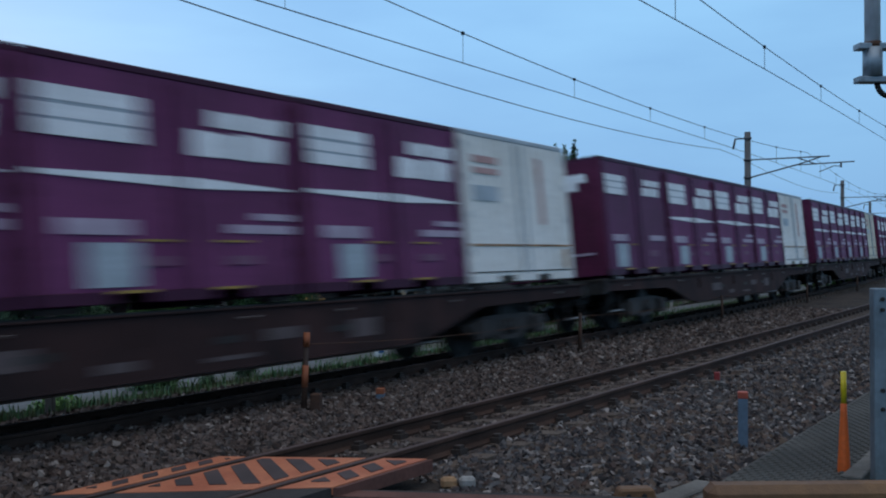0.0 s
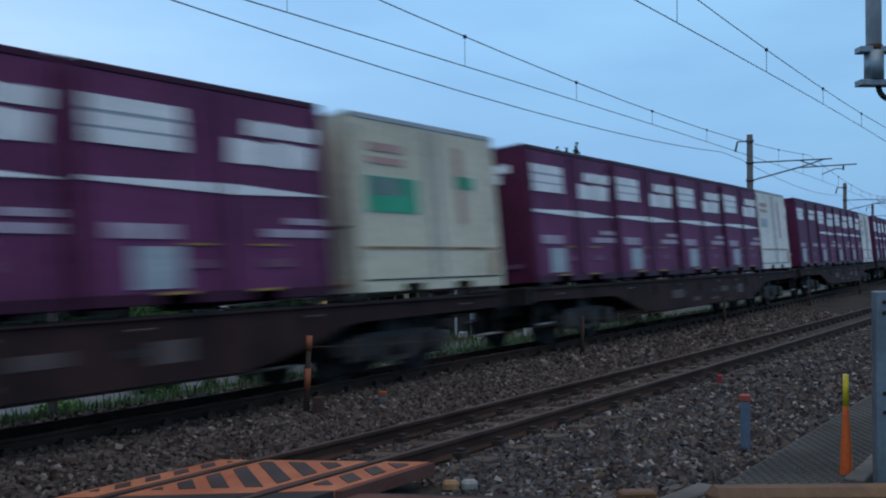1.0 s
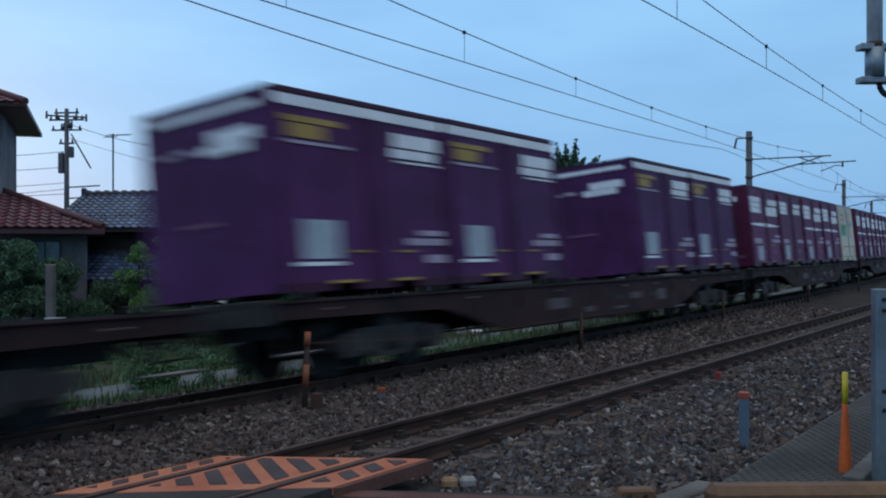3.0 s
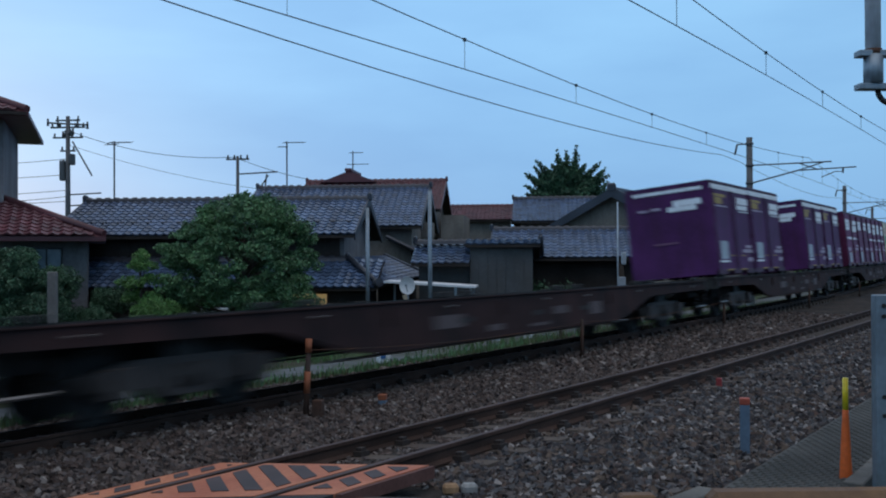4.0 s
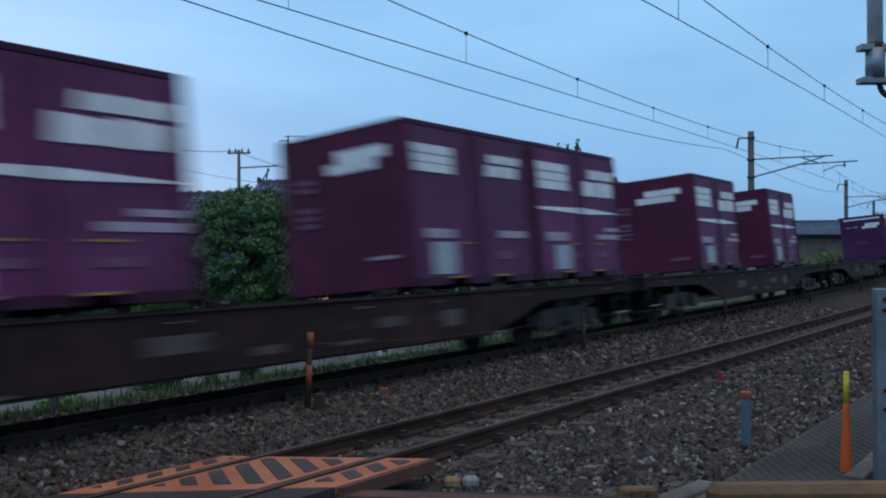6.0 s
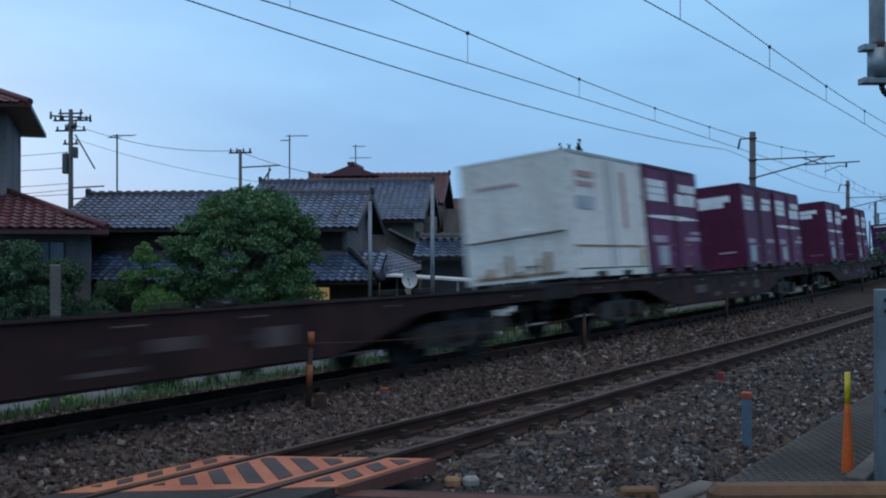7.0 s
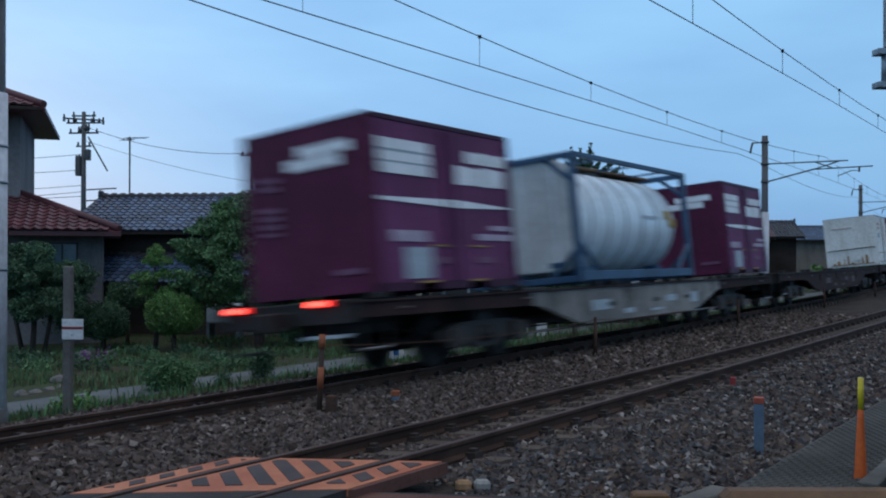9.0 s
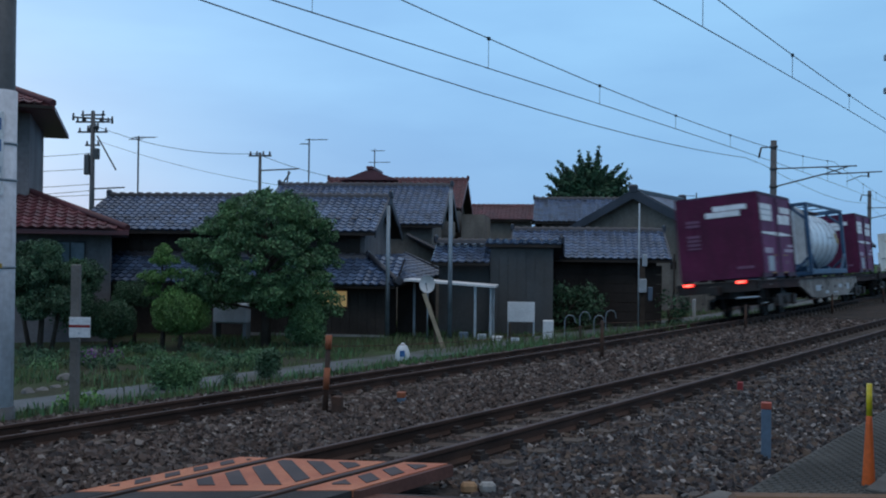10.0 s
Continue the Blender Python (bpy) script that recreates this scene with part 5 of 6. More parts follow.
    """Keeps the part of a polygon where side(p) >= 0."""
    def cross(p, q):
        a, b = side(p), side(q)
        f = a / (a - b)
        return (p[0] + (q[0] - p[0]) * f, p[1] + (q[1] - p[1]) * f)
    return clip_poly(poly, lambda p: side(p) >= 0, cross) if poly else poly


def quad_slab(name, pts, thick, material, parent, label="", lift=0.0, level=None):
    """A slab with the given corners (x, y), lying in the plane of the near track."""
    bm = bmesh.new()
    def zz(x, y):
        return (cant_z(x, y) if level is None else level) + lift
    top = [bm.verts.new((x, y, zz(x, y))) for x, y in pts]
    low = [bm.verts.new((x, y, zz(x, y) - thick)) for x, y in pts]
    bm.faces.new(top)
    bm.faces.new(low[::-1])
    for i in range(len(pts)):
        j = (i + 1) % len(pts)
        bm.faces.new((top[i], low[i], low[j], top[j]))
    return part(name, bm, material, parent, label)


crossing = tagged(empty("level_crossing"), "dark worn crossing deck with orange and black striped end panels", "level crossing", kind="structure")
BANDS = ((4.24, 4.61), (4.765, 5.72), (5.895, 6.18))
for y0, y1 in BANDS:
    panel = quad_slab("end_panel", [(rear_x(y0), y0), (front_x(y0), y0), (front_x(y1), y1), (rear_x(y1), y1)], 0.05, M_ORANGE, crossing, "orange panel with black diagonal stripes", -0.006)
    quad_slab("deck_panel", [(-2.5, y0), (rear_x(y0) - 0.01, y0), (rear_x(y1) - 0.01, y1), (-2.5, y1)], 0.13, M_ASPHALT, crossing, "dark rubber deck panel", -0.008)
    # diagonal stripes, cut to the panel
    ya, yb = y0 + 0.07, y1 - 0.07
    for i in range(-6, 7):
        c = [4.80 + 0.71 * (y - 5.3) + 0.268 * i for y in (ya, yb)]
        poly = [(c[0] - 0.07, ya), (c[0] + 0.07, ya), (c[1] + 0.07, yb), (c[1] - 0.07, yb)]
        poly = cut(poly, lambda p: front_x(p[1]) - 0.10 - p[0])
        poly = cut(poly, lambda p: p[0] - rear_x(p[1]) - 0.20)
        if len(poly) >= 3:
            quad_slab("stripe", poly, 0.006, M_STRIPE, panel, "worn black stripe", 0.0)
quad_slab("panel_edge", [(rear_x(4.2), 4.19), (front_x(4.2), 4.19), (front_x(4.236), 4.236), (rear_x(4.236), 4.236)], 0.09, M_EDGE, crossing, "dark red-brown panel edge", -0.012)
road = quad_slab("road", [(-6, -40), (7.4, -40), (6.05, 2.0), (5.45, 3.2), (4.85, 4.22), (-6, 4.22)], 0.2, M_ASPHALT, None, level=-0.03)
tagged(road, "worn asphalt road up to the level crossing", "road", kind="structure")
far_road = quad_slab("road", [(-6, 6.20), (3.6, 6.20), (2.6, 8.4), (-6, 8.4)], 0.2, M_ASPHALT, None, lift=-0.03)
tagged(far_road, "worn asphalt between the two crossing tracks", "road", kind="structure")
quad_slab("edge_line", [(4.62, 4.20), (4.80, 4.20), (5.98, 2.0), (5.80, 2.0)], 0.01, M_EDGE, crossing, "faded red-brown road edge line", 0.0, -0.022)


def thing(name, x, y, z, label, category, group="", rz=0.0):
    return tagged(empty(name, pose(x, y, z, 0, 0, rz)), label, category, group)


# flexible orange post
op = thing("delineator_post", 7.80, 1.755, -0.19, "orange flexible post with yellow reflective band beside the walkway", "post")
bm = bmesh.new()
prof = ((0.0, 0.048), (0.05, 0.050), (0.20, 0.042), (0.36, 0.034), (0.50, 0.026), (0.585, 0.022), (0.59, 0.019), (0.82, 0.019))
rings = [[bm.verts.new((r * math.cos(2 * math.pi * i / 16), r * math.sin(2 * math.pi * i / 16), z)) for i in range(16)] for z, r in prof]
for ra, rb in zip(rings, rings[1:]):
    for i in range(16):
        bm.faces.new((ra[i], ra[(i + 1) % 16], rb[(i + 1) % 16], rb[i])).smooth = True
bm.faces.new(rings[-1])
part("shaft", bm, M_POSTOR, op)
tpart("reflective_band", (0, 0, 0.585), (0, 0, 0.835), 0.0215, M_POSTYE, op, "yellow reflective band", seg=14)
tpart("foot", (0, 0, -0.05), (0, 0, 0.012), 0.075, M_RUBBER, op, "black rubber foot", seg=14)

bp = thing("marker_post", 8.66, 2.83, -0.29, "blue-grey square post with a red cap in the ballast", "post", rz=20)
bpart("shaft", (-0.043, 0.043, -0.043, 0.043, -0.1, 0.52), M_POSTBL, bp, bevel=0.006)
bpart("cap", (-0.046, 0.046, -0.046, 0.046, 0.52, 0.58), M_CAPRED, bp, "red-orange painted cap", bevel=0.006)
rm = thing("marker_block", 12.28, 4.36, -0.26, "small red marker block in the ballast", "marker", rz=15)
bpart("block", (-0.036, 0.036, -0.036, 0.036, -0.05, 0.24), M_RED, rm, bevel=0.008)
rb = thing("marker_block", 9.32, 7.73, -0.33, "small faded red and grey marker block between the tracks", "marker", rz=30)
bpart("block", (-0.06, 0.06, -0.05, 0.05, 0, 0.10), M_POSTBL, rb, bevel=0.008)
bpart("top", (-0.062, 0.062, -0.052, 0.052, 0.10, 0.17), M_STAKEOR, rb, bevel=0.006)


def stake(x, o, h, lean, first=False):
    s = tagged(empty("stake", pose(x, o + bend(x), ground_height(o) - 0.05, 0, lean, 0)), "rusty leaning stake with orange tip between the tracks" if first else "thin dark rope stake between the tracks", "stake", "rope stakes between the tracks")
    tpart("rod", (0, 0, 0), (0, 0, h), 0.038 if first else 0.045, M_STAKE, s, r1=0.03, seg=7)
    if first:
        tpart("upper_band", (0, 0, h - 0.16), (0, 0, h + 0.01), 0.042, M_STAKEOR, s, "orange painted tip", seg=7)
        tpart("lower_band", (0, 0, h - 0.64), (0, 0, h - 0.38), 0.040, M_STAKEOR, s, "faded orange band", seg=7)
    return s


stake(8.07, 7.84, 0.98, 3.5, True)
stake(15.85, 8.10, 0.78, 0)
for x in (25.0, 35.5, 47.0):
    stake(x, 8.25 + 0.01 * (x - 16), 0.75, 0)
st = thing("stump", 8.17, 7.77, -0.36, "short dark wooden stump beside the stake", "stump", rz=25)
bpart("block", (-0.06, 0.06, -0.06, 0.06, 0, 0.27), M_STAKE, st, bevel=0.01)
rope = []
for a, b in (((8.1, 7.88, 0.50), (15.85, 8.26, 0.38)), ((15.85, 8.26, 0.38), (25.0, 8.75, 0.38)), ((25.0, 8.75, 0.38), (35.5, 9.3, 0.38))):
    for i in range(9):
        f = i / 9
        p = Vector(a).lerp(Vector(b), f)
        p.z -= 0.10 * 4 * f * (1 - f)
        rope.append(p)
tagged(wire("rope", rope, 0.005, None, M_STAKE), "thin slack rope between the stakes", "rope")

# lineside stones and reflectors at the road edge
yr = thing("road_stud", 5.72, 3.98, -0.16, "yellow and grey road stud at the crossing edge", "road stud", rz=-50)
bpart("yellow_half", (-0.14, -0.02, -0.05, 0.05, 0, 0.08), M_RUSTRUN, yr, "dirty yellow half", bevel=0.02)
bpart("grey_half", (0.0, 0.12, -0.05, 0.05, 0, 0.08), M_CONCRETE, yr, bevel=0.02)
br = thing("road_stud", 6.08, 2.74, -0.15, "rusty orange road stud at the crossing edge", "road stud", rz=-50)
bm = bmesh.new()
prism(bm, [(-0.15, 0), (0.15, 0), (0.12, 0.10), (-0.12, 0.10)], -0.06, 0.06)
part("body", bm, M_BRPIPE, br, bevel=0.015)
for x in (-0.06, 0.05):
    tpart("bolt", (x, -0.062, 0.05), (x, -0.068, 0.05), 0.018, M_BLACK, br, seg=8)
for x, y, l, rz, mt in ((6.58, 2.60, 0.80, -7, M_KERB), (6.62, 2.36, 0.34, -7, M_KERB)):
    k = thing("kerb_stone", x, y, -0.29, "pale concrete kerb stone beside the walkway", "kerb stone", "kerb stones", rz)
    bpart("stone", (-l / 2, l / 2, -0.09, 0.09, 0, 0.13), mt, k, bevel=0.012)
for i in range(9):
    x = 7.9 + 0.82 * i
    k = thing("kerb_stone", x, 1.60 + bend(x), -0.2, "grey concrete edging stone along the walkway", "kerb stone", "edging stones of the walkway", 0.0)
    bpart("stone", (-0.4, 0.4, -0.075, 0.075, 0, 0.10), M_KERB, k, bevel=0.01)
# studs of the walkway
verts, faces = [], []
for i in range(150):
    for j in range(9):
        x, o = 6.6 + 0.075 * i, 1.66 + 0.087 * j + (0.043 if i % 2 else 0)
        z = ground_height(o) + 0.05
        k = len(verts)
        verts += [(x + a * 0.028, o + bend(x) + b * 0.034, z - 0.005) for a, b in ((-1, -1), (1, -1), (1, 1), (-1, 1))]
        verts += [(x + a * 0.020, o + bend(x) + b * 0.025, z + 0.012) for a, b in ((-1, -1), (1, -1), (1, 1), (-1, 1))]
        faces += [(k + 4, k + 5, k + 6, k + 7)] + [(k + a, k + (a + 1) % 4, k + 4 + (a + 1) % 4, k + 4 + a) for a in range(4)]
tagged(arrays("slab_studs", verts, faces, M_SLAB, bpy.data.objects["walkway"]), kind="stuff")
beam = thing("timber_beam", 6.22, 1.86, -0.125, "weathered brown timber beam lying by the walkway", "beam", rz=-53)
bpart("timber", (-0.42, 1.3, -0.10, 0.10, 0, 0.20), M_BRPIPE, beam, bevel=0.05)

# grey steel stand at the crossing
stand = thing("signal_stand", 7.56, 1.50, -0.19, "blue-grey galvanised steel stand with cut-out openings", "stand", rz=-53)
bm = bmesh.new()
box(bm, 0.0, 0.125, -0.04, 0.04, 0.0, 1.50)
part("stile", bm, M_GALV, stand, bevel=0.006)
bpart("stile", (0.52, 0.645, -0.04, 0.04, 0.0, 1.50), M_GALV, stand, bevel=0.006)
for z0, z1 in ((0.0, 0.05), (0.62, 0.82), (1.36, 1.50)):
    bpart("crossbar", (0.125, 0.52, -0.035, 0.035, z0, z1), M_GALV, stand, bevel=0.006)
for z0, z1 in ((0.05, 0.62), (0.82, 1.36)):
    for cx, cz, a in ((0.125, z0, 0), (0.52, z0, 1), (0.52, z1, 2), (0.125, z1, 3)):
        bm = bmesh.new()
        sx, sz = (1 if a in (0, 3) else -1), (1 if a in (0, 1) else -1)
        pts = [(cx, cz)] + [(cx + sx * (0.12 - 0.12 * math.sin(t)), cz + sz * (0.12 - 0.12 * math.cos(t))) for t in (0, 0.4, 0.8, 1.2, 1.57)]
        prism(bm, pts, -0.034, 0.034)
        part("corner_fillet", bm, M_GALV, stand)
bpart("back_plate", (0.12, 0.53, 0.06, 0.075, 0.02, 1.48), M_UNDER, stand, "dark panel behind the openings")
for x in (0.06, 0.11):
    for z in (0.60, 0.74, 1.34, 1.42):
        tpart("bolt", (x, -0.055, z), (x, -0.04, z), 0.016, M_UNDER, stand, seg=8)
bpart("top_bracket", (0.13, 0.45, -0.05, 0.05, 1.50, 1.60), M_GALV, stand, bevel=0.008)

# hanging cable pipe on a mast that stands out of the way
mast = thing("signal_mast", 7.03, 1.38, 0, "grey mast with hanging flanged conduit and black cable loop", "mast", rz=-53)
tpart("conduit", (0, 0, 3.02), (0, 0, 4.3), 0.052, M_SLEEVE, mast, seg=14)
tpart("insulator", (0, 0, 2.80), (0, 0, 3.0), 0.065, M_GALV, mast, "dirty grey insulator", seg=14)
tpart("conduit_cap", (0, 0, 3.0), (0, 0, 3.04), 0.058, M_STAKE, mast, seg=14)
for z in (2.755, 2.985):
    bpart("flange", (-0.115, 0.32, -0.05, 0.05, z, z + 0.042), M_GALV, mast, bevel=0.004)
loop = []
for i in range(15):
    a = math.pi * i / 14
    loop.append((0.13 - 0.10 * math.cos(a), 0, 2.76 - 0.10 * math.sin(a)))
bm = bmesh.new()
for p, q in zip(loop, loop[1:]):
    tube(bm, p, q, 0.020, seg=8)
part("cable_loop", bm, M_RUBBER, mast, "black cable loop")
tpart("arm", (0, 0, 4.25), (1.4, 0, 4.25), 0.05, M_GALV, mast)
tpart("post", (1.4, 0, -0.2), (1.4, 0, 4.4), 0.09, M_POLE, mast, seg=14)

# near line pole with its plates
near_pole = tagged(empty("line_pole", Matrix.Translation((6.30, 12.17, 0)) @ Matrix.Rotation(radians(-52), 4, "Z")), "pale grey concrete line pole with white name plates", "line pole", "poles of the overhead line")
tpart("shaft", (0, 0, -1.0), (0, 0, 7.4), 0.185, M_POLE_D, near_pole, r1=0.16, seg=18)
tpart("sleeve", (0, 0, -1.0), (0, 0, 3.72), 0.205, M_SLEEVE, near_pole, "pale concrete sleeve", r1=0.20, seg=20)
tpart("foot", (0, 0, -1.0), (0, 0, -0.45), 0.225, M_POLE_D, near_pole, seg=20)
tpart("arm", (0, 0, 4.95), (0.28, -0.1, 5.05), 0.04, M_GALV, near_pole)
pl = bpart("name_plate", (-0.16, 0.14, -0.225, -0.21, 2.55, 3.42), M_SIGN, near_pole, "white plate with blue characters", bevel=0.004)
for z0 in (3.18, 2.90):
    for dx0, dx1, dz0, dz1 in ((0.0, 0.11, 0.13, 0.15), (0.0, 0.11, 0.065, 0.08), (0.0, 0.11, 0.0, 0.018), (0.0, 0.018, 0.0, 0.15), (0.092, 0.11, 0.0, 0.15), (0.046, 0.062, 0.0, 0.15)):
        bpart("blue_bar", (dx0, dx1, -0.229, -0.224, z0 + dz0, z0 + dz1), M_SIGNBLUE, pl)
bpart("faint_bar", (-0.02, 0.04, -0.229, -0.224, 2.62, 2.70), M_PANEL, pl)
bpart("faint_bar", (0.06, 0.12, -0.229, -0.224, 2.62, 2.70), M_PANEL, pl)
p31 = bpart("number_plate", (-0.16, 0.145, -0.228, -0.212, 2.33, 2.50), M_SIGN, near_pole, "white plate with black figures", bevel=0.004)
p31b = bpart("lower_plate", (-0.16, 0.08, -0.228, -0.212, 1.90, 2.28), M_SIGN, near_pole, "white plate with a blue bar", bevel=0.004)
bpart("blue_bar", (-0.06, 0.01, -0.232, -0.227, 1.99, 2.18), M_SIGNBLUE, p31b)
fc = bpy.data.curves.new("figures", "FONT")
fc.body, fc.size, fc.extrude, fc.align_x = "31", 0.15, 0.001, "CENTER"
fig_ob = new("figures", fc)
fig_ob.parent = p31
fig_ob.matrix_basis = Matrix.Translation((0.055, -0.231, 2.36)) @ Matrix.Rotation(radians(90), 4, "X")
fc.materials.append(M_BLACK)
bpart("yellow_tag", (0.0, 0.14, -0.222, -0.20, 1.38, 1.44), M_YELLOW, near_pole, "small yellow tag", bevel=0.004)
for z in (1.37, 2.52, 3.0):
    tpart("band", (0, 0, z), (0, 0, z + 0.03), 0.211, M_GALV, near_pole, seg=20)

# white sign with a red stripe on a wooden post
sp = tagged(empty("sign_post", pose(7.50, 12.30, -0.70, 0, 0, -52)), "weathered wooden post with a small white sign striped red", "sign post")
bpart("post", (-0.058, 0.058, -0.06, 0.06, -0.2, 2.12), M_GREYWOOD, sp, bevel=0.012)
sg = bpart("sign", (-0.06, 0.24, -0.085, -0.065, 1.08, 1.37), M_SIGN, sp, "white sign", bevel=0.004)
bpart("red_stripe", (-0.058, 0.238, -0.089, -0.084, 1.225, 1.262), M_RED, sg, "red stripe")
for x0, x1, z in ((-0.02, 0.0, 1.31), (0.07, 0.10, 1.13)):
    bpart("lettering_bar", (x0, x1, -0.089, -0.084, z, z + 0.025), M_PANEL, sg)

# things beyond the far track
bag = thing("sack", 17.13, 14.18, -0.93, "white and blue plastic sack on the bank", "sack", rz=-40)
bm = bmesh.new()
rings = []
for z, r in ((0, 0.15), (0.08, 0.175), (0.22, 0.17), (0.36, 0.12), (0.44, 0.06), (0.47, 0.02)):
    rings.append([bm.verts.new((r * math.cos(a) * (1 + 0.12 * math.sin(3 * a)), 0.8 * r * math.sin(a), z)) for a in [2 * math.pi * i / 14 for i in range(14)]])
for a, b in zip(rings, rings[1:]):
    for i in range(14):
        bm.faces.new((a[i], a[(i + 1) % 14], b[(i + 1) % 14], b[i])).smooth = True
bm.faces.new(rings[-1])
bm.faces.new(rings[0][::-1])
part("body", bm, M_SIGN, bag)
bpart("print", (-0.10, 0.02, -0.148, -0.13, 0.16, 0.30), M_SIGNBLUE, bag, "blue print")
meter = thing("meter_post", 31.6, 14.88, -0.97, "grey post with a meter box and a slim mast", "meter post", rz=-50)
bpart("post", (-0.09, 0.09, -0.08, 0.08, -0.1, 2.35), M_BARK, meter, bevel=0.012)
bpart("box", (-0.17, 0.12, -0.22, -0.08, 1.35, 1.85), M_PANEL, meter, "pale meter box", bevel=0.02)
bpart("side_box", (0.20, 0.36, -0.15, 0.05, 1.05, 1.55), M_POSTBL, meter, "blue-grey side box", bevel=0.02)
tpart("mast", (-0.12, 0, 0), (-0.12, 0, 4.6), 0.03, M_PANEL, meter, seg=8)
bpart("lantern", (-0.02, 0.16, -0.16, -0.06, 2.3, 2.75), M_PANEL, meter, bevel=0.03)
wm = thing("marker_stake", 36.3, 14.8, -1.0, "thin white lineside marker stake", "stake")
bpart("rod", (-0.06, 0.06, -0.05, 0.05, -0.1, 1.0), M_SIGN, wm, bevel=0.01)
plank = tagged(empty("plank", pose(21.3, 16.1, -1.1, 0, 0, -52) @ pose(0, 0, 0, 0, -20, 0)), "pale timber plank leaning by the fence", "plank")
bpart("timber", (-0.06, 0.06, -0.03, 0.03, 0.0, 1.75), M_PALEWOOD, plank, bevel=0.006)


def yard_post(r, b, top, w=0.06):
    y = tagged(empty("yard_pole", VILLAGE @ Matrix.Translation((r, b, GZ - 0.1))), "tall thin grey pole in the yard", "pole", "yard poles")
    tpart("shaft", (0, 0, 0), (0, 0, top - GZ + 0.1), w + 0.02, M_GALV, y, r1=w, seg=10)


yard_post(-5.55, 33.0, 3.25)
yard_post(-3.45, 32.6, 3.75)
dish = tagged(empty("satellite_dish", VILLAGE @ Matrix.Translation((-4.15, 32.45, 0))), "white satellite dish on a short pole", "satellite dish")
tpart("pole", (0, 0, GZ), (0, 0, 0.55), 0.03, M_GALV, dish)
bm = bmesh.new()
rings = []
for d, r in ((0.0, 0.02), (0.02, 0.12), (0.06, 0.21), (0.09, 0.25)):
    rings.append([bm.verts.new((r * math.cos(2 * math.pi * i / 20), -0.08 - d, 0.72 + 1.15 * r * math.sin(2 * math.pi * i / 20))) for i in range(20)])
for a, b in zip(rings, rings[1:]):
    for i in range(20):
        bm.faces.new((a[i], a[(i + 1) % 20], b[(i + 1) % 20], b[i])).smooth = True
bm.faces.new(rings[0])
part("reflector", bm, M_SIGN, dish)
tpart("feed_arm", (0, -0.1, 0.5), (0, -0.42, 0.72), 0.015, M_GALV, dish, seg=6)
tpart("receiver", (0, -0.40, 0.72), (0, -0.48, 0.74), 0.035, M_GALV, dish)
board = tagged(empty("notice_board", VILLAGE @ Matrix.Translation((-1.2, 33.8, GZ))), "blank white board on two legs in the yard", "board")
bpart("panel", (-0.45, 0.45, -0.03, 0.03, 0.62, 1.28), M_SIGN, board, bevel=0.01)
for x in (-0.42, 0.42):
    tpart("leg", (x, 0.03, -0.1), (x, 0.03, 1.2), 0.03, M_PANEL, board, seg=6)
tank = tagged(empty("water_tank", VILLAGE @ Matrix.Translation((-10.6, 32.4, GZ))), "pale grey box tank beneath the tree", "tank")
bpart("body", (-0.55, 0.55, -0.3, 0.3, 0.50, 1.14), M_PANEL, tank, bevel=0.05)
for x in (-0.5, 0.5):
    bpart("leg", (x - 0.05, x + 0.05, -0.25, 0.25, -0.1, 0.52), M_GALV, tank)
for i, (r, b, h) in enumerate(((0.4, 33.4, 0.9), (0.9, 33.8, 1.0), (1.35, 33.6, 0.9), (1.75, 34.0, 1.05))):
    hoop = tagged(empty("garden_hoop", VILLAGE @ Matrix.Translation((r, b, GZ))), "bent pale garden hoop", "garden hoop", "garden hoops")
    bm = bmesh.new()
    pts = [(-0.17, 0, -0.1), (-0.17, 0, h - 0.2)] + [(-0.17 * math.cos(a), 0, h - 0.2 + 0.2 * math.sin(a)) for a in (0.5, 1.0, 1.57, 2.1, 2.6)] + [(0.17, 0, h - 0.25)]
    for p, q in zip(pts, pts[1:]):
        tube(bm, p, q, 0.018, seg=6)
    part("tube", bm, M_GALV, hoop)
for r, b, w, h, mt in ((-1.9, 32.3, 0.35, 0.26, M_SIGN), (-1.4, 32.2, 0.4, 0.22, M_PANEL), (-2.4, 32.5, 0.28, 0.3, M_PANEL), (-0.3, 32.9, 0.34, 0.75, M_SIGN), (1.0, 31.6, 0.5, 0.12, M_SIGN), (0.55, 31.5, 0.4, 0.14, M_RED), (-3.0, 32.6, 0.3, 0.34, M_POSTBL)):
    cr = tagged(empty("garden_crate", VILLAGE @ Matrix.Translation((r, b, GZ + 0.0))), "small weathered garden box on the yard ground", "box", "garden boxes")
    bpart("body", (-w / 2, w / 2, -w / 2, w / 2, -0.02, h), mt, cr, bevel=0.02)
for r, b in ((-3.6, 30.0), (-1.4, 29.6), (0.6, 29.4), (2.6, 29.3)):
    fp = tagged(empty("fence_post", VILLAGE @ Matrix.Translation((r, b, GZ + 0.1))), "short dark garden fence post", "fence post", "garden fence posts")
    tpart("post", (0, 0, -0.2), (0, 0, 0.75), 0.04, M_BARK, fp, seg=6)

# ---- utility poles and aerials ----
def utility_pole(r, b, top, arms, label, w=0.15):
    u = tagged(empty("utility_pole", Matrix.Rotation(radians(30.77 - 90), 4, "Z") @ Matrix.Translation((r, b, 0))), label, "utility pole")
    tpart("shaft", (0, 0, GZ - 0.3), (0, 0, top), w + 0.03, M_POLE_D, u, r1=w * 0.75, seg=10)
    for z, l, k in arms:
        arm = bpart("crossarm", (-l, l, -0.05, 0.05, z - 0.05, z + 0.05), M_POLE_D, u)
        for i in range(k):
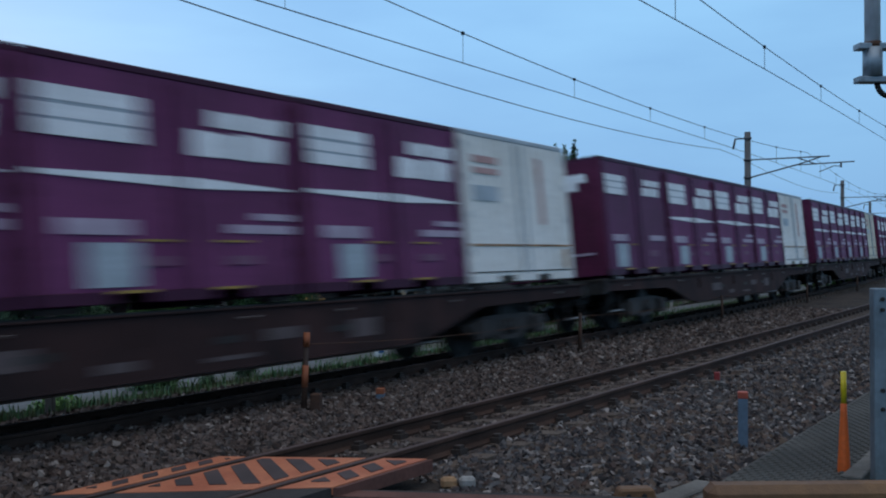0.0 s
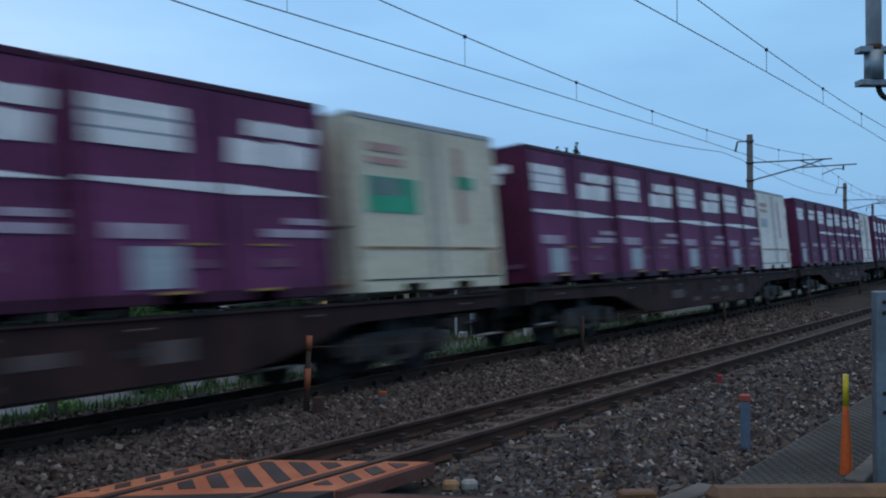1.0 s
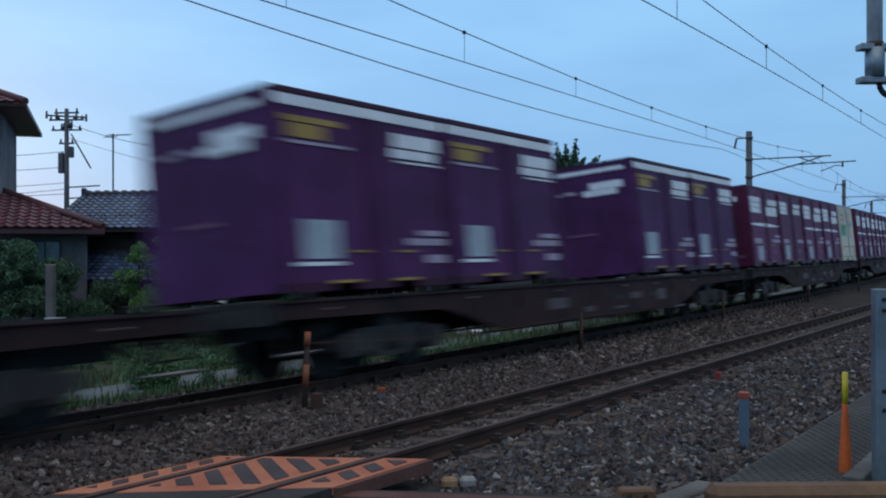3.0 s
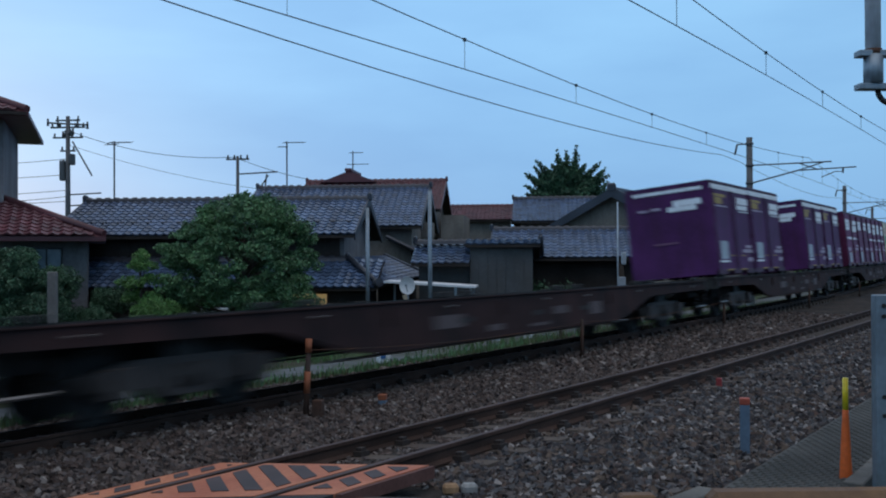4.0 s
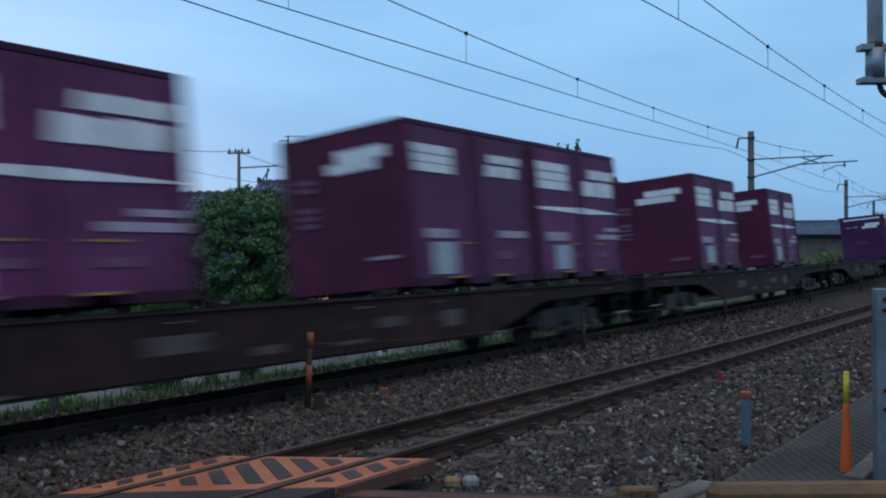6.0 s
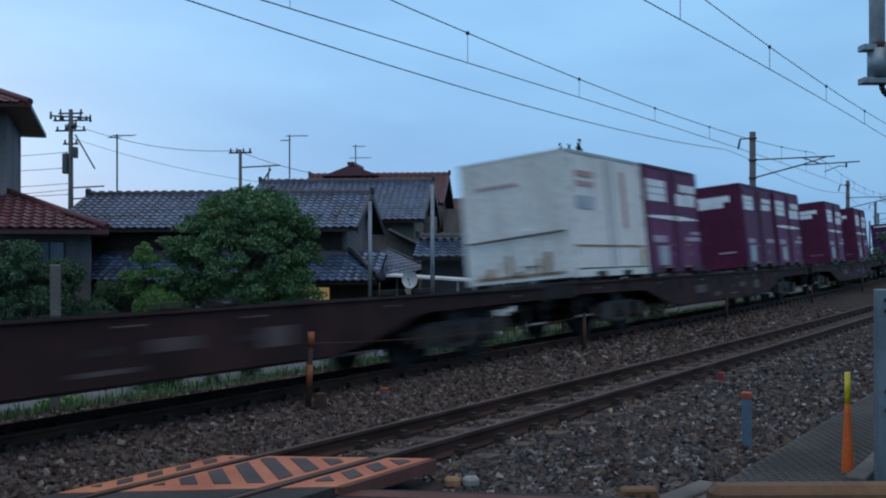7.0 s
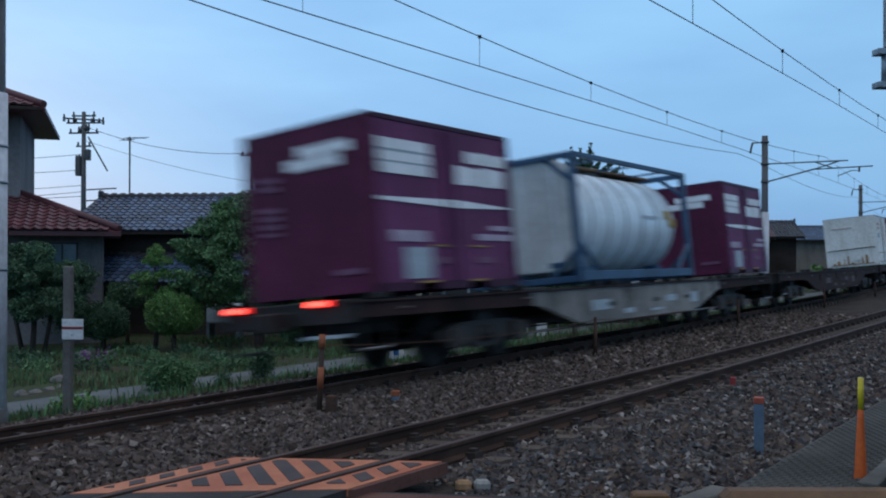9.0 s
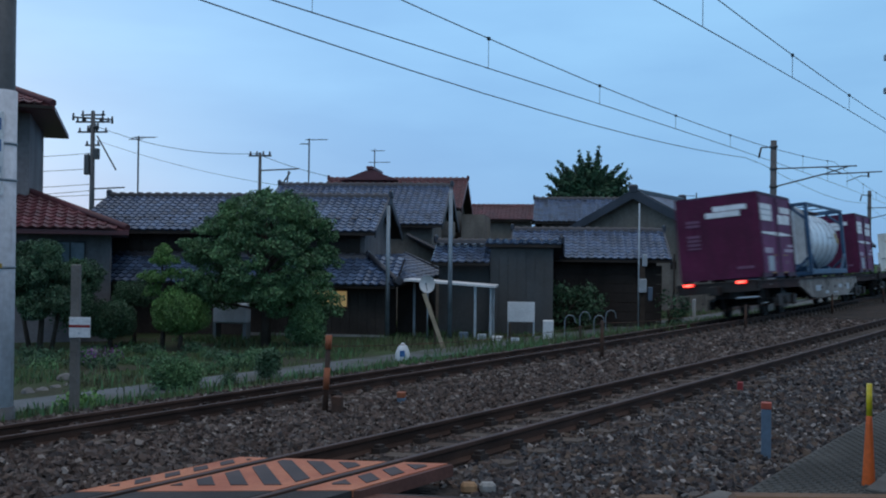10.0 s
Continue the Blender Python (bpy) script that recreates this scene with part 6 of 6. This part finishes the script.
            x = -l + 0.12 + (2 * l - 0.24) * i / max(1, k - 1)
            tpart("insulator", (x, 0, z + 0.04), (x, 0, z + 0.28), 0.075, M_POLE_D, arm, r1=0.05, seg=8)
    return u


U1 = utility_pole(-29.2, 57.1, 10.7, ((10.45, 0.8, 3), (10.0, 1.15, 5), (9.35, 1.0, 4), (8.5, 0.5, 2), (7.7, 0.4, 2)), "grey utility pole with crossarms and insulators among roofs", 0.17)
for z, l, a in ((10.2, 1.2, 0.7), (9.6, 1.0, -0.8)):
    tpart("cross_bracket", (-l * math.cos(a), -l * math.sin(a), z), (l * math.cos(a), l * math.sin(a), z + 0.05), 0.06, M_POLE_D, U1, seg=6)
    for e in (-1, -0.5, 0.5, 1):
        tpart("insulator", (e * l * math.cos(a), e * l * math.sin(a), z - 0.2), (e * l * math.cos(a), e * l * math.sin(a), z + 0.26), 0.085, M_POLE_D, U1, r1=0.06, seg=8)
bpart("switch_box", (0.12, 0.42, -0.2, 0.2, 7.6, 8.3), M_POLE_D, U1, bevel=0.04)
tpart("stay", (0.3, 0, 9.1), (1.6, 0, 6.9), 0.05, M_POLE_D, U1, seg=6)
bpart("transformer", (-0.5, -0.15, -0.2, 0.2, 6.6, 7.9), M_POLE_D, U1, bevel=0.05)
for z, l in ((5.7, 2.2), (5.0, 2.2)):
    tpart("lower_arm", (0, 0, z), (l, 0, z + 0.1), 0.05, M_POLE_D, U1, seg=6)
U2 = utility_pole(-18.5, 58.3, 8.15, ((7.95, 0.75, 4),), "utility pole with one crossarm behind the roofs", 0.13)
tpart("side_arm", (0, 0, 7.0), (2.6, 0, 7.12), 0.05, M_POLE_D, U2, seg=6)
tpart("side_post", (1.7, 0, 5.4), (1.9, 0, 7.0), 0.05, M_POLE_D, U2, seg=6)
tpart("brace", (1.0, 0, 5.4), (2.0, 0, 6.9), 0.05, M_POLE_D, U2, seg=6)


def slung(p, q, sag, r=0.018):
    pts = []
    for i in range(17):
        f = i / 16
        v = RV @ Vector(p).lerp(RV.inverted() @ (RV @ Vector(q)), f)
        v.z -= sag * 4 * f * (1 - f)
        pts.append(v)
    return tagged(wire("power_cable", pts, r), "dark power cable slung between utility poles", "cable", "power cables")


slung((-29.2, 57.1, 9.8), (-18.5, 58.3, 8.1), 0.6)
slung((-29.2, 57.1, 8.9), (-9.0, 60.0, 5.6), 0.9, 0.013)
slung((-18.5, 58.3, 8.0), (-13.5, 60.0, 6.6), 0.15)
for z0, z1 in ((7.6, 7.1), (6.6, 6.4), (5.6, 5.3), (5.2, 4.6), (4.9, 5.0)):
    slung((-46.0, 55.0, z1 + 0.4), (-29.2, 57.1, z0 + 0.4), 0.3)


def aerial(r, b, z0, z1, bars):
    a = tagged(empty("tv_aerial", RV @ Matrix.Translation((r, b, 0))), "thin rooftop television aerial", "aerial", "rooftop aerials")
    tpart("mast", (0, 0, z0), (0, 0, z1), 0.035, M_POLE_D, a, seg=6)
    for dz, l, off in bars:
        tpart("rod", (-l + off, 0, z1 - dz), (l + off, 0, z1 - dz), 0.022, M_POLE_D, a, seg=5)
        for i in range(4):
            x = -l + off + 2 * l * i / 3
            tpart("element", (x, -0.22, z1 - dz - 0.05), (x, 0.22, z1 - dz + 0.05), 0.012, M_POLE_D, a, seg=4)
    return a


aerial(-15.9, 34.75, 3.7, 6.15, ((0.05, 0.42, 0.25), (0.12, 0.2, -0.1)))
aerial(-11.3, 43.1, 4.8, 7.1, ((0.05, 0.5, 0.35), (0.25, 0.2, -0.2)))
aerial(-10.6, 56.0, 6.7, 8.1, ((0.1, 0.4, 0.2), (0.8, 0.65, 0.3)))
aerial(9.35, 61.4, GZ, 5.9, ((0.2, 0.5, -0.5), (0.7, 0.5, -0.4)))


# ---- plants ----
def leaves(name, centres, radii, per, size, material, parent, seed, flat=0.0):
    """A crown of single leaves, in clumps with gaps between them."""
    rng = np.random.default_rng(seed)
    verts, faces = [], []
    for c, r in zip(centres, radii):
        n = int(per * (r / 0.5) ** 2)
        d = rng.normal(size=(n, 3))
        d /= np.linalg.norm(d, axis=1)[:, None] + 1e-9
        p = np.array(c) + d * r * (rng.random((n, 1)) ** 0.4) * np.array([1, 1, 1 - flat])
        a = rng.normal(size=(n, 3))
        a /= np.linalg.norm(a, axis=1)[:, None]
        b = np.cross(a, rng.normal(size=(n, 3)))
        b /= np.linalg.norm(b, axis=1)[:, None]
        s = size * (0.6 + 0.8 * rng.random((n, 1)))
        k = len(verts)
        quad = np.stack([p - a * s, p + b * s * 0.45, p + a * s, p - b * s * 0.45], 1).reshape(-1, 3)
        verts += [tuple(v) for v in quad]
        faces += [(k + 4 * i, k + 4 * i + 1, k + 4 * i + 2, k + 4 * i + 3) for i in range(n)]
    return arrays(name, verts, faces, material, parent)


def round_tree(name, r, b, z0, trunk, cz, rx, ry, rz, clumps, per, size, material, label, seed, category="tree", shape=None, clump_r=(0.28, 0.52)):
    """A tree or shrub: trunk and limbs under a crown of leaf clumps."""
    rng = np.random.default_rng(seed)
    t = tagged(empty(name, RV @ Matrix.Translation((r, b, z0))), label, category)
    cs, rs = [], []
    for i in range(clumps):
        d = rng.normal(size=3)
        d /= np.linalg.norm(d)
        f = 0.45 + 0.55 * rng.random() ** 0.5
        if d[2] < -0.5:
            d[2] *= 0.6
        p = [d[0] * rx * f, d[1] * ry * f, cz + d[2] * rz * f]
        if shape:
            p = shape(p)
        cs.append(p)
        rs.append((clump_r[0] + (clump_r[1] - clump_r[0]) * rng.random()) * min(1.0, max(rx, rz)))
    bm = bmesh.new()
    tube(bm, (0, 0, -0.15), (0.03, 0, cz * 0.5), trunk, trunk * 0.75, 9)
    tube(bm, (0.03, 0, cz * 0.5), (-0.03, 0, cz), trunk * 0.75, trunk * 0.5, 9)
    part("trunk", bm, M_BARK, t)
    for c in cs[:7]:
        tpart("limb", (0, 0, cz * 0.55), (c[0] * 0.8, c[1] * 0.8, c[2]), trunk * 0.4, M_BARK, t, r1=trunk * 0.12, seg=6)
    leaves("crown", cs, rs, per, size, material, t, seed + 100)
    return t


def pad_tree(name, r, b, z0, trunk, pads, per, size, material, label, seed, category="tree", flat=0.45):
    """A tree whose leaves lie in many flattened sprays, each on a limb of its own; pads: x, y, height, radius."""
    t = tagged(empty(name, RV @ Matrix.Translation((r, b, z0))), label, category)
    top = max(p[2] for p in pads)
    bm = bmesh.new()
    tube(bm, (0, 0, -0.15), (0.05, 0.02, top * 0.32), trunk, trunk * 0.8, 9)
    tube(bm, (0.05, 0.02, top * 0.32), (-0.03, 0, top * 0.85), trunk * 0.8, trunk * 0.3, 9)
    part("trunk", bm, M_BARK, t)
    rng = np.random.default_rng(seed)
    for x, y, z, rad in pads[::2]:
        zb = min(z * 0.75, top * 0.7)
        tpart("limb", (0, 0, zb), (x * 0.85, y * 0.85, z - 0.05), trunk * 0.3, M_BARK, t, r1=trunk * 0.08, seg=6)
    cs, rs = [], []
    for x, y, z, rad in pads:
        cs.append((x, y, z))
        rs.append(rad)
        for _ in range(7):
            d = rng.normal(size=3)
            d /= np.linalg.norm(d)
            cs.append((x + d[0] * rad * 1.05, y + d[1] * rad * 1.05, z + d[2] * rad * 0.6))
            rs.append(rad * (0.25 + 0.35 * rng.random()))
    leaves("crown", cs, rs, per, size, material, t, seed + 100, flat)
    return t


G2 = GZ
rng_t = np.random.default_rng(41)
crown_pads = []
for i in range(84):
    h = (i + 0.5) / 84
    reach = 2.22 * math.sqrt(max(0.0, 1 - (max(0.0, h - 0.42) / 0.62) ** 2)) * (0.80 + 0.20 * min(1.0, h / 0.35))
    f, a = 0.45 + 0.55 * rng_t.random() ** 0.6, 2.4 * i + 0.5 * rng_t.random()
    crown_pads.append((reach * f * math.cos(a), 0.85 * reach * f * math.sin(a), 1.05 + 3.2 * h + 0.25 * rng_t.random(), 0.30 + 0.22 * rng_t.random()))
pad_tree("tree", -8.40, 27.2, G2, 0.17, crown_pads, 430, 0.052, M_LEAF, "broad leafy green garden tree in front of the farmhouse", 1)
rng_t = np.random.default_rng(43)
pine_pads = [(1.15 * (rng_t.random() * 2 - 1), 0.9 * (rng_t.random() * 2 - 1), 1.25 + 1.55 * rng_t.random(), 0.36 + 0.16 * rng_t.random()) for i in range(30)]
pine = pad_tree("pine", -14.0, 24.5, G2, 0.09, pine_pads, 1300, 0.036, M_LEAF_D, "dark clipped garden pine with several trunks", 2, flat=0.35)
for x in (-0.62, 0.55):
    tpart("side_trunk", (x * 0.5, 0.1, -0.1), (x, 0.1, 1.3), 0.07, M_BARK, pine, r1=0.05)
pad_tree("shrub", -11.06, 25.9, G2, 0.08, [(0.0, 0, 2.80, 0.27), (-0.16, 0.1, 2.58, 0.24), (0.20, -0.1, 2.55, 0.26), (-0.42, 0, 2.10, 0.25), (0.34, 0.1, 2.16, 0.27), (-0.05, -0.2, 2.1, 0.25), (-0.28, 0, 1.68, 0.27), (0.30, 0, 1.66, 0.26), (0.0, 0.1, 1.30, 0.24)], 1300, 0.036, M_LEAF_Y, "upright cloud-pruned garden tree with light green tips", 3, "shrub", 0.3)
round_tree("shrub", -10.40, 25.6, G2, 0.08, 0.98, 0.70, 0.60, 0.52, 110, 1300, 0.032, M_LEAF_Y, "round clipped light green shrub in the garden", 4, "shrub", clump_r=(0.30, 0.42))
round_tree("shrub", -12.68, 26.0, G2, 0.08, 0.78, 0.60, 0.50, 0.44, 80, 1300, 0.032, M_LEAF_D, "dark round clipped shrub in the garden", 5, "shrub", clump_r=(0.5, 0.62))
round_tree("shrub", -12.5, 27.2, G2, 0.07, 1.5, 0.42, 0.4, 0.22, 30, 1300, 0.032, M_LEAF_D, "round clipped shrub on a bare stem behind its neighbours", 10, "shrub", clump_r=(0.6, 0.8))
round_tree("shrub", -6.98, 26.7, G2, 0.08, 0.72, 0.44, 0.40, 0.66, 70, 1300, 0.036, M_LEAF, "bushy dark green shrub before the farmhouse", 6, "shrub", shape=lambda p: [p[0] * (1.25 - 0.5 * p[2]), p[1], p[2]], clump_r=(0.34, 0.50))
round_tree("bush", -7.05, 17.17, -1.05, 0.05, 0.32, 0.42, 0.34, 0.22, 60, 1500, 0.028, M_LEAF, "low spreading green bush beside the path", 7, "bush", clump_r=(0.4, 0.6))
round_tree("bush", -5.77, 18.97, -1.06, 0.04, 0.36, 0.15, 0.14, 0.24, 16, 1200, 0.030, M_LEAF_D, "small drooping green bush beside the path", 8, "bush", clump_r=(0.7, 0.9))
round_tree("bush", -6.2, 17.8, -1.03, 0.03, 0.16, 0.16, 0.14, 0.12, 8, 900, 0.028, M_LEAF_D, "small dark green bush beside the path", 9, "bush", clump_r=(0.8, 1.0))
round_tree("shrub", -14.3, 27.0, G2, 0.07, 1.0, 0.5, 0.5, 0.7, 18, 150, 0.06, M_LEAF_D, "dark shrub against the house wall", 12, "shrub", clump_r=(0.4, 0.6))
round_tree("shrub", 0.6, 35.2, GZ, 0.07, 1.0, 1.5, 0.5, 0.75, 30, 90, 0.08, M_LEAF_D, "dark untidy hedge before the barn", 13, "shrub", clump_r=(0.35, 0.5))
round_tree("shrub", 4.6, 36.8, GZ, 0.07, 0.8, 0.7, 0.5, 0.7, 16, 90, 0.08, M_LEAF_D, "dark shrub beside the barn", 14, "shrub", clump_r=(0.35, 0.5))
round_tree("shrub", 18.5, 60.0, GZ, 0.08, 1.3, 2.2, 1.2, 1.2, 30, 60, 0.14, M_LEAF_Y, "light green overgrown bush by the far houses", 15, "shrub", clump_r=(0.4, 0.6))
round_tree("tree", 26.0, 70.0, GZ, 0.12, 2.4, 1.6, 1.4, 2.2, 30, 50, 0.15, M_LEAF_D, "dark tree beside the far houses", 16, clump_r=(0.4, 0.6))
round_tree("tree", 10.0, 72.0, GZ, 0.2, 5.6, 2.0, 2.0, 1.4, 24, 40, 0.16, M_LEAF, "distant rounded green tree behind the gabled house", 17, clump_r=(0.4, 0.6))

# spiky conifer behind the roofs
spiky = tagged(empty("conifer", RV @ Matrix.Translation((2.75, 66.0, GZ))), "spiky dark green conifer rising behind the roofs", "tree")
tpart("trunk", (0, 0, -0.2), (0, 0, 8.0), 0.25, M_BARK, spiky, r1=0.12, seg=9)
rng_s = np.random.default_rng(21)
cs, rs = [], []
for i in range(55):
    side = -1 + 2 * (i % 11) / 10
    el = radians(88 - 50 * abs(side) + 14 * (rng_s.random() - 0.5))
    a = (0.0 if side > 0 else math.pi) + 0.9 * (rng_s.random() - 0.5)
    L = 1.45 + 0.75 * rng_s.random() + (0.45 if i % 11 in (1, 4, 6, 9) else 0.0)
    base = Vector((1.45 * side, 0.8 * (rng_s.random() - 0.5), 8.15 - 0.75 * abs(side) + 0.25 * rng_s.random() - 0.62 * (i // 11)))
    d = Vector((math.cos(a) * math.cos(el), math.sin(a) * math.cos(el), math.sin(el)))
    if i < 14:
        tpart("limb", base, base + d * L * 0.9, 0.05, M_BARK, spiky, r1=0.012, seg=5)
    for j in range(8):
        cs.append(base + d * (L * (0.10 + 0.13 * j)) + Vector((0, 0, -0.05 * abs(side) * j)))
        rs.append(0.44 - 0.046 * j)
leaves("crown", cs, rs, 190, 0.12, M_LEAF_D, spiky, 22)


def blades(name, spots, h, material, label, seed, spread=0.02):
    """Grass and weeds: bent single blades."""
    rng = np.random.default_rng(seed)
    verts, faces = [], []
    for x, y, z in spots:
        a = rng.random() * 6.28
        hh = h * (0.4 + 0.9 * rng.random())
        w = 0.010 + 0.012 * rng.random()
        dx, dy = math.cos(a) * w, math.sin(a) * w
        lx, ly = (rng.random() - 0.5) * hh * 0.7, (rng.random() - 0.5) * hh * 0.7
        k = len(verts)
        verts += [(x - dx, y - dy, z - 0.02), (x + dx, y + dy, z - 0.02), (x + lx * 0.4 + dx * 0.7, y + ly * 0.4 + dy * 0.7, z + hh * 0.6), (x + lx * 0.4 - dx * 0.7, y + ly * 0.4 - dy * 0.7, z + hh * 0.6), (x + lx, y + ly, z + hh)]
        faces += [(k, k + 1, k + 2, k + 3), (k + 3, k + 2, k + 4)]
    return tagged(arrays(name, verts, faces, material), label, "grass", kind="stuff")


rng_g = np.random.default_rng(5)
spots = []
while len(spots) < 30000:
    x, o = 2 + 48 * rng_g.random() ** 1.3, 11.6 + 13 * rng_g.random()
    if 14.15 < o < 15.95 and rng_g.random() < 0.97:
        continue
    if noise.noise(Vector((x * 0.5, o * 0.5, 3))) < -0.08 + 0.25 * rng_g.random() - (0.2 if o < 14 else 0):
        continue
    if o < 12.4 and rng_g.random() < 0.6:
        continue
    if o > 15.9 and len(spots) >= 24000 and rng_g.random() < 0.6:
        continue
    spots.append((x, o + bend(x), ground_height(o)))
blades("grass", spots[:24000], 0.13, M_BLADE, "rough green grass and weeds on the bank", 31)
blades("weeds", spots[24000:], 0.21, M_LEAF, "taller green weeds on the bank and in the garden", 32)

yard_spots = []
for i in range(2600):
    p = VILLAGE @ Vector((-6.0 + 9.5 * rng_g.random(), 27.8 + 3.6 * rng_g.random(), 0))
    if noise.noise(Vector((p.x * 0.7, p.y * 0.7, 9))) > -0.12:
        yard_spots.append((p.x, p.y, ground_height(p.y - bend(p.x))))
blades("weeds", yard_spots[:900], 0.34, M_BLADE, "tall rank weeds along the yard's edge", 33)

# garden stones and flower patch
for i, (x, y, w, h) in enumerate(((9.3, 16.8, 0.20, 0.2), (9.7, 17.0, 0.24, 0.14), (10.1, 17.2, 0.22, 0.13), (9.0, 17.6, 0.2, 0.2), (10.9, 18.2, 0.3, 0.26), (13.8, 21.8, 0.28, 0.4), (10.4, 17.3, 0.16, 0.12), (17.0, 20.5, 0.25, 0.12))):
    s = tagged(empty("garden_stone", pose(x, y, ground_height(y - bend(x)) - 0.04, 0, 0, 40 * i)), "rounded pale grey garden stone in the grass", "stone", "garden stones")
    bm = bmesh.new()
    bmesh.ops.create_icosphere(bm, subdivisions=2, radius=0.5)
    for v in bm.verts:
        n = noise.noise(v.co * 2.3 + Vector((i, 0, 0))) * 0.25
        v.co = Vector((v.co.x * w * (1 + n) * 1.3, v.co.y * w * (1 + n), (v.co.z + 0.25) * h * (1 + n)))
    part("stone", bm, M_GSTONE, s)
rng_p = np.random.default_rng(61)
for k, (r0, r1, b0, b1, n, mt, lab) in enumerate(((-13.5, -6.5, 20.5, 25.0, 34, M_LEAF_D, "dark low plants growing thickly in the garden"), (-13.5, -6.0, 19.6, 24.5, 22, M_LEAF, "fresh green low plants in the garden"), (-8.6, -7.4, 14.2, 15.8, 12, M_LEAF_Y, "light green weeds beside the line pole"))):
    cs, rs = [], []
    for _ in range(n):
        p = RV @ Vector((r0 + (r1 - r0) * rng_p.random(), b0 + (b1 - b0) * rng_p.random(), 0))
        rad = 0.10 + 0.20 * rng_p.random()
        if 14.1 < p.y - bend(p.x) < 16.0:
            continue
        for _ in range(3):
            cs.append((p.x + rad * (rng_p.random() - 0.5) * 1.6, p.y + rad * (rng_p.random() - 0.5) * 1.6, ground_height(p.y - bend(p.x)) + rad * 0.45 * (0.6 + rng_p.random())))
            rs.append(rad)
    tagged(leaves("garden_plants", cs, rs, 500, 0.034, mt, None, 62 + k, 0.3), lab, "plants", kind="stuff")
M_FLOWER = mat("purple_flower", (0.20, 0.05, 0.26), 0.7)
fl = tagged(empty("flower_patch", pose(13.3, 20.6, ground_height(20.4), 0, 0, 0)), "small patch of purple flowers in the garden", "flowers")
leaves("petals", [(0.2 * i - 0.4, 0.1 * (i % 2), 0.22) for i in range(5)], [0.2] * 5, 300, 0.03, M_FLOWER, fl, 55)
leaves("foliage", [(0.2 * i - 0.4, 0.1 * (i % 2), 0.1) for i in range(5)], [0.22] * 5, 250, 0.04, M_LEAF, fl, 56)

# ---- ballast stones ----
def stones(name, x0, x1, o0, o1, n, size, material, label, seed, skip=None, lift=0.0):
    rng = np.random.default_rng(seed)
    cube = np.array([(a, b, c) for a in (-1, 1) for b in (-1, 1) for c in (-1, 1)], float) * 0.72
    cf = ((0, 1, 3, 2), (4, 6, 7, 5), (0, 4, 5, 1), (2, 3, 7, 6), (0, 2, 6, 4), (1, 5, 7, 3))
    verts, faces = [], []
    made = 0
    while made < n:
        x = x0 + (x1 - x0) * rng.random()
        o = o0 + (o1 - o0) * rng.random()
        if skip and skip(x, o):
            made += 1
            continue
        s = size * (0.55 + 0.75 * rng.random())
        q = rng.normal(size=4)
        q /= np.linalg.norm(q)
        w, a, b, c = q
        R = np.array([[1 - 2 * (b * b + c * c), 2 * (a * b - c * w), 2 * (a * c + b * w)], [2 * (a * b + c * w), 1 - 2 * (a * a + c * c), 2 * (b * c - a * w)], [2 * (a * c - b * w), 2 * (b * c + a * w), 1 - 2 * (a * a + b * b)]])
        sh = cube * (1 + 0.35 * rng.normal(size=(8, 1)).clip(-1, 1)) * np.array([1.15, 0.85, 0.7]) * s
        p = sh @ R.T + np.array([x, o + bend(x), ground_height(o) + lift + s * 0.35 * rng.random()])
        k = len(verts)
        verts += [tuple(v) for v in p]
        faces += [tuple(k + i for i in f) for f in cf]
        made += 1
    return tagged(arrays(name, verts, faces, material), label, "ballast", kind="stuff")


def clear_near(x, o):
    """Keeps stones off rails, sleepers' tops and the crossing."""
    y = o + bend(x)
    if x < front_x(y) + 0.05 and y > 4.0:
        return y < 6.5 or x < 3.3 - 0.39 * (y - 6.47)
    if y <= 4.0 and x < 5.0 + (4.05 - y) * 0.62:
        return True
    d = o - NEAR[0]
    if abs(d) < 0.07 or abs(d - GAUGE) < 0.07:
        return True
    d = o - FAR[0] - FAR[1] * x
    return abs(d) < 0.07 or abs(d - GAUGE) < 0.07


def in_bed(x, o):
    """Between and beside the rails the stones lie a little lower than the sleepers."""
    if clear_near(x, o):
        return True
    s = ((x - 6.6) / 0.62) % 1.0
    return 0.0 < o - NEAR[0] < GAUGE and (s < 0.17 or s > 0.83)


stones("ballast_stones", 4.5, 11, 2.45, 4.55, 10000, 0.033, M_STONE, "loose grey ballast stones beside the near rail", 71, in_bed, -0.005)
stones("ballast_stones", 11, 24, 2.45, 4.55, 9000, 0.038, M_STONE, "loose grey ballast stones beside the near rail", 72, in_bed, -0.005)
stones("ballast_stones", 4.5, 22, 4.55, 6.1, 6500, 0.030, M_STONE_RUST, "rust-dusted ballast stones between the near rails", 73, in_bed, -0.008)
stones("ballast_stones", 2.0, 14, 6.0, 8.75, 15000, 0.034, M_STONE_RUST, "rust-dusted ballast stones between the tracks", 74, clear_near)
stones("ballast_stones", 14, 32, 6.0, 9.2, 7500, 0.048, M_STONE_RUST, "rust-dusted ballast stones between the tracks", 75, clear_near)
stones("ballast_stones", 3.0, 22, 8.9, 12.0, 7500, 0.040, M_STONE_RUST, "rust-dusted ballast stones around the far track", 76, clear_near)
stones("ballast_stones", 24, 48, 2.45, 4.6, 4000, 0.055, M_STONE, "loose grey ballast stones further along the line", 77, in_bed)
stones("ballast_stones", 22, 50, 9.3, 13.0, 5000, 0.055, M_STONE_RUST, "rust-dusted ballast stones further along the far track", 78, clear_near)

motions()
